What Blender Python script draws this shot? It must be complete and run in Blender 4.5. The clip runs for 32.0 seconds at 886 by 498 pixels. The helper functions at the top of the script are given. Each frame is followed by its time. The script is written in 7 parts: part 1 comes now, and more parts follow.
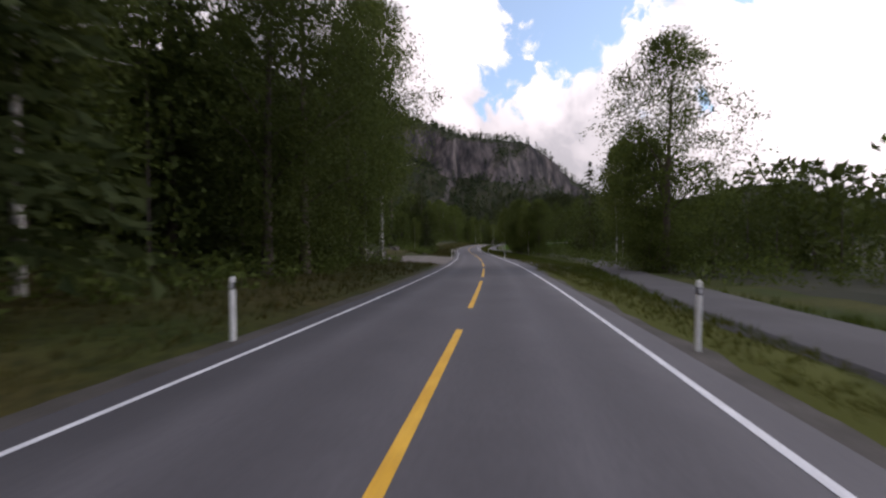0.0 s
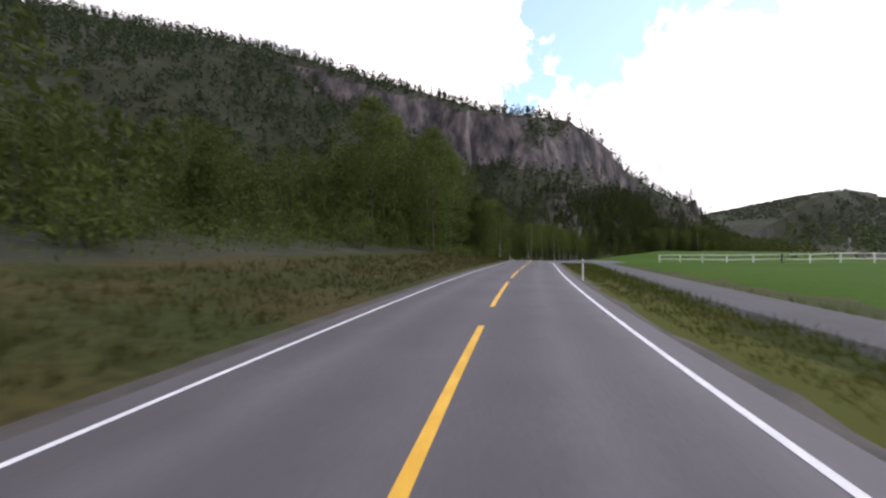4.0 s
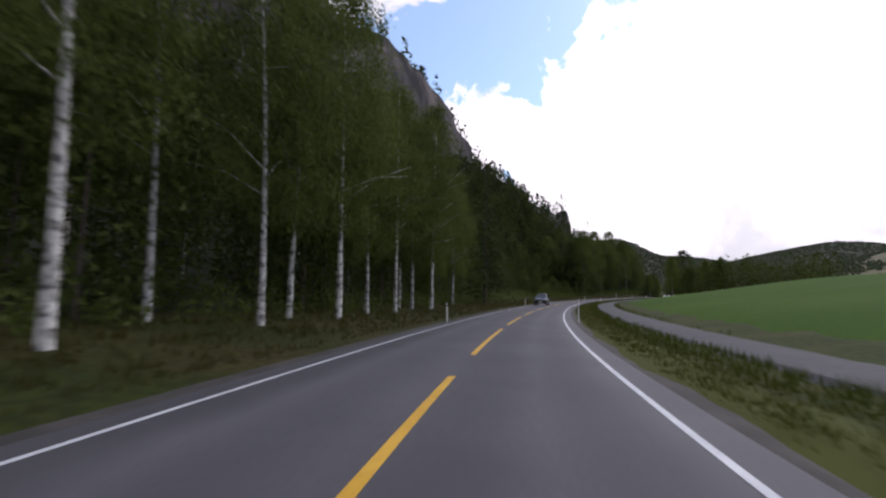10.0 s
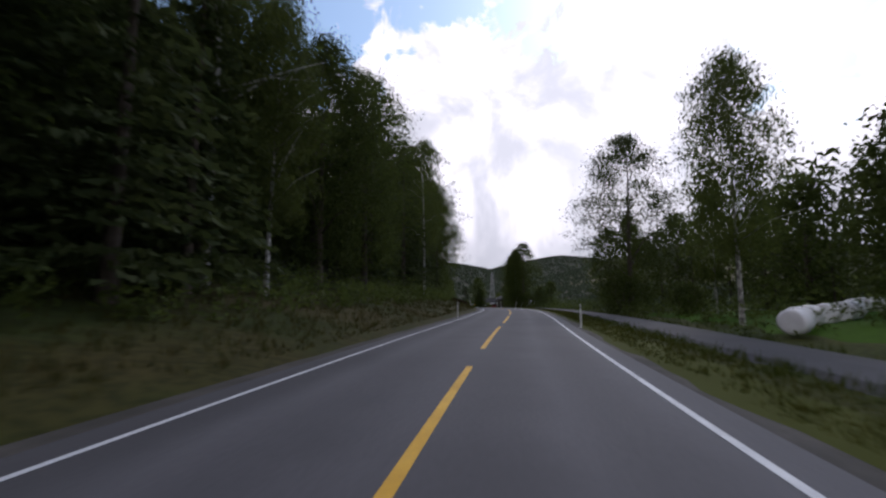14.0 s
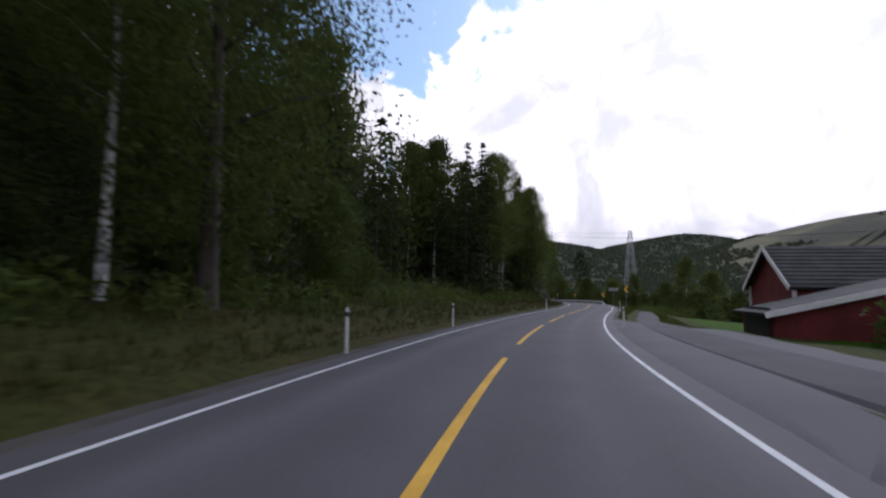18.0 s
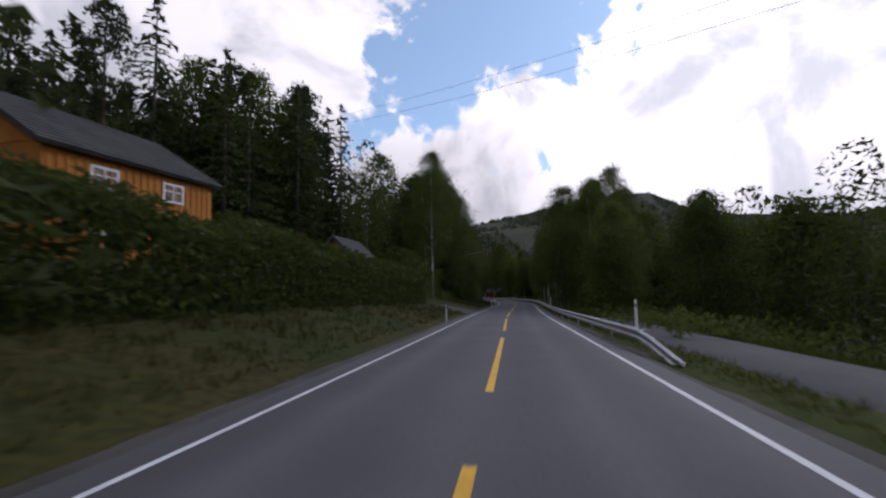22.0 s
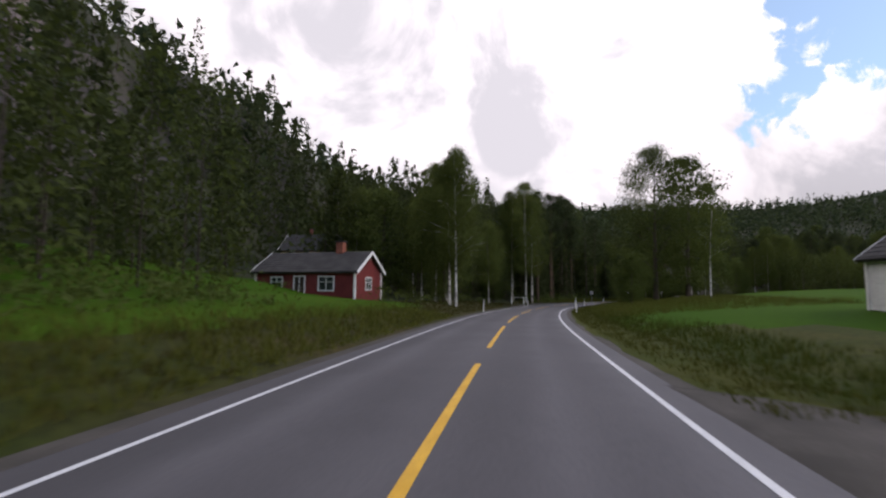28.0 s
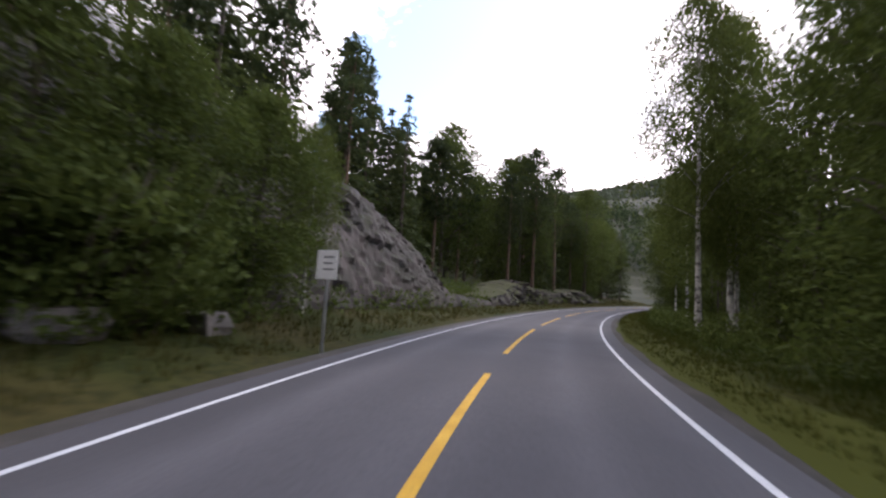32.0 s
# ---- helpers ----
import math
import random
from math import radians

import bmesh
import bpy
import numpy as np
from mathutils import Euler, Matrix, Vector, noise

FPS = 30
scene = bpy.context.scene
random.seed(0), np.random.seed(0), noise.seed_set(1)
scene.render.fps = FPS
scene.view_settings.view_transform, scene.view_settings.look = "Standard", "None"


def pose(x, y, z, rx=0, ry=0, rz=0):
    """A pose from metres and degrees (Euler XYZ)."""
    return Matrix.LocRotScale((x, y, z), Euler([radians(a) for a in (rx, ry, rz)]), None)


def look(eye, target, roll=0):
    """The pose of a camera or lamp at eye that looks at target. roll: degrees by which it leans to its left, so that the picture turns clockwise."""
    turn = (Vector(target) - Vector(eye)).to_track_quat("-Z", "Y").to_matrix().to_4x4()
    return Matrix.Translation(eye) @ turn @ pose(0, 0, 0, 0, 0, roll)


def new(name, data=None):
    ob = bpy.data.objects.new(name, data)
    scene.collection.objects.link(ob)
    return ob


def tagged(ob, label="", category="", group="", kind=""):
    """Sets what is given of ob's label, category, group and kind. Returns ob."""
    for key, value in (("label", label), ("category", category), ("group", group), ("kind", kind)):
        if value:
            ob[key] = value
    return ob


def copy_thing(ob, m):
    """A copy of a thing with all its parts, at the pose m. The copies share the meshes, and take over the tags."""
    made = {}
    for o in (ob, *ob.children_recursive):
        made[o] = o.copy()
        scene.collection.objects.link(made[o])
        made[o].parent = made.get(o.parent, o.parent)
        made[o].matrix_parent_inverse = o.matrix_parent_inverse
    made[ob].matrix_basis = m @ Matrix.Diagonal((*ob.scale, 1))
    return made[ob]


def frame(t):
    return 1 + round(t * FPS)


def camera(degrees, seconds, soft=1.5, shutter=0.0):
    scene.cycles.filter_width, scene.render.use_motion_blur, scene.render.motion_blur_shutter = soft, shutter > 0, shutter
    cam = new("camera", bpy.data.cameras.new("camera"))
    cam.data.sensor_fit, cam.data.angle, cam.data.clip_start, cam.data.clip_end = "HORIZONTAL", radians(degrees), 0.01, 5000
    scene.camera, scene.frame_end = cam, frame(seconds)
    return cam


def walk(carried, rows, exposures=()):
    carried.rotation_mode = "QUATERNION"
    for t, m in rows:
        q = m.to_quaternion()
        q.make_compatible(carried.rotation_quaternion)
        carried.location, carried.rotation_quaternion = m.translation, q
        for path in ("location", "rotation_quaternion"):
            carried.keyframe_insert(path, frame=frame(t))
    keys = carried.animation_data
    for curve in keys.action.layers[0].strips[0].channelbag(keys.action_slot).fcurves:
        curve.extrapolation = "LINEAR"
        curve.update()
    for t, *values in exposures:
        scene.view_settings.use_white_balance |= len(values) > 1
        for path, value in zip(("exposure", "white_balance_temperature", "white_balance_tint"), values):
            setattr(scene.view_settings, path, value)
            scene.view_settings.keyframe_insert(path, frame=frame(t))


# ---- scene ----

# ---------- camera ----------
cam = camera(88.84, 32.0, soft=2.4, shutter=0.12)
# seconds, eye x, y, z, yaw to the left, pitch up, roll
ROWS = [
    (0, 0.72, 0.01, 1.458, 9.07, -1.08, -0.23),
    (0.5, 0.25, 18.42, 1.185, 10.54, -0.16, -0.76),
    (1, -0.79, 36.80, 0.919, 12.88, 0.24, -1.82),
    (1.5, -2.62, 55.12, 0.688, 14.96, 0.49, -0.81),
    (2, -4.96, 73.35, 0.484, 15.88, 0.20, -0.98),
    (2.5, -7.31, 91.56, 0.320, 16.62, -0.57, -0.34),
    (3, -9.60, 109.69, 0.269, 16.72, -0.15, -0.29),
    (3.5, -11.65, 127.78, 0.295, 14.46, 0.79, 0.12),
    (4, -12.97, 145.86, 0.444, 11.60, 0.63, 0.15),
    (4.5, -13.51, 163.92, 0.626, 9.05, 0.26, 0.08),
    (5, -13.50, 181.94, 0.777, 7.50, -0.11, -0.07),
    (5.5, -13.33, 199.89, 0.851, 7.21, -0.33, -0.30),
    (6, -13.37, 217.80, 0.812, 7.81, 0.02, -0.85),
    (6.5, -13.78, 235.67, 0.631, 9.67, 2.28, 0.31),
    (7, -14.42, 253.53, 0.263, 10.67, 6.04, 0.40),
    (7.5, -14.66, 271.44, -0.178, 9.93, 5.08, -0.43),
    (8, -14.03, 289.37, -0.591, 6.95, 5.09, -1.38),
    (8.5, -12.29, 307.26, -0.977, 2.98, 5.42, -0.18),
    (9, -9.19, 324.97, -1.293, -1.45, 5.67, 0.48),
    (9.5, -4.78, 342.32, -1.465, -6.77, 5.79, -0.06),
    (10, 0.93, 359.14, -1.531, -12.56, 6.11, 0.61),
    (10.5, 7.72, 375.34, -1.536, -16.33, 6.62, -0.28),
    (11, 15.34, 390.94, -1.476, -19.19, 7.00, 0.55),
    (11.5, 23.60, 405.92, -1.321, -22.47, 6.42, -0.26),
    (12, 32.41, 420.36, -1.151, -25.32, 6.05, -0.32),
    (12.5, 41.79, 434.25, -1.003, -27.31, 5.44, -0.24),
    (13, 51.97, 447.48, -0.771, -30.72, 6.32, 0.53),
    (13.5, 63.21, 459.91, -0.468, -36.29, 7.30, 0.69),
    (14, 75.49, 471.54, -0.166, -40.31, 7.02, 0.16),
    (14.5, 88.47, 482.67, 0.119, -42.18, 6.60, -0.07),
    (15, 101.62, 493.81, 0.367, -41.39, 6.34, -0.16),
    (15.5, 114.34, 505.55, 0.550, -38.13, 6.24, -0.19),
    (16, 126.12, 518.28, 0.633, -33.40, 6.20, -0.19),
    (16.5, 136.78, 531.97, 0.607, -27.34, 5.65, 0.29),
    (17, 146.55, 546.33, 0.419, -23.72, 4.99, 0.96),
    (17.5, 156.20, 560.76, 0.104, -24.01, 4.30, 0.57),
    (18, 166.50, 574.72, -0.270, -27.85, 4.89, 0.92),
    (18.5, 177.93, 587.77, -0.567, -33.82, 4.33, 0.14),
    (19, 190.55, 599.68, -0.781, -40.19, 4.66, 0.58),
    (19.5, 203.71, 611.01, -1.069, -43.16, 4.99, 0.01),
    (20, 216.45, 622.79, -1.275, -40.18, 4.89, -1.00),
    (20.5, 227.74, 635.91, -1.347, -30.03, 5.11, -0.86),
    (21, 236.79, 650.67, -1.626, -19.31, 5.10, -1.42),
    (21.5, 243.74, 666.54, -2.104, -12.06, 5.08, -0.82),
    (22, 249.29, 682.96, -2.629, -7.90, 4.47, -1.05),
    (22.5, 254.26, 699.60, -3.180, -6.99, 4.10, 0.30),
    (23, 259.35, 716.21, -3.687, -8.18, 4.50, 0.77),
    (23.5, 264.77, 732.74, -4.153, -9.05, 4.24, 0.38),
    (24, 270.18, 749.28, -4.604, -7.95, 3.87, 0.10),
    (24.5, 274.80, 766.08, -5.044, -5.23, 3.56, -0.88),
    (25, 277.71, 783.23, -5.420, 1.28, 4.67, -2.72),
    (25.5, 278.09, 800.52, -5.696, 10.74, 4.47, -2.26),
    (26, 275.77, 817.55, -5.883, 19.56, 5.26, -2.85),
    (26.5, 271.34, 834.06, -6.072, 26.74, 5.74, -2.36),
    (27, 264.96, 849.83, -6.157, 32.90, 5.35, -1.05),
    (27.5, 257.39, 864.97, -6.270, 36.95, 4.99, -0.28),
    (28, 249.27, 879.71, -6.443, 38.66, 4.76, 0.25),
    (28.5, 241.21, 894.40, -6.684, 37.92, 4.67, 0.74),
    (29, 233.86, 909.35, -6.983, 34.99, 4.50, 1.33),
    (29.5, 227.82, 924.79, -7.344, 29.37, 3.98, 0.59),
    (30, 223.41, 940.70, -7.665, 23.55, 5.03, 1.10),
    (30.5, 220.76, 956.95, -7.877, 15.01, 5.53, 1.80),
    (31, 220.40, 973.39, -8.037, 4.92, 5.45, 2.83),
    (31.5, 222.66, 989.70, -8.127, -3.82, 5.51, 2.56),
    (32, 227.42, 1005.45, -8.122, -12.45, 5.50, 3.44),
]


def aim(x, y, z, yaw, pitch, roll):
    a, b = radians(yaw), radians(pitch)
    eye = Vector((x, y, z))
    return look(eye, eye + Vector((-math.sin(a) * math.cos(b), math.cos(a) * math.cos(b), math.sin(b))), roll)


EXPOSURES = [
    (0, -0.50, 6600, 22), (1, 0.0, 6600, 24), (2, -0.05, 6600, 26), (3, 0.15, 6600, 22), (5, -0.22, 6550, 20), (6, -0.45, 6550, 20), (7, -0.08, 6450, 24), (8, -0.12, 6450, 24), (9, -0.38, 6400, 23), (10, -0.46, 6300, 21), (11, -0.72, 6250, 20), (13, -0.90, 6100, 19), (16, -0.88, 6000, 19),
    (18, -0.75, 6000, 19), (20, -1.28, 6000, 18), (21, -1.22, 6050, 19), (22, -0.88, 6100, 20), (23, -0.40, 6250, 22), (24, 0.0, 6350, 29), (25, 0.10, 6450, 25), (26, 0.20, 6550, 21), (29, -0.66, 6450, 20), (30, 0.60, 6400, 23), (31, 0.55, 6450, 23), (32, 0.53, 6500, 22)]
walk(cam, [(t, aim(*rest)) for t, *rest in ROWS], EXPOSURES)

# ---------- world, sun ----------
world = bpy.data.worlds.new("sky")
scene.world = world
world.use_nodes = True
SUN_EL, SUN_AZ = 38.0, 70.0      # degrees above the horizon, clockwise from +y


def sky_nodes():
    nt = world.node_tree
    nt.nodes.clear()
    N, L = nt.nodes.new, nt.links.new
    out, bg = N("ShaderNodeOutputWorld"), N("ShaderNodeBackground")
    sky = N("ShaderNodeTexSky")
    sky.sky_type = "NISHITA"
    sky.sun_disc = False
    sky.sun_elevation, sky.sun_rotation = radians(SUN_EL), radians(SUN_AZ)
    sky.air_density, sky.dust_density, sky.ozone_density = 1.0, 1.0, 1.4
    co, sep = N("ShaderNodeTexCoord"), N("ShaderNodeSeparateXYZ")
    L(co.outputs["Generated"], sep.inputs[0])

    def op(kind, *ins, clamp=False):
        n = N("ShaderNodeMath")
        n.operation, n.use_clamp = kind, clamp
        for k, v in enumerate(ins):
            if isinstance(v, (int, float)):
                n.inputs[k].default_value = v
            else:
                L(v, n.inputs[k])
        return n.outputs[0]

    def step(v, lo, hi, a=0.0, b=1.0):
        n = N("ShaderNodeMapRange")
        n.interpolation_type = "SMOOTHSTEP"
        for k, w in enumerate((lo, hi, a, b)):
            n.inputs[1 + k].default_value = w
        L(v, n.inputs[0])
        return n.outputs[0]

    def fbm(scale, detail, rough, distort=0.0):
        n = N("ShaderNodeTexNoise")
        n.inputs["Scale"].default_value, n.inputs["Detail"].default_value, n.inputs["Roughness"].default_value, n.inputs["Distortion"].default_value = scale, detail, rough, distort
        L(co.outputs["Generated"], n.inputs["Vector"])
        return n.outputs[0]

    az, el = op("ARCTAN2", sep.outputs[0], sep.outputs[1]), op("ARCSINE", sep.outputs[2])
    # the sky is open over the cloud bank to the north-east and high in the east; elsewhere cloud with small gaps
    bank = op("SUBTRACT", el, op("MULTIPLY_ADD", az, 0.45, 0.33))
    gap_a = op("MINIMUM", bank, op("MINIMUM", op("MULTIPLY_ADD", az, 0.5, -0.02), op("MULTIPLY_ADD", az, -0.6, 0.41)))
    rise = op("MULTIPLY_ADD", az, 2.9, -2.6)
    gap_b = op("SUBTRACT", el, op("MULTIPLY_ADD", op("EXPONENT", op("MULTIPLY", op("MULTIPLY", rise, rise), -1.0)), 0.22, 0.37))
    gap_b = op("MINIMUM", gap_b, op("MULTIPLY_ADD", az, 0.6, -0.10))
    lumps = op("ADD", op("MULTIPLY_ADD", fbm(4.6, 4.0, 0.5, 0.3), 0.66, -0.33), op("MULTIPLY_ADD", fbm(13.0, 9.0, 0.62, 0.5), 0.42, -0.21))
    opened = op("ADD", op("MAXIMUM", op("MAXIMUM", gap_a, gap_b), -0.17), lumps)
    blue = step(opened, -0.01, 0.045)
    body = step(op("ADD", fbm(4.0, 8.0, 0.58, 0.6), op("MULTIPLY", fbm(11.0, 5.0, 0.6), 0.15)), 0.46, 0.66)
    low = step(el, 0.02, 0.28, 0.80, 1.0)
    under = op("MULTIPLY", step(az, 0.50, 0.16), step(az, -0.30, -0.02))
    under = op("MULTIPLY", op("MULTIPLY", under, step(el, 0.37, 0.27)), 0.22)
    tone = N("ShaderNodeValToRGB")
    e = tone.color_ramp.elements
    e[0].position, e[0].color = 0.0, (1.04, 1.05, 1.09, 1)
    e[1].position, e[1].color = 1.0, (1.74, 1.69, 1.70, 1)
    L(body, tone.inputs[0])
    haze = N("ShaderNodeMix")
    haze.data_type = "RGBA"
    haze.inputs[0].default_value = 0.22
    haze.inputs[7].default_value = (1.15, 1.32, 1.42, 1)
    dim = N("ShaderNodeMix")
    dim.data_type, dim.blend_type = "RGBA", "MULTIPLY"
    dim.inputs[0].default_value = 1.0
    dim.inputs[7].default_value = (0.25, 0.300, 0.305, 1)
    L(sky.outputs[0], dim.inputs[6])
    L(dim.outputs[2], haze.inputs[6])
    mix = N("ShaderNodeMix")
    mix.data_type = "RGBA"
    L(op("SUBTRACT", 1.0, blue), mix.inputs[0])
    L(haze.outputs[2], mix.inputs[6])
    nrm, dot, glow = N("ShaderNodeVectorMath"), N("ShaderNodeVectorMath"), N("ShaderNodeMix")
    nrm.operation, dot.operation = "NORMALIZE", "DOT_PRODUCT"
    L(co.outputs["Generated"], nrm.inputs[0])
    L(nrm.outputs[0], dot.inputs[0])
    ka, ke = radians(SUN_AZ), radians(SUN_EL)
    dot.inputs[1].default_value = (math.sin(ka) * math.cos(ke), math.cos(ka) * math.cos(ke), math.sin(ke))
    sunward = op("POWER", op("MAXIMUM", dot.outputs["Value"], 0.0), 2.0)
    gain = op("MULTIPLY", op("MULTIPLY", op("MULTIPLY_ADD", sunward, 0.55, 1.0), low), op("SUBTRACT", 1.0, under))
    glow.data_type, glow.blend_type, glow.clamp_result = "RGBA", "MULTIPLY", False
    glow.inputs[0].default_value = 1.0
    L(tone.outputs[0], glow.inputs[6])
    L(gain, glow.inputs[7])
    L(glow.outputs[2], mix.inputs[7])
    L(mix.outputs[2], bg.inputs[0])
    bg.inputs[1].default_value = 1.0
    L(bg.outputs[0], out.inputs[0])


sky_nodes()
sun_data = bpy.data.lights.new("sun", "SUN")
sun_data.energy, sun_data.angle, sun_data.color = 1.6, radians(16), (1.0, 0.95, 0.88)
sun = new("sun", sun_data)
sa, se = radians(SUN_AZ), radians(SUN_EL)
sun.matrix_world = look((math.sin(sa) * math.cos(se) * 300, math.cos(sa) * math.cos(se) * 300, math.sin(se) * 300), (0, 0, 0))

# ---------- materials ----------


def mat(name, a, b, scale=1.0, rough=0.85, bump=0.0, bump_scale=None, metal=0.0, c=None, fine=12.0, fine_mix=0.35, coords="Object", vary=0.0, trans=0.0, spec=0.3):
    """Two colours mixed by a broad noise, a third or a darker grain by a fine one, relief, and a change of tone from object to object."""
    m = bpy.data.materials.new(name)
    m.use_nodes = True
    nt = m.node_tree
    N, L = nt.nodes.new, nt.links.new
    bs = nt.nodes["Principled BSDF"]
    co = N("ShaderNodeTexCoord")
    if coords == "World":
        geo = N("ShaderNodeNewGeometry")
        vec = geo.outputs["Position"]
    else:
        vec = co.outputs["Object"]
    n1, n2 = N("ShaderNodeTexNoise"), N("ShaderNodeTexNoise")
    n1.inputs["Scale"].default_value, n1.inputs["Detail"].default_value = scale, 6.0
    n2.inputs["Scale"].default_value, n2.inputs["Detail"].default_value = scale * fine, 5.0
    L(vec, n1.inputs["Vector"])
    L(vec, n2.inputs["Vector"])
    r1 = N("ShaderNodeValToRGB")
    r1.color_ramp.elements[0].position, r1.color_ramp.elements[1].position = 0.36, 0.64
    r1.color_ramp.elements[0].color, r1.color_ramp.elements[1].color = (*a, 1), (*b, 1)
    L(n1.outputs[0], r1.inputs[0])
    r2 = N("ShaderNodeValToRGB")
    r2.color_ramp.elements[0].position, r2.color_ramp.elements[1].position = 0.42, 0.62
    L(n2.outputs[0], r2.inputs[0])
    f = N("ShaderNodeMath")
    f.operation = "MULTIPLY"
    f.inputs[1].default_value = fine_mix
    L(r2.outputs[0], f.inputs[0])
    mx = N("ShaderNodeMix")
    mx.data_type = "RGBA"
    L(f.outputs[0], mx.inputs[0])
    L(r1.outputs[0], mx.inputs[6])
    mx.inputs[7].default_value = (*(c or tuple(v * 0.55 for v in a)), 1)
    colour = mx.outputs[2]
    if vary:
        oi, hs, ma = N("ShaderNodeObjectInfo"), N("ShaderNodeHueSaturation"), N("ShaderNodeMapRange")
        ma.inputs[3].default_value, ma.inputs[4].default_value = 1 - vary, 1 + vary
        L(oi.outputs["Random"], ma.inputs[0])
        L(ma.outputs[0], hs.inputs["Value"])
        L(colour, hs.inputs["Color"])
        colour = hs.outputs[0]
    L(colour, bs.inputs["Base Color"])
    bs.inputs["Roughness"].default_value, bs.inputs["Metallic"].default_value = rough, metal
    bs.inputs["Specular IOR Level"].default_value = spec
    if bump:
        bp = N("ShaderNodeBump")
        bp.inputs["Strength"].default_value = bump
        n3 = N("ShaderNodeTexNoise")
        n3.inputs["Scale"].default_value, n3.inputs["Detail"].default_value = bump_scale or scale * 20, 6.0
        L(vec, n3.inputs["Vector"])
        L(n3.outputs[0], bp.inputs["Height"])
        L(bp.outputs[0], bs.inputs["Normal"])
    if trans:
        tr, sh, out = N("ShaderNodeBsdfTranslucent"), N("ShaderNodeMixShader"), nt.nodes["Material Output"]
        sh.inputs[0].default_value = trans
        L(colour, tr.inputs["Color"])
        L(bs.outputs[0], sh.inputs[1])
        L(tr.outputs[0], sh.inputs[2])
        L(sh.outputs[0], out.inputs["Surface"])
    return m


def leafy(name, a, b):
    """Leaves: a tone for each leaf, and one for each tree."""
    m = bpy.data.materials.new(name)
    m.use_nodes = True
    nt = m.node_tree
    N, L = nt.nodes.new, nt.links.new
    bs, out = nt.nodes["Principled BSDF"], nt.nodes["Material Output"]
    geo, oi = N("ShaderNodeNewGeometry"), N("ShaderNodeObjectInfo")
    mx, hs, ma = N("ShaderNodeMix"), N("ShaderNodeHueSaturation"), N("ShaderNodeMapRange")
    mx.data_type = "RGBA"
    mx.inputs[6].default_value, mx.inputs[7].default_value = (*a, 1), (*b, 1)
    L(geo.outputs["Random Per Island"], mx.inputs[0])
    ma.inputs[3].default_value, ma.inputs[4].default_value = 0.75, 1.25
    L(oi.outputs["Random"], ma.inputs[0])
    L(ma.outputs[0], hs.inputs["Value"])
    L(mx.outputs[2], hs.inputs["Color"])
    L(hs.outputs[0], bs.inputs["Base Color"])
    bs.inputs["Roughness"].default_value, bs.inputs["Specular IOR Level"].default_value = 0.75, 0.12
    tr, sh = N("ShaderNodeBsdfTranslucent"), N("ShaderNodeMixShader")
    sh.inputs[0].default_value = 0.42
    L(hs.outputs[0], tr.inputs["Color"])
    L(bs.outputs[0], sh.inputs[1])
    L(tr.outputs[0], sh.inputs[2])
    L(sh.outputs[0], out.inputs["Surface"])
    return m


ASPHALT = mat("asphalt", (0.074, 0.070, 0.077), (0.090, 0.086, 0.093), 0.35, 0.85, 0.25, 60, c=(0.061, 0.058, 0.064), fine=60, fine_mix=0.5, coords="World")


def wheel_tracks(m):
    """Darker bands where the wheels run, with patchy edges."""
    nt = m.node_tree
    N, L = nt.nodes.new, nt.links.new
    bs = nt.nodes["Principled BSDF"]
    old = bs.inputs["Base Color"].links[0].from_socket
    uv, sep, ramp, no, ad, mx = N("ShaderNodeUVMap"), N("ShaderNodeSeparateXYZ"), N("ShaderNodeValToRGB"), N("ShaderNodeTexNoise"), N("ShaderNodeMath"), N("ShaderNodeMix")
    uv.uv_map = "across"
    L(uv.outputs[0], sep.inputs[0])
    no.inputs["Scale"].default_value, no.inputs["Detail"].default_value = 0.7, 4.0
    geo = N("ShaderNodeNewGeometry")
    L(geo.outputs["Position"], no.inputs["Vector"])
    ad.operation = "MULTIPLY_ADD"
    ad.inputs[1].default_value, ad.inputs[2].default_value = 0.5, 0.0
    L(no.outputs[0], ad.inputs[0])
    su, ab, mr = N("ShaderNodeMath"), N("ShaderNodeMath"), N("ShaderNodeMapRange")
    L(sep.outputs[0], su.inputs[0])
    L(ad.outputs[0], su.inputs[1])
    ab.operation = "ABSOLUTE"
    L(su.outputs[0], ab.inputs[0])
    mr.inputs[1].default_value, mr.inputs[2].default_value = 0.0, 3.3
    L(ab.outputs[0], mr.inputs[0])
    r = ramp.color_ramp
    r.elements[0].position, r.elements[0].color = 0.0, (0.98, 0.98, 0.98, 1)
    r.elements[1].position, r.elements[1].color = 1.0, (0.97, 0.97, 0.97, 1)
    for p, v in ((0.22, 0.80), (0.34, 0.84), (0.48, 1.08), (0.62, 0.84), (0.74, 0.84), (0.86, 1.04)):
        el = r.elements.new(p)
        el.color = (v, v, v, 1)
    L(mr.outputs[0], ramp.inputs[0])
    mx.data_type, mx.blend_type = "RGBA", "MULTIPLY"
    mx.inputs[0].default_value = 1.0
    L(old, mx.inputs[6])
    L(ramp.outputs[0], mx.inputs[7])
    L(mx.outputs[2], bs.inputs["Base Color"])
    return m


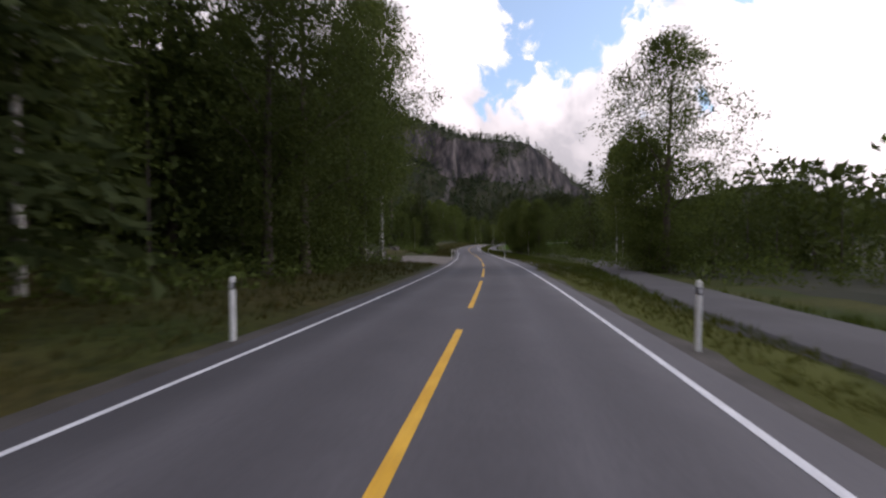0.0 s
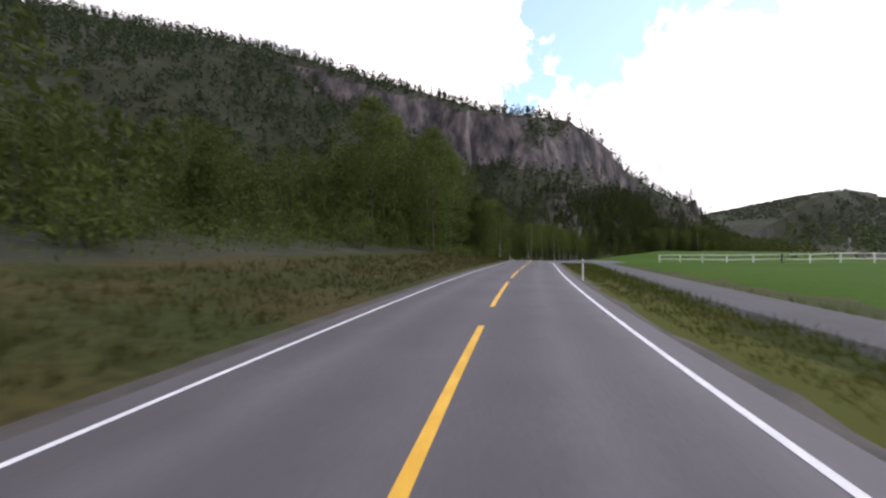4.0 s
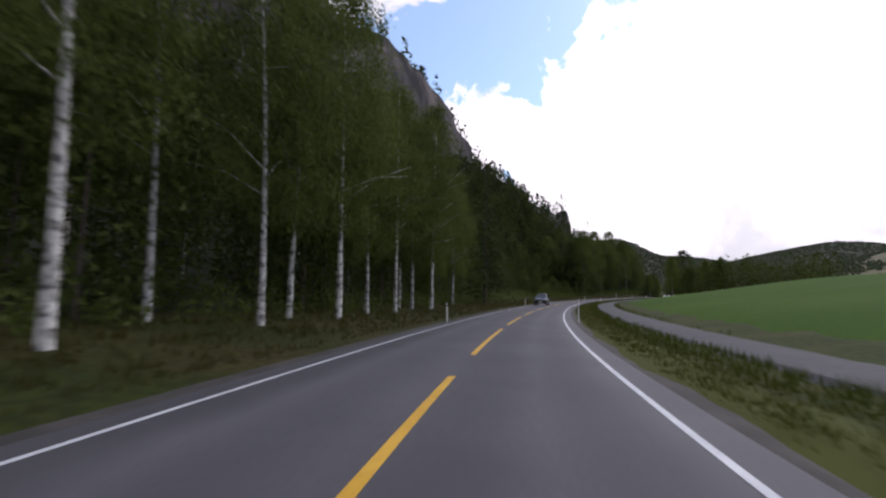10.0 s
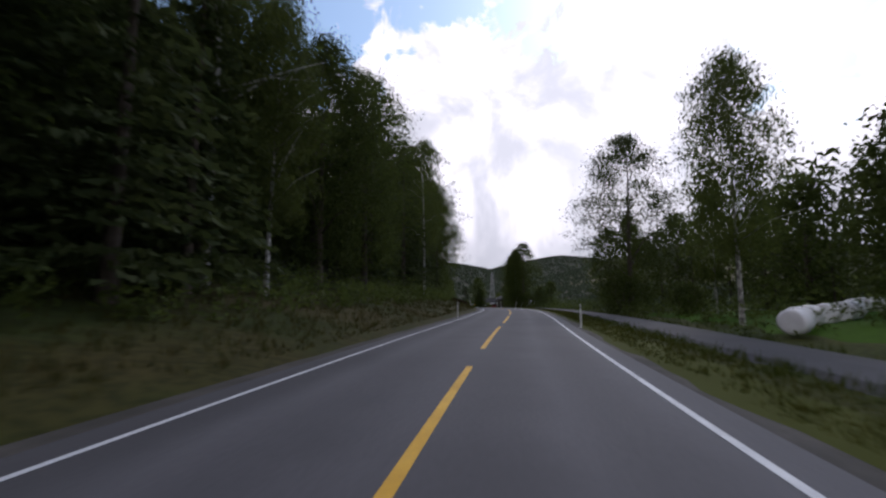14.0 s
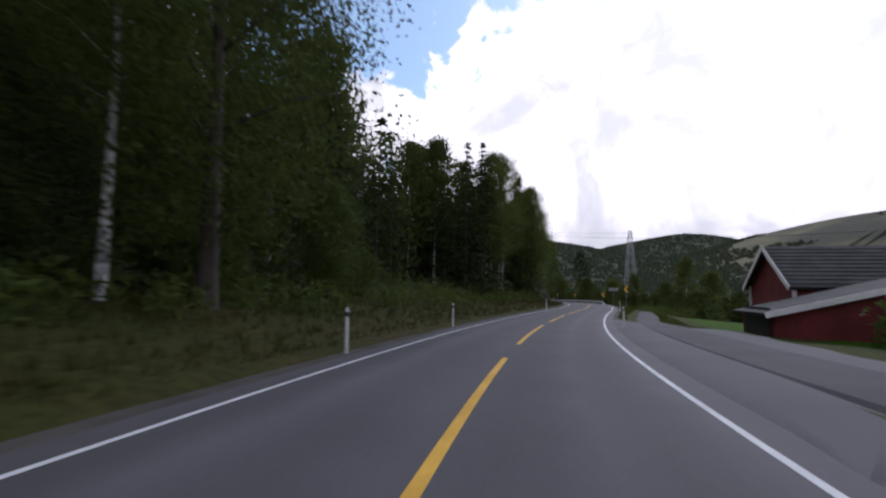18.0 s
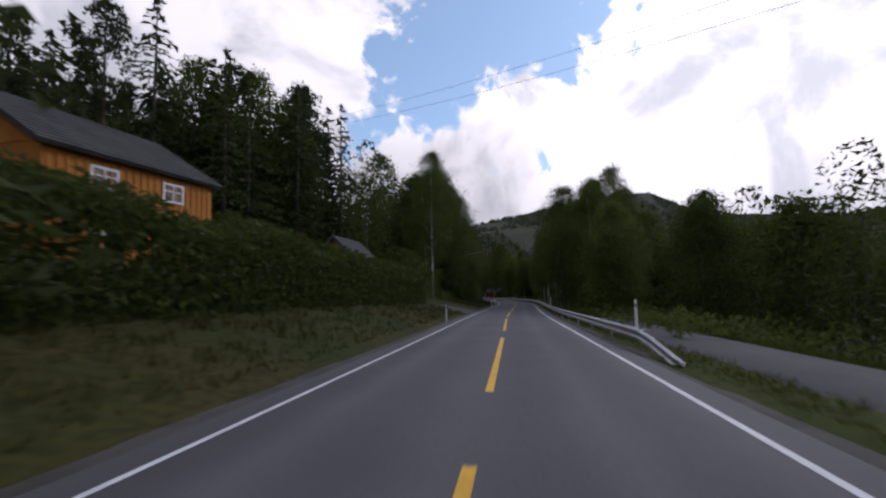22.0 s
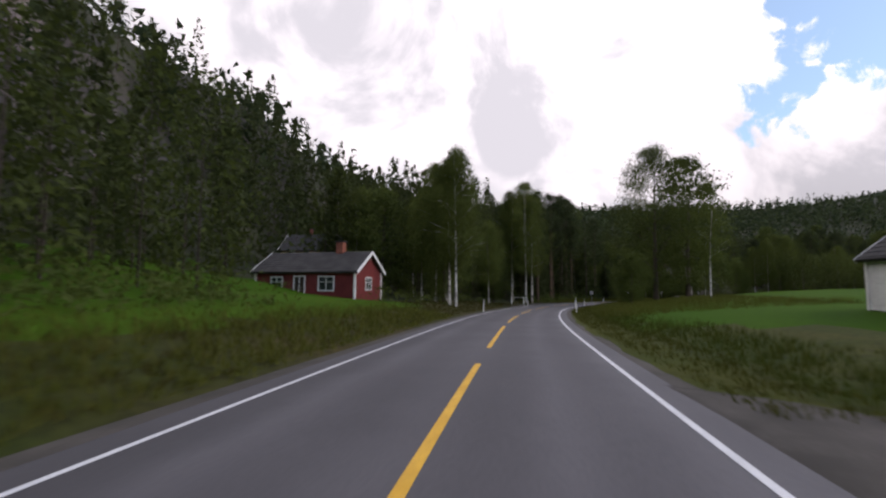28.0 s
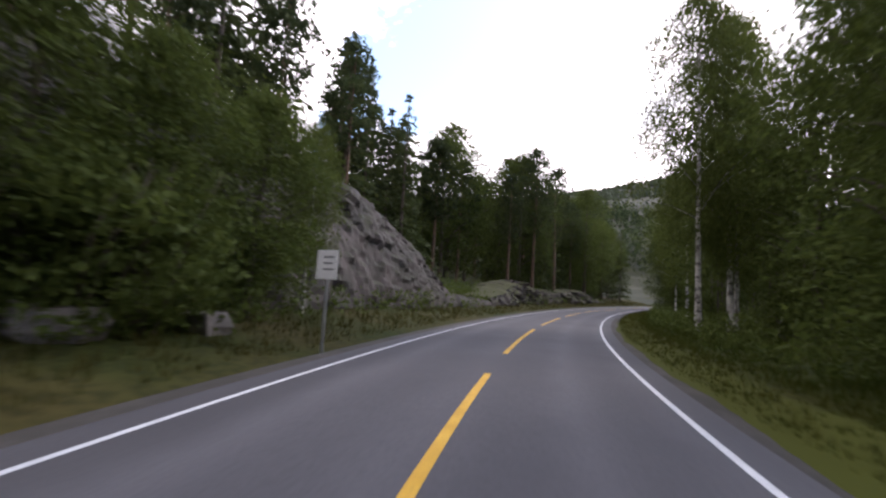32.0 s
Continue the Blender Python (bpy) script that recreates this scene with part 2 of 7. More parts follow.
ROAD_ASPHALT = wheel_tracks(mat("road_asphalt", (0.078, 0.074, 0.081), (0.095, 0.090, 0.098), 0.35, 0.85, 0.25, 60, c=(0.064, 0.061, 0.067), fine=60, fine_mix=0.5, coords="World"))
PATH_ASPHALT = mat("path_asphalt", (0.052, 0.050, 0.053), (0.066, 0.064, 0.068), 0.5, 0.9, 0.25, 50, fine=40, fine_mix=0.3, coords="World")
GRAVEL = mat("gravel", (0.038, 0.034, 0.030), (0.070, 0.062, 0.056), 1.2, 0.95, 0.6, 25, fine=14, fine_mix=0.6, c=(0.037, 0.034, 0.027), coords="World")
LINE_WHITE = mat("line_white", (0.527, 0.527, 0.544), (0.629, 0.629, 0.646), 2.0, 0.7, 0.1, 60, c=(0.255, 0.255, 0.264), fine=12, fine_mix=0.30, coords="World")
LINE_YELLOW = mat("line_yellow", (0.561, 0.306, 0.025), (0.663, 0.383, 0.043), 2.0, 0.7, 0.1, 60, c=(0.281, 0.170, 0.043), fine=12, fine_mix=0.30, coords="World")
VERGE = mat("verge_grass", (0.026, 0.040, 0.005), (0.050, 0.050, 0.010), 0.30, 0.95, 0.8, 9, c=(0.012, 0.017, 0.004), fine=18, fine_mix=0.55, coords="World", spec=0.1)
WILD_VERGE = mat("wild_verge_grass", (0.026, 0.035, 0.007), (0.052, 0.042, 0.014), 0.22, 0.95, 0.8, 9, c=(0.012, 0.014, 0.004), fine=22, fine_mix=0.6, coords="World", spec=0.1)
SAND = mat("sandy_gravel", (0.085, 0.075, 0.068), (0.150, 0.133, 0.120), 0.9, 0.95, 0.7, 18, c=(0.060, 0.052, 0.042), fine=9, fine_mix=0.6, coords="World")


def mown_strip(m, colour):
    """A paler, mown strip beside the shoulder, with a ragged edge."""
    nt = m.node_tree
    N, L = nt.nodes.new, nt.links.new
    bs = nt.nodes["Principled BSDF"]
    old = bs.inputs["Base Color"].links[0].from_socket
    uv, sep, ab, no, ad, mr, mx, geo = N("ShaderNodeUVMap"), N("ShaderNodeSeparateXYZ"), N("ShaderNodeMath"), N("ShaderNodeTexNoise"), N("ShaderNodeMath"), N("ShaderNodeMapRange"), N("ShaderNodeMix"), N("ShaderNodeNewGeometry")
    uv.uv_map = "across"
    L(uv.outputs[0], sep.inputs[0])
    ab.operation = "ABSOLUTE"
    L(sep.outputs[0], ab.inputs[0])
    no.inputs["Scale"].default_value, no.inputs["Detail"].default_value = 1.3, 6.0
    L(geo.outputs["Position"], no.inputs["Vector"])
    ad.operation = "MULTIPLY_ADD"
    L(no.outputs[0], ad.inputs[0])
    ad.inputs[1].default_value = 1.4
    L(ab.outputs[0], ad.inputs[2])
    mr.inputs[1].default_value, mr.inputs[2].default_value = 5.75, 5.25
    L(ad.outputs[0], mr.inputs[0])
    # little is mown between the farm and the junction
    away, keep = N("ShaderNodeMapRange"), N("ShaderNodeMath")
    half, dist = N("ShaderNodeMath"), N("ShaderNodeMath")
    half.operation, dist.operation, keep.operation = "SUBTRACT", "ABSOLUTE", "MULTIPLY"
    half.inputs[1].default_value = 800.0
    L(sep.outputs[1], half.inputs[0])
    L(half.outputs[0], dist.inputs[0])
    away.inputs[1].default_value, away.inputs[2].default_value, away.inputs[3].default_value, away.inputs[4].default_value = 170, 230, 0.15, 1.0
    L(dist.outputs[0], away.inputs[0])
    L(away.outputs[0], keep.inputs[0])
    L(mr.outputs[0], keep.inputs[1])
    mx.data_type = "RGBA"
    L(keep.outputs[0], mx.inputs[0])
    L(old, mx.inputs[6])
    mx.inputs[7].default_value = (*colour, 1)
    L(mx.outputs[2], bs.inputs["Base Color"])


mown_strip(VERGE, (0.054, 0.060, 0.010))
MEADOW = mat("meadow_grass", (0.027, 0.071, 0.003), (0.043, 0.086, 0.005), 0.06, 0.95, 0.6, 6, c=(0.024, 0.054, 0.003), fine=60, fine_mix=0.5, coords="World", spec=0.05)
BARK = mat("bark", (0.055, 0.042, 0.034), (0.10, 0.08, 0.065), 3.0, 0.95, 0.6, 20, vary=0.25)
BIRCH_BARK = mat("birch_bark", (0.425, 0.408, 0.374), (0.527, 0.510, 0.476), 1.2, 0.85, 0.3, 12, c=(0.043, 0.038, 0.034), fine=4, fine_mix=0.9, vary=0.2)
PINE_BARK = mat("pine_bark", (0.070, 0.048, 0.036), (0.120, 0.074, 0.046), 2.0, 0.95, 0.6, 14, vary=0.2)
LEAF_BIRCH = leafy("birch_leaves", (0.060, 0.080, 0.018), (0.094, 0.116, 0.026))
LEAF_BROAD = leafy("broad_leaves", (0.054, 0.074, 0.017), (0.084, 0.108, 0.024))
LEAF_SPRUCE = leafy("spruce_needles", (0.031, 0.043, 0.014), (0.049, 0.061, 0.020))
LEAF_PINE = leafy("pine_needles", (0.028, 0.042, 0.018), (0.052, 0.067, 0.025))
LEAF_HILL = leafy("hill_trees", (0.019, 0.031, 0.015), (0.044, 0.060, 0.024))
# far tree tops, paler and greyer: distance haze put into the leaf colour
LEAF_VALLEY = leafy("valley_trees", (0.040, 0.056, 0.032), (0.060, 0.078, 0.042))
HEATH = leafy("heather_twigs", (0.021, 0.013, 0.008), (0.052, 0.029, 0.018))
GRASS_BLADE = leafy("grass_blades", (0.030, 0.044, 0.006), (0.078, 0.060, 0.016))
MOWN_BLADE = leafy("mown_blades", (0.052, 0.068, 0.010), (0.090, 0.086, 0.018))
DITCH_BLADE = leafy("ditch_blades", (0.028, 0.048, 0.006), (0.060, 0.066, 0.012))
LONG_GRASS = leafy("long_grass", (0.053, 0.069, 0.009), (0.093, 0.093, 0.019))
ROCK = mat("rock", (0.032, 0.025, 0.024), (0.078, 0.062, 0.058), 0.45, 0.9, 1.0, 4.0, c=(0.020, 0.020, 0.016), fine=7, fine_mix=0.75, coords="World")
PALE_ROCK = mat("pale_rock", (0.10, 0.088, 0.080), (0.20, 0.175, 0.162), 0.9, 0.9, 0.7, 5.0, c=(0.07, 0.065, 0.055), fine=6, fine_mix=0.6, coords="World")
def ledge_moss(m, colour, lo, hi):
    """Moss on the upper faces of a rock."""
    nt = m.node_tree
    N, L = nt.nodes.new, nt.links.new
    bs = nt.nodes["Principled BSDF"]
    old = bs.inputs["Base Color"].links[0].from_socket
    geo, sep, up, ns, ad, mx = N("ShaderNodeNewGeometry"), N("ShaderNodeSeparateXYZ"), N("ShaderNodeMapRange"), N("ShaderNodeTexNoise"), N("ShaderNodeMath"), N("ShaderNodeMix")
    L(geo.outputs["True Normal"], sep.inputs[0])
    L(geo.outputs["Position"], ns.inputs["Vector"])
    ns.inputs["Scale"].default_value, ns.inputs["Detail"].default_value = 1.1, 7.0
    ad.operation = "MULTIPLY_ADD"
    L(ns.outputs[0], ad.inputs[0])
    ad.inputs[1].default_value = 1.6
    L(sep.outputs[2], ad.inputs[2])
    up.inputs[1].default_value, up.inputs[2].default_value = lo + 0.8, hi + 0.8
    L(ad.outputs[0], up.inputs[0])
    mx.data_type = "RGBA"
    L(up.outputs[0], mx.inputs[0])
    L(old, mx.inputs[6])
    mx.inputs[7].default_value = (*colour, 1)
    L(mx.outputs[2], bs.inputs["Base Color"])
    return m


MOSSY = mat("mossy_rock", (0.033, 0.023, 0.021), (0.100, 0.076, 0.072), 0.9, 0.95, 1.0, 7.0, c=(0.024, 0.021, 0.019), fine=5.0, fine_mix=0.75, coords="World")
ledge_moss(MOSSY, (0.046, 0.042, 0.012), 0.46, 0.78)
ledge_moss(ROCK, (0.036, 0.038, 0.010), 0.62, 0.82)
STEEL = mat("galvanised_steel", (0.324, 0.333, 0.342), (0.432, 0.441, 0.450), 1.5, 0.42, 0.05, 30, metal=0.85, fine=6, fine_mix=0.3)
POST_WHITE = mat("post_white", (0.62, 0.62, 0.60), (0.72, 0.72, 0.70), 3.0, 0.6, fine=6, fine_mix=0.3, c=(0.42, 0.41, 0.38))
BLACK = mat("black_plastic", (0.015, 0.015, 0.016), (0.03, 0.03, 0.03), 4.0, 0.5)
GREY_PLATE = mat("sign_grey", (0.30, 0.31, 0.32), (0.36, 0.37, 0.38), 2.0, 0.5, fine_mix=0.2)
SIGN_YELLOW = mat("sign_yellow", (0.75, 0.42, 0.02), (0.80, 0.46, 0.03), 2.0, 0.45, fine_mix=0.1, c=(0.6, 0.33, 0.02))
REFLECTOR = mat("reflector", (0.5, 0.5, 0.52), (0.6, 0.6, 0.62), 6.0, 0.25)
RED_WALL = mat("red_boards", (0.120, 0.020, 0.020), (0.170, 0.030, 0.027), 1.0, 0.8, 0.3, 18, fine=10, fine_mix=0.35)
ORANGE_WALL = mat("ochre_boards", (0.345, 0.128, 0.019), (0.413, 0.165, 0.026), 1.0, 0.8, 0.3, 18, fine=10, fine_mix=0.3)
YELLOW_WALL = mat("yellow_boards", (0.50, 0.31, 0.09), (0.58, 0.37, 0.12), 1.0, 0.8, 0.3, 18, fine=10, fine_mix=0.3)
WHITE_WALL = mat("white_boards", (0.66, 0.66, 0.65), (0.76, 0.76, 0.75), 1.0, 0.75, 0.2, 18, fine=10, fine_mix=0.25)
DARK_WALL = mat("dark_boards", (0.035, 0.024, 0.018), (0.06, 0.042, 0.030), 1.0, 0.85, 0.3, 18, fine=10, fine_mix=0.35)
ROOF = mat("roof_dark", (0.030, 0.029, 0.030), (0.055, 0.052, 0.052), 1.2, 0.85, 0.4, 10, fine=10, fine_mix=0.4)
TRIM = mat("white_trim", (0.66, 0.66, 0.65), (0.74, 0.74, 0.73), 2.0, 0.7, fine_mix=0.2)
GLASS = mat("window_glass", (0.02, 0.022, 0.025), (0.04, 0.043, 0.048), 2.0, 0.08, spec=0.8)
WOOD = mat("grey_wood", (0.14, 0.12, 0.10), (0.22, 0.19, 0.16), 2.0, 0.9, 0.4, 15, fine=9)
FENCE_WOOD = mat("weathered_fence_wood", (0.060, 0.050, 0.040), (0.105, 0.088, 0.070), 2.0, 0.9, 0.4, 15, fine=9, vary=0.3)
WRAP = mat("bale_wrap", (0.70, 0.70, 0.72), (0.80, 0.80, 0.82), 1.5, 0.35, 0.3, 8, fine=8, fine_mix=0.2, c=(0.55, 0.55, 0.57))
SLAB = mat("smooth_rock", (0.026, 0.021, 0.019), (0.062, 0.048, 0.044), 0.30, 0.85, 0.8, 3.0, c=(0.022, 0.022, 0.014), fine=6, fine_mix=0.7, coords="World")
ledge_moss(SLAB, (0.026, 0.026, 0.012), 0.60, 0.85)
SIGN_PALE = mat("sign_pale", (0.62, 0.63, 0.63), (0.70, 0.71, 0.71), 2.0, 0.5, fine_mix=0.2)
SIGN_BAR = mat("sign_bar", (0.13, 0.135, 0.14), (0.16, 0.165, 0.17), 2.0, 0.5, fine_mix=0.2)
BRICK = mat("chimney_brick", (0.22, 0.075, 0.05), (0.30, 0.11, 0.07), 4.0, 0.9, 0.4, 20)
WATER = mat("river_water", (0.16, 0.18, 0.19), (0.26, 0.28, 0.29), 0.3, 0.12, 1.0, 0.9, coords="World", spec=0.6)
CAR_PAINT = mat("dark_car_paint", (0.018, 0.019, 0.021), (0.024, 0.025, 0.028), 1.0, 0.25, spec=0.6, fine_mix=0.2)
SILVER = mat("silver_car_paint", (0.42, 0.44, 0.46), (0.50, 0.52, 0.54), 1.0, 0.3, metal=0.4, fine_mix=0.2)
TYRE = mat("tyre", (0.015, 0.015, 0.015), (0.025, 0.025, 0.025), 6.0, 0.9)
LAMP_GLASS = mat("lamp_glass", (0.7, 0.7, 0.7), (0.8, 0.8, 0.8), 4.0, 0.15)


def ground_material():
    """Forest floor and dry grass; bare rock with ledges and streaks where it is steep."""
    m = mat("forest_ground", (0.014, 0.019, 0.007), (0.030, 0.030, 0.012), 0.10, 0.95, 0.7, 2.5, c=(0.014, 0.016, 0.007), fine=20, fine_mix=0.5, coords="World")
    nt = m.node_tree
    N, L = nt.nodes.new, nt.links.new
    bs = nt.nodes["Principled BSDF"]
    old = bs.inputs["Base Color"].links[0].from_socket
    geo, sep = N("ShaderNodeNewGeometry"), N("ShaderNodeSeparateXYZ")
    L(geo.outputs["True Normal"], sep.inputs[0])
    st = N("ShaderNodeMapRange")
    st.inputs[1].default_value, st.inputs[2].default_value = 0.62, 0.44
    L(sep.outputs[2], st.inputs[0])
    mp, n1, r1 = N("ShaderNodeMapping"), N("ShaderNodeTexNoise"), N("ShaderNodeValToRGB")
    mp.inputs["Scale"].default_value = (0.10, 0.10, 0.035)
    L(geo.outputs["Position"], mp.inputs[0])
    L(mp.outputs[0], n1.inputs["Vector"])
    n1.inputs["Scale"].default_value, n1.inputs["Detail"].default_value, n1.inputs["Roughness"].default_value = 1.0, 10.0, 0.65
    e = r1.color_ramp.elements
    e[0].position, e[0].color = 0.36, (0.022, 0.022, 0.024, 1)
    e[1].position, e[1].color = 0.70, (0.20, 0.165, 0.155, 1)
    mid = r1.color_ramp.elements.new(0.5)
    mid.color = (0.072, 0.062, 0.062, 1)
    L(n1.outputs[0], r1.inputs[0])
    mx = N("ShaderNodeMix")
    mx.data_type = "RGBA"
    near, bare, px = N("ShaderNodeMapRange"), N("ShaderNodeMath"), N("ShaderNodeSeparateXYZ")
    L(geo.outputs["Position"], px.inputs[0])
    near.inputs[1].default_value, near.inputs[2].default_value = 520, 400
    L(px.outputs[0], near.inputs[0])
    bare.operation = "MULTIPLY"
    L(st.outputs[0], bare.inputs[0])
    L(near.outputs[0], bare.inputs[1])
    L(bare.outputs[0], mx.inputs[0])
    # open grazing and clearings on the hills across the valley; paleness also painted for haze
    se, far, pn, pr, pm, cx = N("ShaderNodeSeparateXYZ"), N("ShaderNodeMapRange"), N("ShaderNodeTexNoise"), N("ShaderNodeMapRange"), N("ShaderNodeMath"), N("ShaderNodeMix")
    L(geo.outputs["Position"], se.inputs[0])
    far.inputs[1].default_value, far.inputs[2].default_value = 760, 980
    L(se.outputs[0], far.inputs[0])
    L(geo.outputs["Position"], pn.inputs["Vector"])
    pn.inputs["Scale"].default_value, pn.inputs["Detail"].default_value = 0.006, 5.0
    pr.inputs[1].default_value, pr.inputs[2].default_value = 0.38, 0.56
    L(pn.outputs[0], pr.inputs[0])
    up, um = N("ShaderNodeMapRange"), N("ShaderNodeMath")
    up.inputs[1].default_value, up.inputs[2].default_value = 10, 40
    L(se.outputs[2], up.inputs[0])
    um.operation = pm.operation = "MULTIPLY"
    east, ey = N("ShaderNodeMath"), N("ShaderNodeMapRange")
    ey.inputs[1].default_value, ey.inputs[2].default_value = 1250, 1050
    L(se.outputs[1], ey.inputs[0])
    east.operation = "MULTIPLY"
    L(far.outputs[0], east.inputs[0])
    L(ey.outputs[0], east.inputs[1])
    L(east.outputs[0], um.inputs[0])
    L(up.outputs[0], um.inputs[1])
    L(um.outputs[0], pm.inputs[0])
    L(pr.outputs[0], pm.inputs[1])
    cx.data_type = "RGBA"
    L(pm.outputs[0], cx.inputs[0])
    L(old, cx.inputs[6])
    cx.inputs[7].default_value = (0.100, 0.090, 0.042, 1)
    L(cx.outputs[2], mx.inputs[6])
    L(r1.outputs[0], mx.inputs[7])
    L(mx.outputs[2], bs.inputs["Base Color"])
    return m


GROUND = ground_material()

# ---------- the road's alignment ----------
# heading in degrees (to the left of +y) every 20 m, height every 40 m, from station -20
HEADING = [-0.51, 1.13, 2.91, 4.98, 6.37, 7.04, 7.73, 6.45, 3.82, 0.97, -0.95, -0.92, 0.87, 2.16, 2.24, -0.34, -5.42, -10.41, -15.90, -20.56, -25.04, -28.32, -30.46, -33.46, -38.49, -44.62, -49.04, -50.87, -48.89, -42.84, -35.81, -32.85, -33.82, -39.45, -46.57, -50.68, -47.09, -37.34, -27.91, -20.42, -16.64, -16.25, -17.99, -18.19, -14.74, -6.25, 4.27, 15.21, 23.19, 27.35, 29.49, 28.05, 23.14, 16.31, 7.14, -1.91, -13.17, -24.46, -32.23, -38.32, -43.29, -46.77, -49.32, -51.21]
HEIGHT = [0.29, -0.30, -0.88, -1.28, -1.12, -0.66, -0.53, -1.18, -2.14, -2.74, -2.86, -2.62, -2.16, -1.41, -0.78, -0.59, -1.16, -2.02, -2.40, -2.92, -4.16, -5.33, -6.38, -7.12, -7.46, -7.82, -8.51, -9.20, -9.59, -9.47, -9.00, -8.54]
ST0, X0, Y0 = -20.0, 0.077, -20.014

_st = ST0 + 20.0 * np.arange(len(HEADING))
RS = np.arange(ST0, _st[-1] - 1.0, 1.0)
_hm = np.radians(np.interp(RS + 0.5, _st, HEADING))
RX = X0 + np.concatenate([[0], np.cumsum(-np.sin(_hm))])[:-1]
RY = Y0 + np.concatenate([[0], np.cumsum(np.cos(_hm))])[:-1]
RH = np.radians(np.interp(RS, _st, HEADING))
_kz = np.interp(RS, ST0 + 40.0 * np.arange(len(HEIGHT)), HEIGHT)
_pad = np.pad(_kz, 15, mode="edge")
RZ = np.convolve(_pad, np.ones(31) / 31, "valid")
LAST = RS[-1]


def along(s, d):
    """World x, y and the road's height and heading at station s, d metres to the right of the yellow line."""
    s, d = np.asarray(s, float), np.asarray(d, float)
    h = np.interp(s, RS, RH)
    return np.interp(s, RS, RX) + np.cos(h) * d, np.interp(s, RS, RY) + np.sin(h) * d, np.interp(s, RS, RZ), h


def station(x, y):
    """Station and offset of world points."""
    x, y = np.ravel(x), np.ravel(y)
    idx = np.empty(len(x), int)
    for a in range(0, len(x), 4000):
        b = slice(a, a + 4000)
        idx[b] = ((x[b, None] - RX[None, ::3]) ** 2 + (y[b, None] - RY[None, ::3]) ** 2).argmin(1) * 3
    dx, dy, h = x - RX[idx], y - RY[idx], RH[idx]
    s = RS[idx] + np.clip(-np.sin(h) * dx + np.cos(h) * dy, -3, 3)
    d = np.cos(h) * dx + np.sin(h) * dy
    far = np.hypot(dx, dy)
    return s, np.where(d < 0, -np.maximum(far, 0.01), np.maximum(far, 0.01))


# height of the land beside the road, over it, at 8, 16, 40, 100 and 250 m to the left
LEFT = {-20: (0.3, 1.5, 5, 16, 40), 34: (0.3, 1.4, 5, 15, 40), 44: (-0.1, -0.3, 2.5, 13, 40), 53: (-0.2, -0.5, 3, 14, 40), 60: (0.3, 2.0, 5, 15, 40), 120: (0.5, 1.2, 4, 12, 40), 210: (0.8, 2.0, 6, 15, 40), 330: (0.3, 1.0, 5, 16, 40), 460: (0.3, 1.2, 7, 25, 60),
        560: (1.6, 4.5, 15, 45, 80), 640: (0.8, 2.5, 12, 40, 80), 696: (0.8, 2.5, 10, 32, 70), 704: (0.6, 6.0, 12, 34, 70), 738: (0.6, 5.6, 11, 30, 60), 752: (0.6, 2.6, 9, 28, 60), 790: (1.2, 3.6, 12, 32, 70), 824: (1.0, 3.4, 13, 33, 70), 838: (0.8, 3.2, 15, 35, 70), 858: (0.6, 3.0, 15, 34, 70),
        872: (0.6, 3.5, 11, 30, 70), 880: (0.6, 5.2, 12, 32, 70), 902: (0.6, 5.0, 11, 30, 70), 914: (0.6, 2.0, 8, 28, 65), 935: (0.8, 2.4, 8, 26, 60), 1020: (0.5, 1.0, 5, 30, 66), 1036: (0.4, 0.9, 5, 31, 66), 1044: (-0.28, 0.3, 6, 32, 68), 1064: (-0.2, 0.5, 8, 32, 68), 1072: (0.3, 1.4, 8, 31, 66), 1095: (0.3, 1.2, 5, 26, 62), 1116: (0.4, 3.0, 8, 26, 60), 1124: (0.5, 7.0, 11, 28, 60), 1142: (0.5, 6.0, 10, 28, 60), 1156: (0.5, 2.4, 7, 26, 60), 1240: (0.8, 2.6, 9, 30, 60)}
# the same to the right
RIGHT = {-20: (-0.3, -0.4, -1, -2, -3), 120: (-0.2, -0.2, 0.3, 1, 1), 260: (-0.2, 0.1, 0.3, 0.6, 3), 300: (-0.2, 0.3, 2.0, 1.5, 1), 350: (-0.2, 0.8, 4.4, 3.5, 2), 460: (-0.2, 0.9, 4.4, 3.5, 2), 520: (-0.2, 0.2, 1.4, 3, 1), 560: (-0.2, -0.2, 0, 0, -3), 640: (-0.1, -0.3, -1.0, -3, -5),
         662: (-0.12, -0.5, -1.6, -3.4, -5), 675: (-0.9, -1.4, -2.6, -4, -5), 706: (-0.9, -1.7, -2.8, -4, -5), 745: (-0.8, -3.0, -4, -4.5, -5), 770: (-0.30, -2.2, -4, -4.6, -5), 806: (-0.30, -2.2, -4, -4.6, -5), 820: (-1.2, -2.8, -4, -5, -5), 850: (-1.5, -3.0, -4, -5, -5), 905: (-0.3, -0.8, -1.5, -2, -2), 960: (0.0, 0.2, 0.5, 2, 10),
         1030: (0.1, 0.9, 2.5, 4, 10), 1090: (0.3, 1.2, 2.5, 4, 10), 1124: (0.3, 2.2, 3.2, 5, 10), 1150: (0.0, 0.5, 1.5, 3, 8), 1240: (-0.2, -0.5, -1, -1, 5)}
REACH = (8, 16, 40, 100, 250)


def side_height(table, s, d):
    keys = np.array(list(table))
    vals = np.array(list(table.values()), float)
    cols = [np.interp(s, keys, vals[:, k]) for k in range(5)]
    z, lo, prev = np.zeros_like(s), 3.5, np.zeros_like(s)
    for r, c in zip(REACH, cols):
        f = np.clip((d - lo) / (r - lo), 0, 1)
        z = z + (c - prev) * f
        lo, prev = r, c
    return z


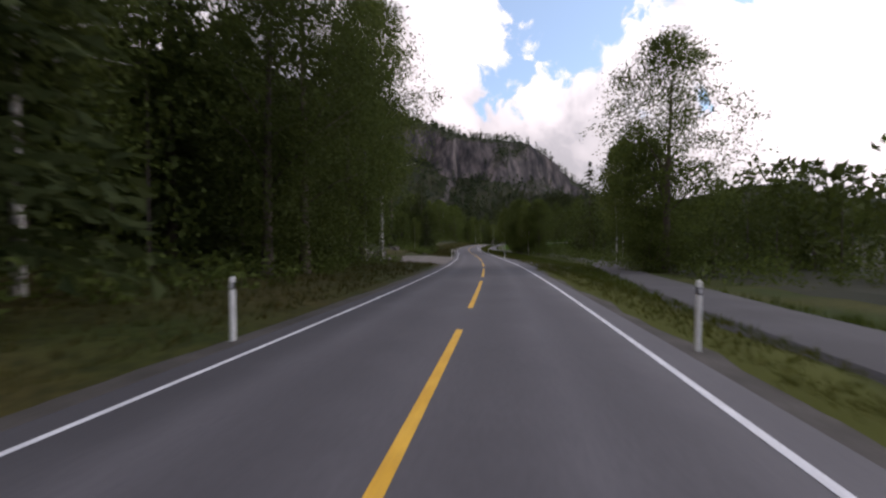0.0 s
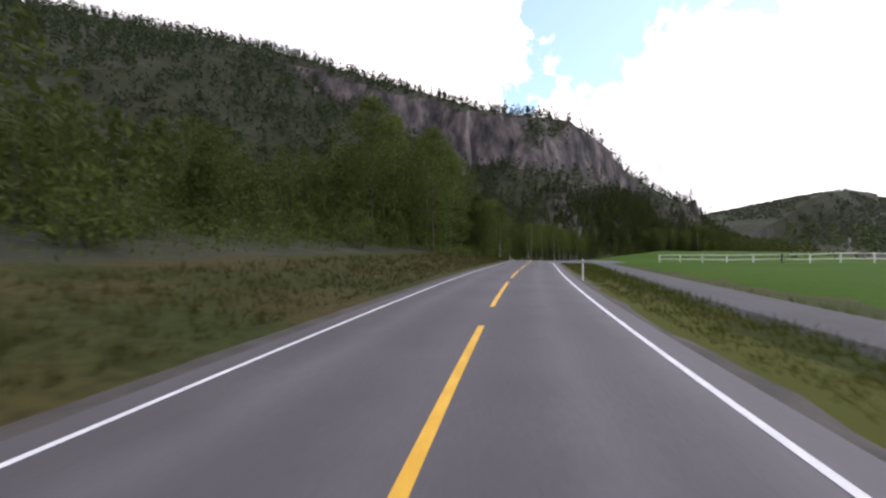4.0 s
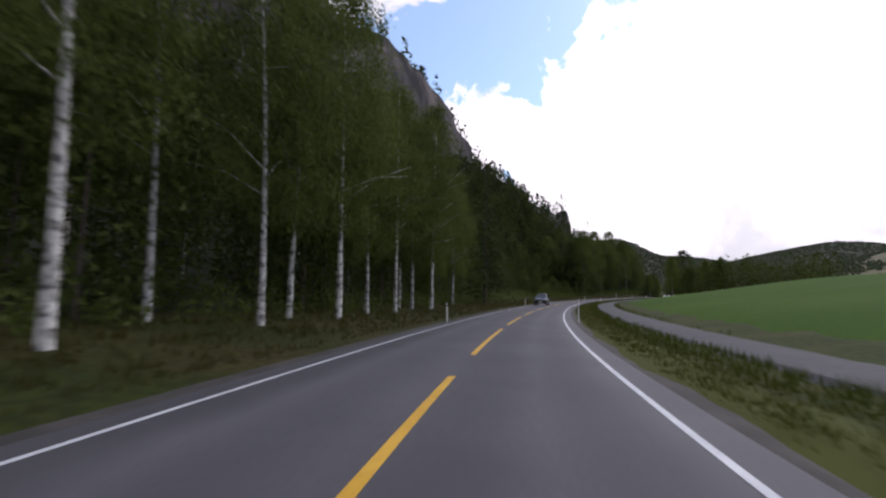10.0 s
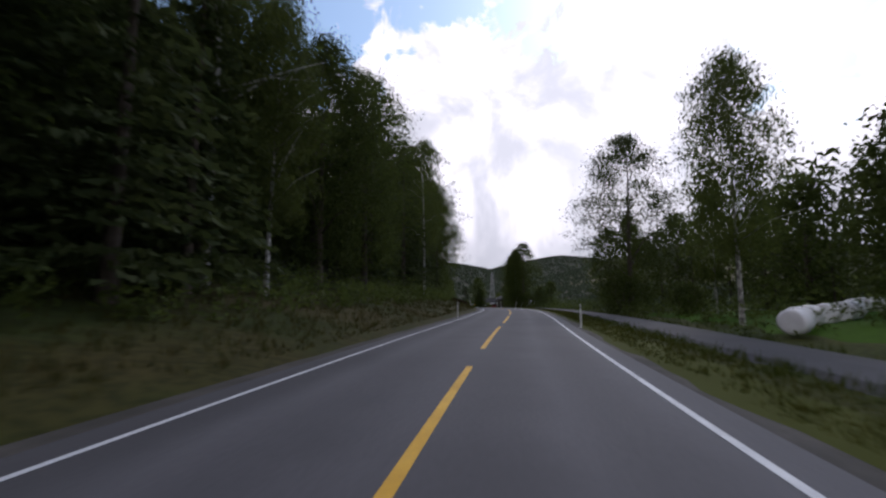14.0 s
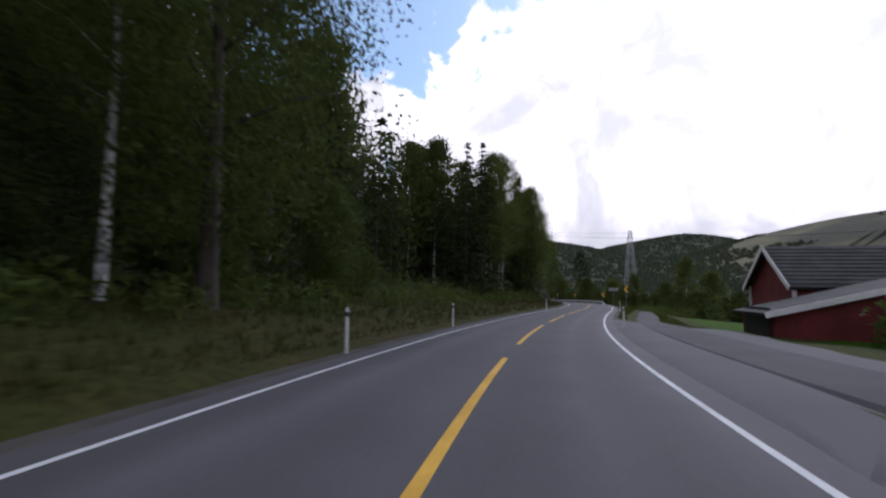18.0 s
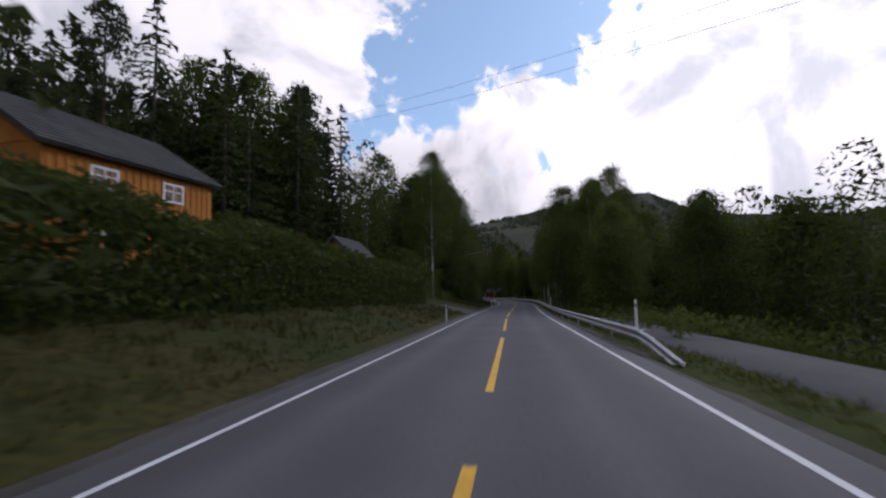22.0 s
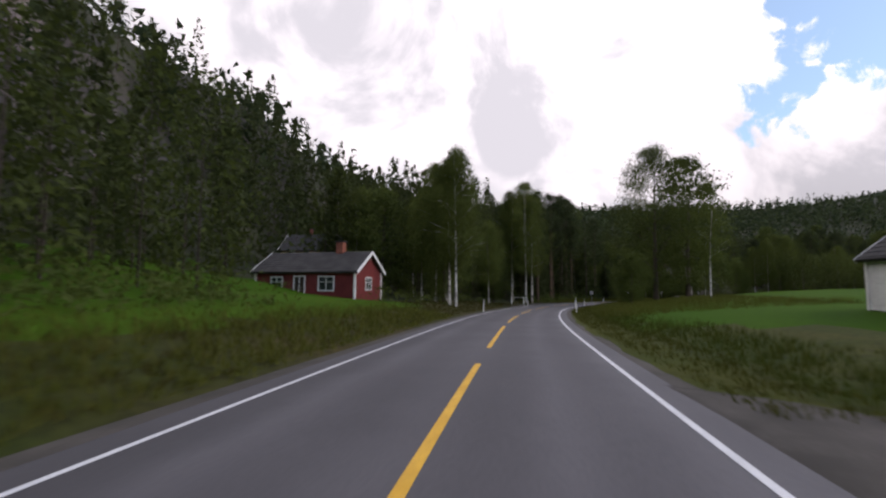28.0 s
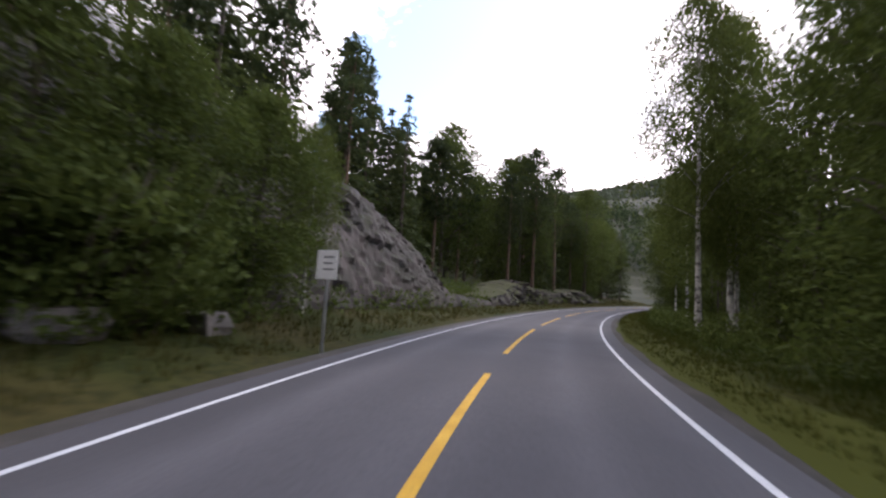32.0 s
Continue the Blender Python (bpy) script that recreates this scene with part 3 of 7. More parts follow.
# crest of the cliff-faced ridge: x, y, height
CREST = np.array([(-1000, 100, 225), (-747, 290, 235), (-532, 474, 247), (-275, 555, 206), (-51, 530, 122), (7, 565, 122), (36, 602, 103), (62, 616, 89), (112, 610, 54), (125, 760, 56), (160, 860, 46), (110, 980, 36), (60, 1120, 32), (80, 1300, 32)], float)
HILLS = ((900, 1500, 520, 330, 125), (1500, 900, 500, 600, 190), (1250, 300, 420, 420, 120), (420, 2100, 700, 380, 95), (1900, 1700, 700, 500, 230), (-300, 1900, 500, 500, 105), (1700, -300, 600, 600, 150))


def ridge(x, y):
    best = np.full(len(x), -99.0)
    near = np.full(len(x), 1e9)
    for (ax, ay, az), (bx, by, bz) in zip(CREST[:-1], CREST[1:]):
        ux, uy = bx - ax, by - ay
        f = np.clip(((x - ax) * ux + (y - ay) * uy) / (ux * ux + uy * uy), 0, 1)
        px, py, pz = ax + f * ux, ay + f * uy, az + f * (bz - az)
        dist = np.hypot(x - px, y - py)
        side = ux * (y - py) - uy * (x - px) < 0       # towards the road
        wob = 10 * np.sin(0.045 * x + 0.03 * y) + 6 * np.sin(0.11 * x - 0.07 * y)
        tall = np.clip((pz - 60) / 60, 0.0, 1.0) * np.clip((px + 250) / 190, 0.10, 1.0)
        brow = np.where(px < -60, 42, 20) + wob
        q = np.maximum(dist - brow, 0)
        below = np.maximum(q - 14 * tall, 0)
        scree = np.where(px > -30, 1.05 * np.minimum(below, 34) + 0.55 * np.maximum(below - 34, 0), 0.60 * below)
        drop = np.where(side, 0.40 * np.minimum(dist, brow) + np.minimum(q * 3.2, 44 * tall) + scree, 0.10 * dist)
        z = pz - drop
        hit = dist < near
        best = np.where(hit, z, best)
        near = np.where(hit, dist, near)
    return best


def land(x, y, detail=True):
    """Height of the ground."""
    x, y = np.ravel(np.asarray(x, float)), np.ravel(np.asarray(y, float))
    s, d = station(x, y)
    a = np.abs(d)
    z0 = np.interp(s, RS, RZ)
    z = z0 + np.where(d < 0, side_height(LEFT, s, a), side_height(RIGHT, s, a))
    r = ridge(x, y)
    w = np.clip((a - np.interp(s, [0, 420, 480, 900, 1000], [26, 26, 16, 14, 26])) / 34, 0, 1) * np.clip((LAST - 30 - s) / 60, 0, 1)
    w = w * w * (3 - 2 * w)
    left = (d < 0) & (s > -19) & (s < LAST - 2)
    z = np.where(left, np.maximum(z, z + (np.maximum(r, z) - z) * w), z)
    far = np.clip((a - 120) / 300, 0, 1)
    hills = np.zeros_like(x)
    for hx, hy, sx, sy, hh in HILLS:
        hills = np.maximum(hills, hh * np.exp(-((x - hx) / sx) ** 2 - ((y - hy) / sy) ** 2))
    z = z + hills * far
    if detail:
        z = z + np.clip((a - 8) / 20, 0, 1) * np.where(d < 0, 1.0, 0.2) * (0.5 * np.sin(0.31 * x + 0.2 * y) * np.sin(0.23 * y - 0.11 * x) + 0.3 * np.sin(0.7 * x) * np.sin(0.61 * y))
    return z


# ---------- building helpers ----------


def mesh_of(name, verts, faces, material, smooth=False):
    me = bpy.data.meshes.new(name)
    me.from_pydata([tuple(v) for v in verts] if not isinstance(verts, np.ndarray) else verts.tolist(), [], faces if not isinstance(faces, np.ndarray) else faces.tolist())
    me.materials.append(material)
    if smooth:
        me.polygons.foreach_set("use_smooth", [True] * len(me.polygons))
    me.update()
    return me


def bm_mesh(name, bm, material, smooth=False):
    me = bpy.data.meshes.new(name)
    bmesh.ops.recalc_face_normals(bm, faces=bm.faces[:])
    bm.to_mesh(me)
    bm.free()
    me.materials.append(material)
    if smooth:
        me.polygons.foreach_set("use_smooth", [True] * len(me.polygons))
    return me


def part(name, data, parent, label="", m=None):
    ob = new(name, data)
    ob.parent = parent
    if m is not None:
        ob.matrix_local = m
    return tagged(ob, label)


def box(bm, x0, x1, y0, y1, z0, z1, bevel=0.0):
    r = bmesh.ops.create_cube(bm, size=1.0)
    for v in r["verts"]:
        v.co = ((x0 + x1) / 2 + v.co.x * (x1 - x0), (y0 + y1) / 2 + v.co.y * (y1 - y0), (z0 + z1) / 2 + v.co.z * (z1 - z0))
    if bevel:
        es = list({e for v in r["verts"] for e in v.link_edges})
        bmesh.ops.bevel(bm, geom=es, offset=bevel, segments=1, affect="EDGES")
    return bm


def boxm(name, material, *dims, bevel=0.0):
    return bm_mesh(name, box(bmesh.new(), *dims, bevel=bevel), material)


def tube(points, radii, sides=8):
    """Verts and faces of a tapered tube through points."""
    pts = [Vector(p) for p in points]
    vs, fs = [], []
    for i, p in enumerate(pts):
        t = (pts[min(i + 1, len(pts) - 1)] - pts[max(i - 1, 0)]).normalized()
        u = t.cross(Vector((0.31, 0.95, 0.1))).normalized()
        w = t.cross(u)
        for k in range(sides):
            a = 2 * math.pi * k / sides
            vs.append(tuple(p + (u * math.cos(a) + w * math.sin(a)) * radii[i]))
    for i in range(len(pts) - 1):
        for k in range(sides):
            a, b = i * sides + k, i * sides + (k + 1) % sides
            fs.append((a, b, b + sides, a + sides))
    fs.append(tuple(range(sides - 1, -1, -1)))
    fs.append(tuple(range((len(pts) - 1) * sides, len(pts) * sides)))
    return vs, fs


def join(*pieces):
    vs, fs = [], []
    for v, f in pieces:
        o = len(vs)
        vs += list(v)
        fs += [tuple(i + o for i in q) for q in f]
    return vs, fs


def ribbon(name, s0, s1, offs, heights, material, step=2.0, kind="structure", label="", category="", wobble=(0.0, 0.0), on_land=False, smooth=True, uv=False):
    """A strip along the road: offs and heights across it (numbers or functions of the station)."""
    S = np.arange(s0, s1 + step * 0.5, step)
    cols = []
    for k, (o, h) in enumerate(zip(offs, heights)):
        o = o(S) if callable(o) else np.full(len(S), float(o))
        wb = wobble[0] if k == 0 else wobble[1] if k == len(offs) - 1 else 0
        if wb:
            o = o + wb * (np.sin(S * 0.9 + k) * 0.5 + np.sin(S * 2.3 + 2 * k) * 0.3 + np.sin(S * 0.23) * 0.4)
        x, y, z, _ = along(S, o)
        zz = (land(x, y) if on_land else z) + (h(S) if callable(h) else h)
        cols.append(np.stack([x, y, zz], -1))
    V = np.stack(cols, 1)
    n, m = V.shape[:2]
    i = np.arange(n - 1)[:, None] * m + np.arange(m - 1)[None]
    F = np.stack([i, i + 1, i + m + 1, i + m], -1).reshape(-1, 4)
    me = mesh_of(name, V.reshape(-1, 3), F, material, smooth)
    if uv:
        lay = me.uv_layers.new(name="across")
        O = np.broadcast_to(np.array([o if not callable(o) else 0.0 for o in offs], float)[None], (n, m)).ravel()
        A = np.broadcast_to(S[:, None], (n, m)).ravel()
        lay.data.foreach_set("uv", np.stack([O[F.ravel()], A[F.ravel()]], -1).ravel())
    return tagged(new(name, me), label, category, kind=kind)


def put(s, d, dz=0.0, turn=0.0, scale=1.0, on="land"):
    """A pose at station and offset, turned from the road's direction (degrees, to the left)."""
    x, y, z, h = along(s, d)
    z = float(land(x, y)[0]) if on == "land" else float(z)
    return Matrix.Translation((float(x), float(y), z + dz)) @ Matrix.Rotation(float(h) + radians(turn), 4, "Z") @ Matrix.Scale(scale, 4)


# ---------- ground ----------


def graded(a, b, step, out0, out1):
    mid = list(np.arange(a, b + 0.1, step))
    lo, g, v = [], step, a
    while v > out0:
        g *= 1.22
        v -= g
        lo.append(v)
    hi, g, v = [], step, b
    while v < out1:
        g *= 1.22
        v += g
        hi.append(v)
    return np.array(lo[::-1] + mid + hi)


SHEET = []


def on_sheet(x, y):
    """Height of the ground sheet as it is meshed."""
    gx, gy, z = SHEET
    i, j = np.clip(np.searchsorted(gx, x) - 1, 0, len(gx) - 2), np.clip(np.searchsorted(gy, y) - 1, 0, len(gy) - 2)
    u, v = (x - gx[i]) / (gx[i + 1] - gx[i]), (y - gy[j]) / (gy[j + 1] - gy[j])
    return (1 - v) * ((1 - u) * z[j, i] + u * z[j, i + 1]) + v * ((1 - u) * z[j + 1, i] + u * z[j + 1, i + 1])


def build_ground():
    gx, gy = graded(-130, 360, 4.0, -3400, 3600), graded(-60, 1160, 4.0, -2600, 4200)
    X, Y = np.meshgrid(gx, gy)
    z = land(X, Y)
    s, d = station(X, Y)
    a = np.abs(d)
    z = z - np.clip((12.5 - a) / 2.5, 0, 1) * 0.7
    SHEET.extend((gx, gy, z.reshape(X.shape)))
    V = np.stack([X.ravel(), Y.ravel(), z], -1)
    n, m = X.shape
    i = np.arange(n - 1)[:, None] * m + np.arange(m - 1)[None]
    F = np.stack([i, i + 1, i + m + 1, i + m], -1).reshape(-1, 4)
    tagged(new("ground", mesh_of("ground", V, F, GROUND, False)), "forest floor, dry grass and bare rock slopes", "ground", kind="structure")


build_ground()


def side_z(sign):
    table = LEFT if sign < 0 else RIGHT

    def at_offset(o, extra=0.0):
        return lambda S: side_height(table, S, np.full(len(S), float(o))) + extra + (0.04 * np.sin(S * 1.7 + o) + 0.03 * np.sin(S * 0.7 + 2 * o) if o > 4 else 0)
    return at_offset


END = LAST - 3
for nm, sg in (("verge_left", -1), ("verge_right", 1)):
    f = side_z(sg)
    o = [3.26, 4.6, 5.4, 6.6, 8.2, 10.0, 12.0, 15.0]
    h = [-0.10, f(4.6, 0.02), f(5.4, -0.10 if sg > 0 else 0.03), f(6.6, 0.0 if sg > 0 else 0.04), f(8.2, 0.05), f(10.0, 0.05), f(12.0, 0.02), f(15.0, -0.9)]
    if sg < 0:
        o, h = [-v for v in o][::-1], h[::-1]
    ribbon(nm, -18, END, o, h, VERGE if sg > 0 else WILD_VERGE, 2.0, uv=True, label="roadside verge of mown and dry grass", category="grass verge")
ribbon("shoulder_left", -18, END, [-3.95, -3.6, -3.2], [-0.10, -0.015, -0.012], GRAVEL, 1.0, label="gravel shoulder beside the asphalt", category="shoulder", wobble=(0.2, 0.0))
ribbon("shoulder_right", -18, END, [3.2, 3.36, 3.62], [-0.012, -0.015, -0.08], GRAVEL, 1.0, label="gravel shoulder beside the asphalt", category="shoulder", wobble=(0.0, 0.2))
ribbon("road", -18, END, [-3.30, -3.22, -1.5, 0.0, 1.5, 3.22, 3.30], [-0.09, 0.0, 0.02, 0.03, 0.02, 0.0, -0.09], ROAD_ASPHALT, 1.0, label="two-lane grey asphalt country road", category="road", uv=True)


def paint(name, s0, s1, d, wide, material, label, parent=None, h=0.004):
    S = np.arange(s0, s1 + 0.01, min(1.0, (s1 - s0) / 4))
    S[-1] = s1

    def crown(o):
        return np.interp(np.abs(o), [0, 1.5, 3.22], [0.03, 0.02, 0.0]) + h
    V = []
    for w in (-wide / 2, wide / 2):
        o = (d(S) if callable(d) else np.full(len(S), d)) + w
        x, y, z, _ = along(S, o)
        V.append(np.stack([x, y, z + crown(o)], -1))
    V = np.stack(V, 1).reshape(-1, 3)
    i = np.arange(len(S) - 1) * 2
    ob = new(name, mesh_of(name, V, np.stack([i, i + 1, i + 3, i + 2], -1), material))
    if parent:
        ob.parent = parent
        return ob
    return tagged(ob, label, "road marking", kind="structure")


paint("edge_line_left", -18, END, lambda S: np.interp(S, [330, 440], [-2.77, -2.73]), 0.082, LINE_WHITE, "solid white painted edge line")
for a, b in ((-18, 203), (252, 936), (985, END)):
    paint("edge_line_right", a, b, 2.72, 0.095, LINE_WHITE, "solid white painted edge line")
for a, b in ((203, 252), (936, 985)):
    for k in range(int((b - a) / 4.6)):
        paint("edge_dash", a + 1.2 + 4.6 * k, a + 1.2 + 4.6 * k + 1.5, 2.72, 0.095, LINE_WHITE, "short white painted edge dash at a junction")
# number of a dash and the station at which it ends; three quarters of each length are painted
DASH = {0: 7.8, 3: 41.1, 7: 87.0, 10: 120.5, 22: 259.1, 25: 296.3, 31: 369.6, 37: 439.0, 49: 575.2, 55: 646.8, 58: 682.8, 61: 714.3, 64: 749.4, 67: 779.5, 68: 791.2, 70: 817.7, 73: 851.6, 76: 886.0, 77: 899.0, 79: 923.5, 80: 935.5, 88: 1024.8, 90: 1052.7, 93: 1088.7, 96: 1123.4, 106: 1240.0}


def dash_end(k):
    return float(np.interp(k, list(DASH), list(DASH.values()))) + min(k, 0) * 11.5


for k in range(-1, 106):
    s1, s0 = dash_end(k), dash_end(k) - 0.75 * (dash_end(k) - dash_end(k - 1))
    if s1 < END:
        paint("centre_dash", s0, s1, 0.0, 0.12, LINE_YELLOW, "yellow painted centre line dash")

# foot and cycle path: station and offset of its middle
TRACK = {-18: 5.2, 0: 5.9, 12: 6.6, 30: 9.0, 50: 12.6, 75: 14.6, 98: 14.2, 110: 11.0, 121: 7.9, 135: 7.1, 160: 7.3, 205: 8.5, 252: 7.2, 300: 6.9, 375: 7.6, 440: 7.0, 475: 7.6, 520: 7.2, 560: 6.2, 600: 6.8, 640: 5.9, 675: 5.2, 700: 6.5, 720: 8.8}


def track_mid(S):
    return np.interp(S, list(TRACK), list(TRACK.values()))


fr = side_z(1)


def track_h(S):
    return side_height(RIGHT, S, track_mid(S)) + np.interp(S, [655, 672], [0.13, 0.06])


def track_w(S):
    return np.interp(S, [640, 672], [1.05, 0.85])


ribbon("cycle_path", -18, 716, [lambda S: track_mid(S) - track_w(S) - 0.3, lambda S: track_mid(S) - track_w(S), track_mid, lambda S: track_mid(S) + track_w(S), lambda S: track_mid(S) + track_w(S) + 0.3],
       [lambda S: track_h(S) - 0.2, track_h, lambda S: track_h(S) + 0.02, track_h, lambda S: track_h(S) - 0.2], PATH_ASPHALT, 1.0, label="narrow grey asphalt foot and cycle path", category="path", smooth=False)
ribbon("cycle_path", 774, 806, [4.6, 5.1, 6.0, 7.0, 7.5], [-0.3, lambda S: side_height(RIGHT, S, np.full(len(S), 6.0)) + 0.14, lambda S: side_height(RIGHT, S, np.full(len(S), 6.0)) + 0.15, lambda S: side_height(RIGHT, S, np.full(len(S), 6.0)) + 0.14, -1.2], PATH_ASPHALT, 1.0, label="narrow grey asphalt foot and cycle path", category="path")


def apron(name, s0, s1, d0, d1, material, label, lift=0.10):
    """A paved or gravelled widening beside the road, with rounded ends."""
    sg = 1 if d1 > 0 else -1

    def out(frac):
        def g(S):
            w = np.clip(np.minimum(S - s0, s1 - S) / 7.0, 0.0, 1.0) ** 0.6
            return d0 + (d1 - d0) * w * frac + 0.15 * np.sin(S * 1.3) * frac
        return g

    def hh(frac):
        def g(S):
            o = np.abs(out(frac)(S))
            t = LEFT if sg < 0 else RIGHT
            w = np.clip(np.minimum(S - s0, s1 - S) / 7.0, 0.0, 1.0)
            return side_height(t, S, o) + (lift * w if frac > 0.3 else 0.05 * w if frac > 0.1 else 0.016 * w if frac > 0 else -0.04)
        return g
    fr_ = [0.0, 0.05, 0.15, 0.4, 0.7, 1.0]
    o, h = [out(q) for q in fr_], [hh(q) for q in fr_]
    if sg < 0:
        o, h = o[::-1], h[::-1]
    ribbon(name, s0, s1, o, h, material, 1.0, label=label, category="lay-by")


apron("lay_by", 38, 64, -3.12, -9.5, SAND, "gravel pull-off beside the road")
apron("gravel_strip", 28, 60, 4.55, 6.6, SAND, "sandy gravel strip with thin grass", 0.05)
apron("lay_by", 106, 128, -3.4, -4.6, SAND, "gravel pull-off beside the road")
apron("lay_by", 30, 60, 3.12, 4.7, ASPHALT, "asphalt widening of the road", 0.05)
apron("junction_apron", 200, 256, 3.12, 12.5, ASPHALT, "wide asphalt apron of a side road", 0.17)
apron("junction_apron", 641, 668, 3.12, 8.5, ASPHALT, "asphalt farm entrance beside the road")
apron("lay_by", 812, 822, -3.12, -7.4, GRAVEL, "gravel driveway mouth", 0.14)
apron("lay_by", 898, 990, 3.12, 7.5, GRAVEL, "broad gravel lay-by")
apron("lay_by", 1034, 1066, -3.12, -7.2, GRAVEL, "gravel driveway mouth")


def meadow(name, s0, s1, d0, d1, label):
    n = max(6, int(abs(d1 - d0) / 3))
    offs = list(np.linspace(d0, d1, n))
    ribbon(name, s0, s1, offs, [(lambda S: 0.32 * np.clip(np.minimum(S - s0, s1 - S) / 6.0, 0, 1) - 0.1) if k not in (0, n - 1) else -0.1 for k in range(n)], MEADOW, 3.0, label=label, category="meadow", on_land=True)


meadow("meadow", 128, 545, 9.2, 95, "bright green cut hay meadow")
meadow("meadow", 600, 640, 9.5, 34, "green lawn beside the farm")
meadow("meadow", 655, 705, 9.0, 46, "bright green meadow down to the river")
meadow("meadow", 1000, 1085, 5.4, 60, "green meadow on a gentle rise")
meadow("meadow", 1083, 1136, 9.4, 60, "sunlit green meadow behind the trees")
meadow("meadow", 984, 1021, -34, -5.4, "green lawn round the cabin")

# ---------- trees ----------
rng = np.random.default_rng(7)


def leaf_quads(centres, size, flat=0.0, long=1.0, dirs=None):
    """Small bent leaves round the centres: two triangles each, turned at random."""
    n = len(centres)
    u = rng.normal(size=(n, 3)) if dirs is None else dirs + 0.35 * rng.normal(size=(n, 3))
    u /= np.linalg.norm(u, axis=1, keepdims=True)
    w = rng.normal(size=(n, 3))
    w[:, 2] *= 1 - flat
    w = w - (w * u).sum(1, keepdims=True) * u
    w /= np.linalg.norm(w, axis=1, keepdims=True) + 1e-9
    sz = size * rng.uniform(0.6, 1.35, (n, 1))
    a, b = u * sz * long, w * sz * 0.70
    V = np.stack([centres - a * 0.8, centres + b + a * 0.2, centres + a - b * 0.5], 1).reshape(-1, 3)
    F = (np.arange(n) * 3)[:, None] + np.arange(3)[None]
    return V, F


def trunk_mesh(name, h, r, material, lean=0.02, limbs=(), top=0.97):
    bend = rng.normal(0, lean * h, 2)
    zs = np.linspace(0, 1, 8)
    pts = [(bend[0] * z * z + 0.02 * h * lean * math.sin(6 * z), bend[1] * z * z, z * h * top) for z in zs]
    pieces = [tube([(pts[0][0], pts[0][1], -0.4)] + pts, [r * 1.45] + [r * (1 - 0.9 * z) + 0.008 + (0.25 * r if z == 0 else 0) for z in zs], 7)]
    for z0, ang, ln, up in limbs:
        i = int(z0 * 7)
        p = Vector(pts[i]).lerp(Vector(pts[min(i + 1, 7)]), z0 * 7 - i)
        q = p + Vector((math.cos(ang) * ln, math.sin(ang) * ln, up * ln))
        mid = p.lerp(q, 0.5) + Vector((0, 0, 0.10 * ln))
        rr = max(r * (1 - z0) * 0.42, 0.02)
        pieces.append(tube([p, mid, q], [rr, rr * 0.6, 0.008], 4))
    v, f = join(*pieces)
    return mesh_of(name, v, f, material, True), pts


def limb_list(n, z0, z1, spread, up):
    return [(float(z0 + (z1 - z0) * (k + rng.uniform(0, 1)) / n), float(rng.uniform(0, 6.28)), float(spread * rng.uniform(0.6, 1.1) * (1.15 - (k / n) ** 2 * 0.75)), float(rng.uniform(*up))) for k in range(n)]


def crown_clumps(h, z0, z1, rad, shape, clumps, per, size, spread, droop=0.0, long=1.0):
    """Leaves gathered in flat sprays inside an uneven envelope."""
    t = rng.uniform(0, 1, clumps) ** 0.9
    r = rad * shape(t) * rng.uniform(0.12, 1.0, clumps) ** 0.5
    a = rng.uniform(0, 2 * math.pi, clumps)
    lobes = 1 + 0.28 * np.sin(a * 3 + t * 9) + 0.15 * np.sin(a * 5 - t * 14)
    c = np.stack([np.cos(a) * r * lobes, np.sin(a) * r * lobes, h * (z0 + (z1 - z0) * t)], -1)
    off = np.clip(rng.normal(0, 1, (clumps * per, 3)), -1.7, 1.7) * np.repeat(rng.uniform(0.6, 1.35, clumps), per)[:, None] * spread
    off[:, 2] *= 0.62
    pts = np.repeat(c, per, 0) + off
    pts[:, 2] -= 0.25 * np.hypot(off[:, 0], off[:, 1])
    if droop:
        pts[:, 2] -= np.clip(np.abs(rng.normal(0, droop, len(pts))), 0, 2 * droop)
    dirs = np.tile([0, 0, -1.0], (len(pts), 1)) if droop else None
    return leaf_quads(pts, size, 0.3, long, dirs)


def oval(t):
    return np.sin(np.pi * np.clip(0.12 + 0.86 * t, 0, 1)) ** 0.7


def conical(t):
    return (1 - t) ** 0.8 + 0.03


def birch(h, dense, near):
    limbs = limb_list(16, 0.30, 0.93, 0.17 * h, (0.3, 0.9))
    tr, _ = trunk_mesh("trunk", h, 0.0066 * h + 0.015, BIRCH_BARK, 0.025, limbs)
    n, per, size = (360, 66, 0.071) if near else (240, 24, 0.142)
    v, f = crown_clumps(h, 0.29, 1.0, 0.155 * h, oval, int(n * dense), per, size, 0.36, 0.35, 1.3)
    return tr, mesh_of("crown", v, f, LEAF_BIRCH)


def broadleaf(h, dense, near, low=0.10):
    limbs = limb_list(14, 0.2, 0.85, 0.22 * h, (0.4, 1.0))
    tr, _ = trunk_mesh("trunk", h, 0.013 * h + 0.03, BARK, 0.02, limbs, 0.9)
    n, per, size = (390, 72, 0.083) if near else (270, 26, 0.155)
    v, f = crown_clumps(h, low, 1.0, 0.25 * h, oval, int(n * dense), per, size, 0.46)
    return tr, mesh_of("crown", v, f, LEAF_BROAD)


def poplar(h, dense, near):
    limbs = limb_list(18, 0.15, 0.92, 0.09 * h, (1.4, 2.4))
    tr, _ = trunk_mesh("trunk", h, 0.011 * h + 0.03, BARK, 0.01, limbs, 0.95)
    n, per, size = (560, 72, 0.085) if near else (240, 24, 0.21)
    v, f = crown_clumps(h, 0.10, 1.0, 0.115 * h, oval, int(n * dense), per, size, 0.40)
    return tr, mesh_of("crown", v, f, LEAF_BROAD)


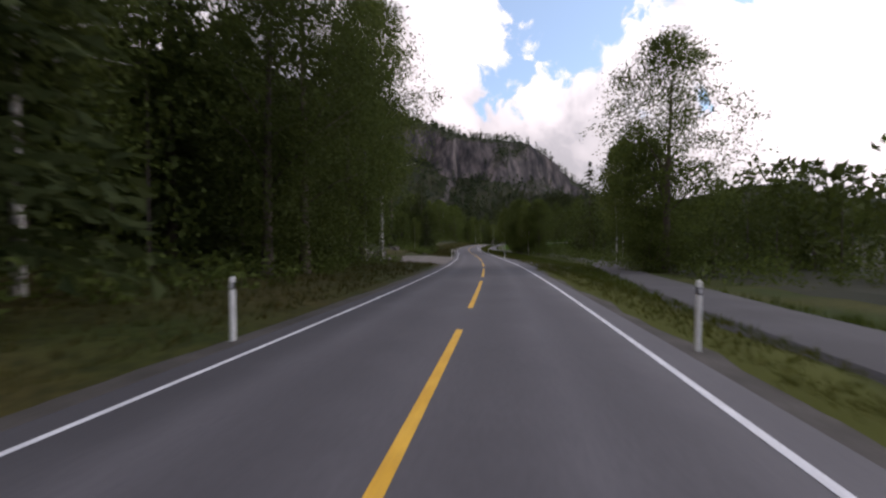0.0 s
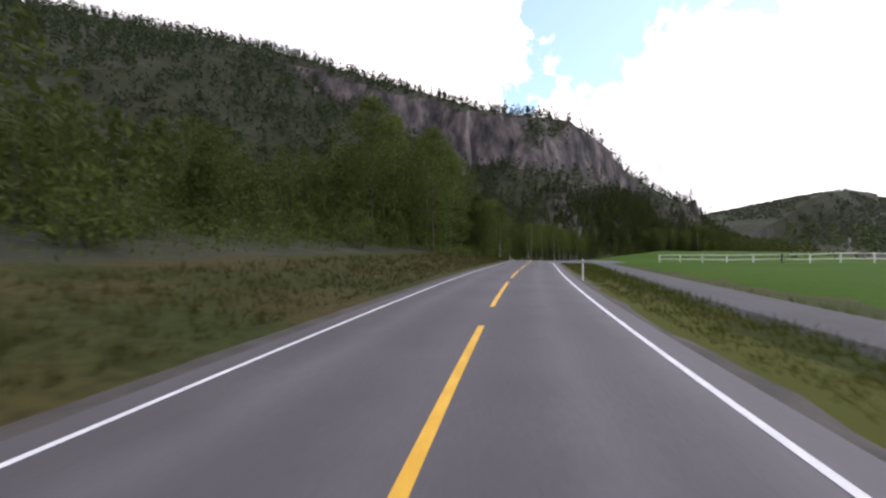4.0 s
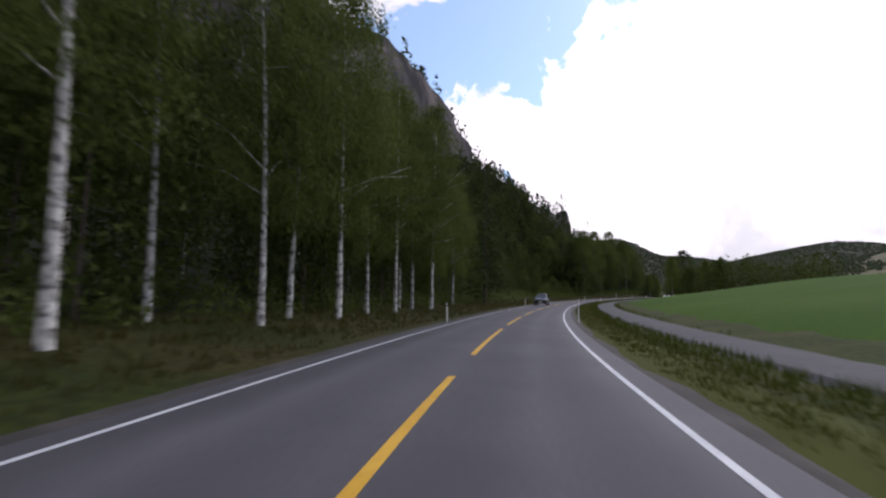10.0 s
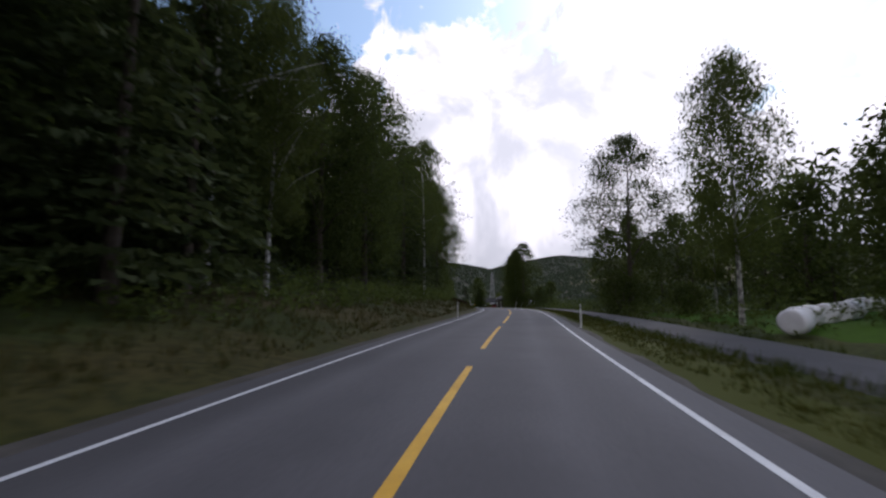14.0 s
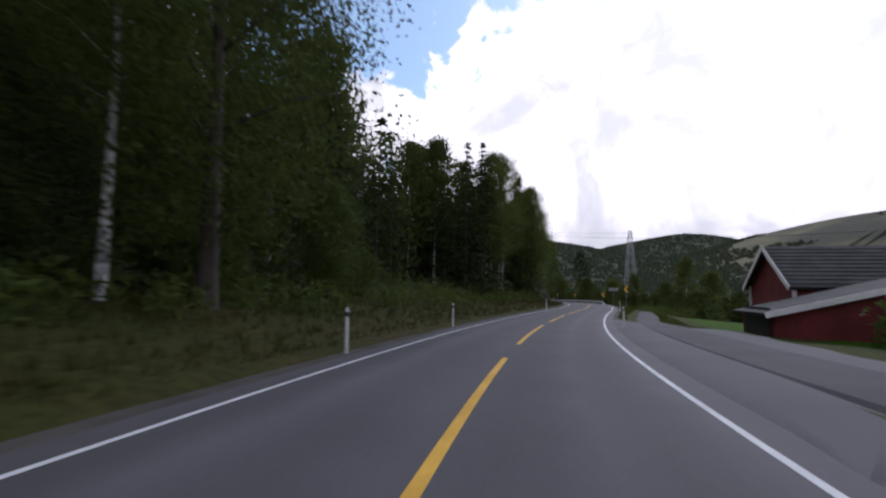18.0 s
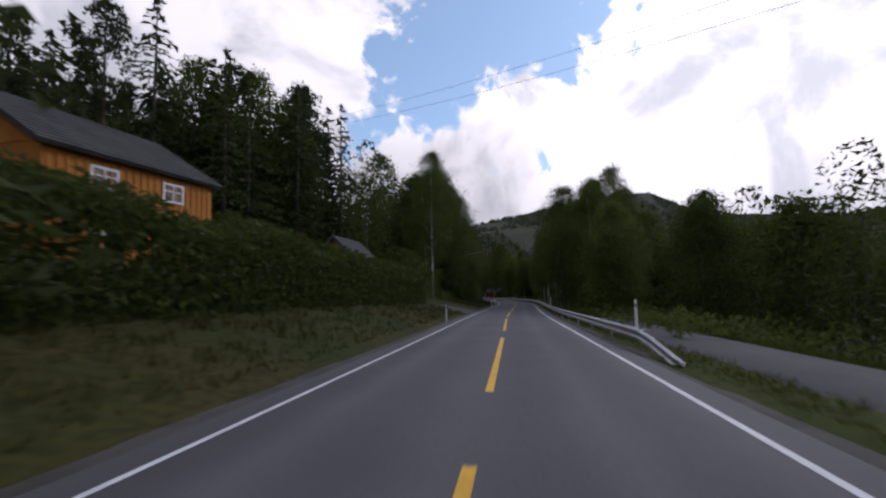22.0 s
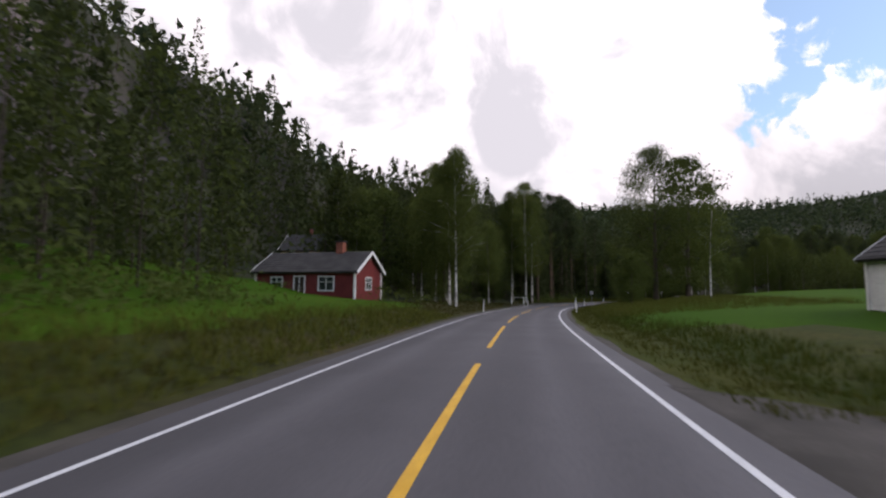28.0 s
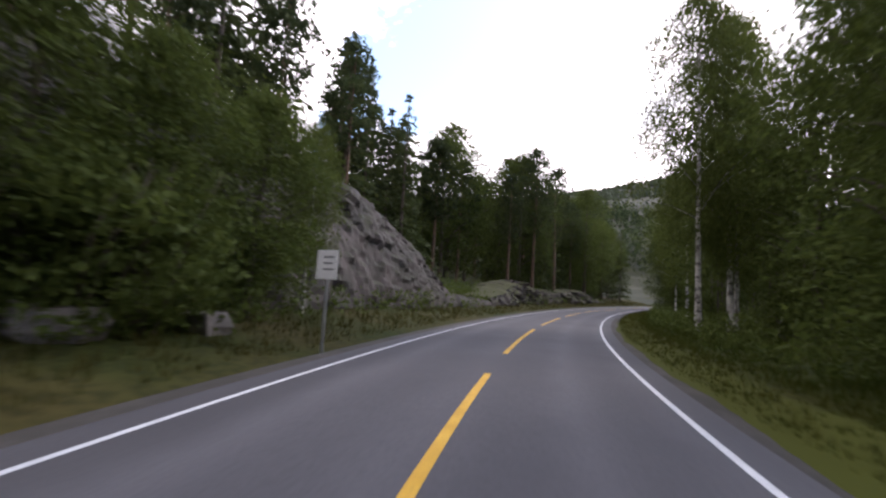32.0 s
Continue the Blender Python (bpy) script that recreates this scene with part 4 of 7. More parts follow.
def spruce(h, dense, near):
    tr, _ = trunk_mesh("trunk", h, 0.011 * h + 0.02, BARK, 0.004)
    C, D = [], []
    layers = int((36 if near else 26) * dense)
    for k in range(layers):
        t = (k + rng.uniform(0, 0.6)) / layers
        z = h * (0.06 + 0.92 * t)
        ln = 0.19 * h * (1 - t) ** 0.85 + 0.12
        for b in range(int((14 if near else 11) - 6 * t)):
            a = rng.uniform(0, 6.28)
            l2 = ln * rng.uniform(0.65, 1.1)
            for q in np.linspace(0.18, 1.0, max(3, int(l2 / (0.15 if near else 0.26)))):
                w = rng.normal(0, 0.10 * l2 + 0.03)
                C.append((math.cos(a) * l2 * q - math.sin(a) * w, math.sin(a) * l2 * q + math.cos(a) * w, z - 0.32 * l2 * q * q + 0.10 * l2 * q - rng.uniform(0, 0.12)))
                D.append((math.cos(a), math.sin(a), -0.45))
    v, f = leaf_quads(np.array(C), 0.18 if near else 0.29, 0.2, 1.2, np.array(D))
    return tr, mesh_of("crown", v, f, LEAF_SPRUCE)


def pine(h, dense, near):
    limbs = limb_list(16, 0.42, 0.95, 0.14 * h, (0.0, 0.5))
    tr, pts = trunk_mesh("trunk", h, 0.011 * h + 0.02, PINE_BARK, 0.012, limbs)
    n, per, size = (190, 30, 0.13) if near else (110, 22, 0.22)
    v, f = crown_clumps(h, 0.44, 1.0, 0.135 * h, oval, int(n * dense), per, size, 0.34)
    return tr, mesh_of("crown", v, f, LEAF_PINE)


def bush(h, dense, near):
    pieces = []
    for k in range(5):
        a = rng.uniform(0, 6.28)
        pieces.append(tube([(0.1 * math.cos(a), 0.1 * math.sin(a), -0.2), (0.25 * h * math.cos(a), 0.25 * h * math.sin(a), 0.5 * h), (0.34 * h * math.cos(a + 0.3), 0.34 * h * math.sin(a + 0.3), 0.86 * h)], [0.03, 0.02, 0.006], 5))
    v, f = join(*pieces)
    tr = mesh_of("stem", v, f, BARK, True)
    n, per, size = (150, 20, 0.092) if near else (60, 10, 0.16)
    v, f = crown_clumps(h, 0.03, 1.0, 0.50 * h, oval, int(n * dense), per, size, 0.24)
    return tr, mesh_of("crown", v, f, LEAF_BROAD)


KINDS = {}


def tree_kind(key, maker, sizes, label, category, group, stem="trunk"):
    KINDS[key] = []
    for h, dense in sizes:
        KINDS[key].append((h, (maker(h, dense, True), maker(h, dense, False)), label, category, group, stem))


tree_kind("birch", birch, ((15, 1.0), (18, 1.1), (13, 0.9), (16, 0.8)), "white-stemmed birch with drooping green leaves", "birch tree", "roadside birches")
tree_kind("broad", broadleaf, ((11, 1.0), (14, 1.15), (8, 0.8)), "leafy dark green deciduous tree", "deciduous tree", "roadside deciduous trees")
tree_kind("spruce", spruce, ((14, 0.9), (18, 1.0), (10, 0.8)), "dark green spruce with drooping boughs", "spruce tree", "roadside spruces")
tree_kind("pine", pine, ((16, 1.0), (13, 1.0)), "tall pine with a bare reddish stem", "pine tree", "roadside pines")
tree_kind("poplar", poplar, ((18, 1.0),), "tall slender poplar with upright boughs", "poplar tree", "roadside poplars")
tree_kind("bush", bush, ((2.2, 1.0), (3.4, 1.2)), "dense green roadside bush", "bush", "roadside bushes", "stem")
TREE_NAME = {"poplar": "poplar_tree", "birch": "birch_tree", "broad": "deciduous_tree", "spruce": "spruce_tree", "pine": "pine_tree", "bush": "bush"}


def plant(key, x, y, h=None, label=""):
    """A tree of that kind on the ground at x, y."""
    opts = KINDS[key]
    k = int(rng.integers(len(opts))) if h is None else min(range(len(opts)), key=lambda i: abs(opts[i][0] - h))
    hh, pair, lab, cat, grp, stem = opts[k]
    tr, cr = pair[0 if abs(station([x], [y])[1][0]) < 12.6 else 1]
    sc = (h / hh if h else 1.0) * float(rng.uniform(0.9, 1.1))
    z = float(land(x, y)[0]) - 0.05
    m = Matrix.Translation((float(x), float(y), z)) @ Matrix.Rotation(float(rng.uniform(0, 6.28)), 4, "Z") @ Matrix.Diagonal((sc * float(rng.uniform(0.9, 1.12)), sc * float(rng.uniform(0.9, 1.12)), sc, 1))
    base = new(TREE_NAME[key])
    tagged(base, label or lab, cat, grp)
    part(stem, tr, base)
    part("crown", cr, base)
    base.matrix_world = m
    return base


TAKEN = []
# stations and offsets kept free of trees: yards, houses, banks of rock
CLEAR = ((38, 66, -24, -3), (778, 818, -12, -6), (784, 806, -24, -6), (814, 828, -12, -3), (1008, 1026, -24, -5), (1030, 1042, -40, -28), (654, 686, 8, 32), (600, 644, 6, 26), (950, 966, 5, 12), (996, 1008, 12, 24), (980, 996, 24, 38),
         (962, 982, 16, 44), (702, 742, -15, -5), (878, 906, -12, -5), (1126, 1166, -15, -5), (914, 930, 10, 18), (1130, 1146, 26, 42), (1048, 1060, -10, -5), (742, 756, -12, -6))


def kept_clear(s, d):
    if 816 < s < 870 and 0.64 * (s - 810.5) < -d < 1.20 * (s - 810.5) and d < -8.4:
        return True         # open brushy slope under the pylon
    return (870 <= s < 960 and -74 < d < -40) or any(a <= s <= b and c <= d <= e for a, b, c, e in CLEAR)



def grove(s0, s1, d0, d1, count, mix, hs=None, gap=1.6):
    """Trees scattered between two stations and two offsets; mix: kinds with their shares."""
    keys, share = list(mix), np.array(list(mix.values()), float)
    share = share / share.sum()
    made = tries = 0
    count = int(count * 0.46 + 0.5)
    while made < count and tries < count * 8:
        tries += 1
        s, d = rng.uniform(s0, s1), rng.uniform(d0, d1)
        x, y, _, _ = along(s, d)
        x, y = float(x), float(y)
        if any((x - a) ** 2 + (y - b) ** 2 < gap * gap for a, b in TAKEN[-160:]):
            continue
        if abs(station([x], [y])[1][0]) < 5.5 or kept_clear(s, d):
            continue
        TAKEN.append((x, y))
        key = keys[int(rng.choice(len(keys), p=share))]
        plant(key, x, y, None if hs is None or key == "bush" else float(rng.uniform(*hs)))
        made += 1


# left of the road
grove(-18, 36, -20, -7.5, 84, {"birch": 3, "spruce": 2, "broad": 4, "bush": 3}, (12, 17))
grove(36, 68, -46, -25, 30, {"pine": 2, "spruce": 2, "birch": 4}, (8, 12))
grove(66, 94, -24, -8, 50, {"spruce": 2, "broad": 4, "birch": 1, "bush": 3}, (5, 8))
grove(92, 104, -18, -9, 16, {"spruce": 3, "broad": 2}, (8, 12))
grove(100, 205, -24, -14, 70, {"broad": 5, "bush": 6, "birch": 1}, (3.5, 6.5))
grove(226, 262, -12.5, -8.6, 44, {"broad": 4, "birch": 2, "bush": 4}, (8, 13))
grove(198, 262, -32, -11.5, 56, {"birch": 3, "broad": 4, "spruce": 1}, (14, 18))
grove(260, 302, -12.5, -8, 50, {"bush": 5, "broad": 2}, (3.5, 6), 1.2)
grove(262, 300, -24, -8, 22, {"birch": 4, "broad": 3, "bush": 2}, (11, 15))
grove(290, 335, -26, -9, 34, {"broad": 4, "bush": 4, "birch": 2}, (8, 12))
grove(325, 425, -22, -8, 66, {"birch": 6, "spruce": 1, "bush": 3}, (15, 18))
grove(330, 470, -46, -20, 40, {"birch": 2, "spruce": 3, "broad": 2}, (13, 17))
grove(422, 470, -26, -12, 40, {"broad": 3, "bush": 6}, (4, 7))
grove(468, 494, -18, -8.5, 44, {"broad": 4, "bush": 5, "birch": 1}, (3.5, 5.5))
grove(493, 565, -20, -8, 76, {"broad": 4, "birch": 2, "spruce": 4, "bush": 1}, (13, 18))
grove(548, 592, -20, -10, 40, {"spruce": 4, "broad": 3}, (17, 20))
grove(556, 602, -22, -9.5, 46, {"spruce": 5, "broad": 3, "birch": 1, "bush": 1}, (12, 17))
grove(602, 650, -22, -9.5, 56, {"spruce": 5, "broad": 4, "birch": 1, "bush": 2}, (10, 14.5))
grove(598, 660, -11.5, -8, 54, {"bush": 6, "broad": 3}, (3, 5.5), 1.2)
grove(636, 704, -18, -7.2, 70, {"birch": 4, "spruce": 3, "broad": 3}, (13, 17))
grove(700, 745, -32, -17, 22, {"pine": 2, "spruce": 3, "broad": 1}, (9, 13))
grove(750, 772, -22, -9.5, 44, {"birch": 4, "spruce": 1, "broad": 3}, (7, 10))
grove(776, 836, -52, -27, 60, {"spruce": 4, "pine": 2}, (11, 15))
grove(806, 832, -30, -19, 40, {"spruce": 4, "pine": 2, "broad": 1}, (15, 19))
grove(832, 852, -50, -33, 30, {"spruce": 4, "pine": 2}, (14, 18))
grove(822, 882, -16, -8.5, 56, {"broad": 3, "birch": 3, "spruce": 3, "bush": 1}, (15, 20))
grove(846, 880, -10.5, -7.6, 40, {"bush": 5, "broad": 3}, (4, 8), 1.2)
grove(822, 882, -30, -15, 30, {"broad": 2, "spruce": 4}, (15, 19))
grove(868, 922, -22, -10, 62, {"spruce": 4, "birch": 2, "pine": 1}, (17, 21))
grove(906, 962, -17, -8.2, 84, {"birch": 1, "broad": 4, "spruce": 4}, (13, 18), 1.4)
grove(1021, 1046, -26, -7.5, 24, {"birch": 4, "broad": 2, "bush": 2, "spruce": 1}, (11, 15))
grove(1060, 1091, -19, -8.6, 96, {"pine": 4, "birch": 3, "spruce": 4, "bush": 2}, (17, 21))
grove(1091, 1110, -19, -9, 44, {"pine": 2, "birch": 2, "spruce": 3, "broad": 4, "bush": 2}, (8, 11.5))
grove(1090, 1118, -20, -7.5, 70, {"broad": 5, "birch": 3, "spruce": 2, "bush": 3}, (8, 13))
grove(1108, 1125, -8.6, -6.2, 26, {"broad": 4, "birch": 2, "bush": 4}, (4, 7), 0.8)
grove(1112, 1160, -24, -12.5, 60, {"pine": 4, "spruce": 4}, (15, 19))
grove(1150, 1222, -22, -8, 110, {"spruce": 5, "pine": 3, "broad": 2, "bush": 1}, (14, 19))
# right of the road
grove(78, 104, 9.2, 12.5, 30, {"broad": 3, "birch": 4, "bush": 1}, (8, 11))
grove(515, 566, 9.5, 24, 30, {"broad": 4, "birch": 3, "bush": 3}, (9, 13))
grove(704, 724, 13, 24, 22, {"bush": 6}, (3, 4))
grove(748, 786, 10, 30, 34, {"broad": 4, "bush": 4}, (6, 9))
grove(800, 828, 8, 24, 40, {"birch": 2, "broad": 6, "bush": 2}, (7, 10))
grove(817, 834, 9.0, 15, 12, {"birch": 3, "broad": 3}, (13, 16))
grove(828, 880, 6.5, 13, 54, {"birch": 6, "broad": 3, "bush": 2}, (14, 19))
grove(880, 905, 7.0, 13, 24, {"birch": 4, "broad": 4, "bush": 2}, (7.5, 11))
grove(828, 905, 13, 30, 16, {"birch": 3, "broad": 4, "spruce": 1}, (13, 17))
grove(856, 880, 6.8, 12, 10, {"broad": 2, "birch": 5}, (13, 18))
grove(888, 903, 8.2, 12, 8, {"broad": 4, "birch": 2}, (9, 11.5))
grove(905, 966, 9.5, 22, 84, {"broad": 3, "pine": 4, "birch": 2}, (12, 16))
grove(1122, 1215, 6.4, 10.5, 60, {"broad": 4, "birch": 4, "bush": 3}, (10, 15))

# ---------- woods on the hills ----------


def far_woods():
    """Thousands of small ragged conifers over the slopes, in one mesh."""
    n = 66000
    x, y = rng.uniform(-960, 420, n), rng.uniform(-40, 1330, n)
    s, d = station(x, y)
    ok = (d < -46) & ~((s > 96) & (s < 190) & (d > -90)) & (s > -15)
    ok |= (d > 120) & (s > 500) & (rng.uniform(0, 1, n) < 0.35)
    ok |= (d > 100) & (s > 60) & (s < 500) & (rng.uniform(0, 1, n) < 0.25)
    ok &= ~((s > 824) & (s < 872) & (-d > 0.64 * (s - 810.5)) & (-d < 1.06 * (s - 810.5))) & ~((s >= 870) & (s < 960) & (d < -40) & (d > -74))
    x, y = x[ok], y[ok]
    z = land(x, y)
    gz = np.hypot(land(x + 2, y) - z, land(x, y + 2) - z) / 2
    ok = gz < rng.uniform(0.9, 3.3, len(x))
    x, y, z = x[ok], y[ok], on_sheet(x[ok], y[ok])
    m, k = len(x), 15
    h = rng.uniform(5.5, 11.5, (m, 1))
    t = rng.uniform(0, 1, (m, k)) ** 1.1
    a = rng.uniform(0, 2 * np.pi, (m, k))
    wide = np.where(rng.uniform(0, 1, (m, 1)) < 0.7, (1 - t) ** 0.8 * 0.23 + 0.015, oval(t) * 0.25)
    r = wide * h * rng.uniform(0.25, 1.0, (m, k)) ** 0.5
    c = np.stack([x[:, None] + np.cos(a) * r, y[:, None] + np.sin(a) * r, z[:, None] + h * (0.02 + 0.96 * t)], -1).reshape(-1, 3)
    v, f = leaf_quads(c, 1.2, 0.2, 1.1)
    tagged(new("hillside_woods", mesh_of("hillside_woods", v, f, LEAF_HILL)), "dense dark conifer woods on the slopes", "woods", kind="stuff")


far_woods()


def thicket(name, label, zones, leaf, shape, leaves=230, size=0.42, wide=0.2, low=0.05):
    """Trees in the depth of the woods, which nobody could count, in one mesh: a thin stem and a loose crown each."""
    P = []
    for s0, s1, d0, d1, n, h0, h1 in zones:
        s, d = rng.uniform(s0, s1, n), rng.uniform(d0, d1, n)
        keep = np.array([not kept_clear(a, c) for a, c in zip(s, d)])
        x, y, _, _ = along(s[keep], d[keep])
        P.append(np.stack([x, y, land(x, y), rng.uniform(h0, h1, keep.sum())], -1))
    P = np.concatenate(P)
    out = np.abs(station(P[:, 0], P[:, 1])[1])
    VV, FF, o = [], [], 0
    for pick, n, sz in ((out < 21, leaves * 3, size * 0.5), (out >= 21, int(leaves * 0.8), size * 1.05)):
        Q = P[pick]
        m = len(Q)
        t = rng.uniform(0, 1, (m, n)) ** 0.9
        a = rng.uniform(0, 2 * np.pi, (m, n))
        r = wide * Q[:, 3:4] * shape(t) * rng.uniform(0.2, 1.0, (m, n)) ** 0.5 * (1 + 0.3 * np.sin(3 * a + 8 * t + Q[:, :1]))
        c = np.stack([Q[:, :1] + np.cos(a) * r, Q[:, 1:2] + np.sin(a) * r, Q[:, 2:3] + Q[:, 3:4] * (low + (1 - low) * t)], -1).reshape(-1, 3)
        v, f = leaf_quads(c, sz, 0.3, 1.2)
        VV.append(v)
        FF.append(f + o)
        o += len(v)
    v, f = np.concatenate(VV), np.concatenate(FF)
    st, fs = [], []
    for k, (x, y, z, h) in enumerate(P):
        for q in range(3):
            st += [(x + 0.09 * math.cos(2.1 * q), y + 0.09 * math.sin(2.1 * q), z - 0.3)]
        st += [(x, y, z + h * 0.8)]
        o = 4 * k
        fs += [(o, o + 1, o + 3), (o + 1, o + 2, o + 3), (o + 2, o, o + 3)]
    stem = new("stems", mesh_of("stems", st, fs, BARK))
    ob = tagged(new(name, mesh_of(name, v, f, leaf)), label, "woods", kind="stuff")
    stem.parent = ob


thicket("deciduous_woods", "dense dark green deciduous woods behind the roadside", (
    (-18, 38, -40, -10, 150, 8, 14), (60, 100, -50, -16, 60, 8, 13), (90, 260, -120, -20, 780, 6, 11), (100, 250, -210, -90, 480, 8, 13), (200, 300, -60, -16, 150, 9, 14), (290, 430, -50, -14, 160, 9, 15), (322, 432, -20, -9.5, 110, 7, 13), (430, 500, -44, -15, 110, 4, 7), (462, 530, -46, -16, 110, 7, 12), (500, 560, -40, -12, 80, 8, 13),
    (96, 205, -70, -18, 30, 5, 9), (24, 72, 15.5, 28, 30, 5, 8), (70, 112, 17, 26, 22, 8, 12), (128, 280, 62, 92, 24, 8, 11), (960, 1000, -40, -18, 12, 9, 13), (636, 704, -40, -13, 70, 10, 14), (812, 884, -44, -12, 130, 9, 14), (905, 1000, -50, -13, 120, 9, 13), (1016, 1050, -44, -18, 24, 7, 11), (1095, 1116, -30, -12, 30, 7, 11),
    (15, 104, 20, 60, 120, 7, 11), (515, 572, 16, 50, 90, 8, 12), (745, 790, 20, 60, 90, 4, 7), (724, 790, 9, 24, 60, 3.0, 5.4), (706, 722, 14, 24, 26, 3.0, 4.4), (786, 830, 14, 60, 90, 8, 12), (830, 905, 16, 60, 60, 7, 10), (826, 905, 9, 26, 190, 2.2, 4.2), (1150, 1230, 10, 50, 130, 7, 11), (1130, 1160, 9, 16, 30, 8, 12), (985, 1090, 60, 110, 90, 8, 12), (930, 962, 13, 30, 40, 9, 13)), LEAF_BROAD, oval, 230, 0.34, 0.25, 0.0)
thicket("spruce_woods", "dense dark spruce woods on the slope", (
    (-18, 60, -60, -22, 60, 10, 15), (330, 430, -70, -22, 110, 9, 15), (430, 500, -60, -24, 110, 5, 9), (464, 540, -70, -22, 190, 8, 13), (500, 560, -60, -14, 170, 9, 15), (556, 700, -50, -14, 330, 9, 15), (700, 790, -60, -20, 110, 8, 12), (776, 880, -80, -28, 140, 9, 13), (876, 960, -70, -20, 90, 9, 13),
    (960, 1040, -60, -16, 180, 10, 15), (1036, 1112, -62, -16, 230, 14, 20), (1040, 1096, -26, -11, 110, 14, 20), (1110, 1230, -60, -18, 170, 8, 13)), LEAF_SPRUCE, conical, 230, 0.40, 0.20, 0.0)


def undergrowth():
    """Saplings, ferns and tall weeds along the edge of the woods."""
    zones = ((-18, 36, -13, -6.5, 500), (64, 95, -13, -7, 260), (95, 200, -22, -13, 700), (198, 300, -15, -8.5, 600), (300, 425, -13, -8, 620), (425, 480, -16, -9, 500), (474, 560, -12, -6.5, 700), (556, 650, -14, -8, 700),
             (640, 704, -11, -6.5, 500), (742, 776, -18, -9, 350), (816, 880, -14, -8, 500), (822, 872, -46, -15, 1100), (905, 1000, -14, -9, 700), (1014, 1042, -12, -8, 50), (1062, 1126, -12, -7, 600), (1120, 1200, -12, -6, 700),
             (20, 104, 9.5, 20, 500), (700, 780, 7, 16, 500), (790, 905, 5.6, 12, 900), (905, 945, 8, 14, 160), (1104, 1200, 5.6, 10, 560), (515, 600, 8.5, 16, 400))
    C = []
    for s0, s1, d0, d1, n in zones:
        s, d = rng.uniform(s0, s1, n), rng.uniform(d0, d1, n)
        x, y, _, _ = along(s, d)
        z = land(x, y)
        h = rng.uniform(0.4, 1.2, n) + 1.4 * np.clip((np.abs(d) - 8) / 6, 0, 1) * rng.uniform(0, 1, n)
        k = 26
        c = np.repeat(np.stack([x, y, z], -1), k, 0)
        hh = np.repeat(h, k)
        c[:, :2] += rng.normal(0, 1, (n * k, 2)) * (0.28 * hh)[:, None]
        c[:, 2] += hh * rng.uniform(0.05, 1.0, n * k)
        C.append(c)
    v, f = leaf_quads(np.concatenate(C), 0.10, 0.2, 1.4)
    tagged(new("undergrowth", mesh_of("undergrowth", v, f, LEAF_BROAD)), "saplings, ferns and weeds along the woods' edge", "undergrowth", kind="stuff")


undergrowth()


def heath():
    """Low brown heather over the bank."""
    n = 5200
    s, d = rng.uniform(556, 606, n), rng.uniform(-11.5, -4.9, n)
    x, y, z, _ = along(s, d)
    c = np.repeat(np.stack([x, y, land(x, y) + 0.05], -1), 12, 0)
    c += rng.normal(0, 1, c.shape) * (0.16, 0.16, 0.10)
    c[:, 2] += 0.12
    v, f = leaf_quads(c, 0.06, 0.1, 1.6)
    tagged(new("heather", mesh_of("heather", v, f, HEATH)), "low brown heather over the roadside bank", "heather", kind="stuff")


heath()


def tall_grass(name, sign, near, far, n, h0, h1, s0=-15, s1=END, material=GRASS_BLADE, label="tufts of dry and green grass on the verge"):
    S = rng.uniform(s0, s1, n)
    o = near + (far - near) * rng.uniform(0, 1, n) ** 1.3
    if sign > 0:
        mid = track_mid(S)
        ok = ((np.abs(o - mid) > 1.25) | (S > 716)) & ~((S > 200) & (S < 256)) & ~((S > 900) & (S < 988) & (o < 7.6)) & ~((S > 640) & (S < 669) & (o < 9)) & ~((S > 773) & (S < 807) & (np.abs(o - 6.0) < 1.15))
    else:
        ok = ~((S > 38) & (S < 64) & (o < 9.5)) & ~((S > 106) & (S < 128) & (o < 4.7)) & ~((S > 814) & (S < 828) & (o < 11)) & ~((S > 1040) & (S < 1064) & (o < 9))
    S, o = S[ok], o[ok]
    x, y, z, _ = along(S, sign * o)
    z = z + side_height(RIGHT if sign > 0 else LEFT, S, o) + 0.03
    blades = 6
    c = np.repeat(np.stack([x, y, z], -1), blades, 0)
    c[:, :2] += rng.normal(0, 0.09, (len(c), 2))
    m = len(c)
    h = rng.uniform(h0, h1, (m, 1)) * np.repeat(0.5 + 0.5 * np.clip((o - near) / 1.5, 0, 1), blades)[:, None]
    a = rng.uniform(0, 6.28, m)
    side = np.stack([np.cos(a), np.sin(a), 0 * a], -1) * 0.014
    bend = np.stack([rng.normal(0, 0.25, m), rng.normal(0, 0.25, m), np.ones(m)], -1) * h
    V = np.stack([c - side, c + side, c + bend], 1).reshape(-1, 3)
    F = (np.arange(m) * 3)[:, None] + np.arange(3)[None]
    tagged(new(name, mesh_of(name, V, F, material)), label, "grass", kind="stuff")


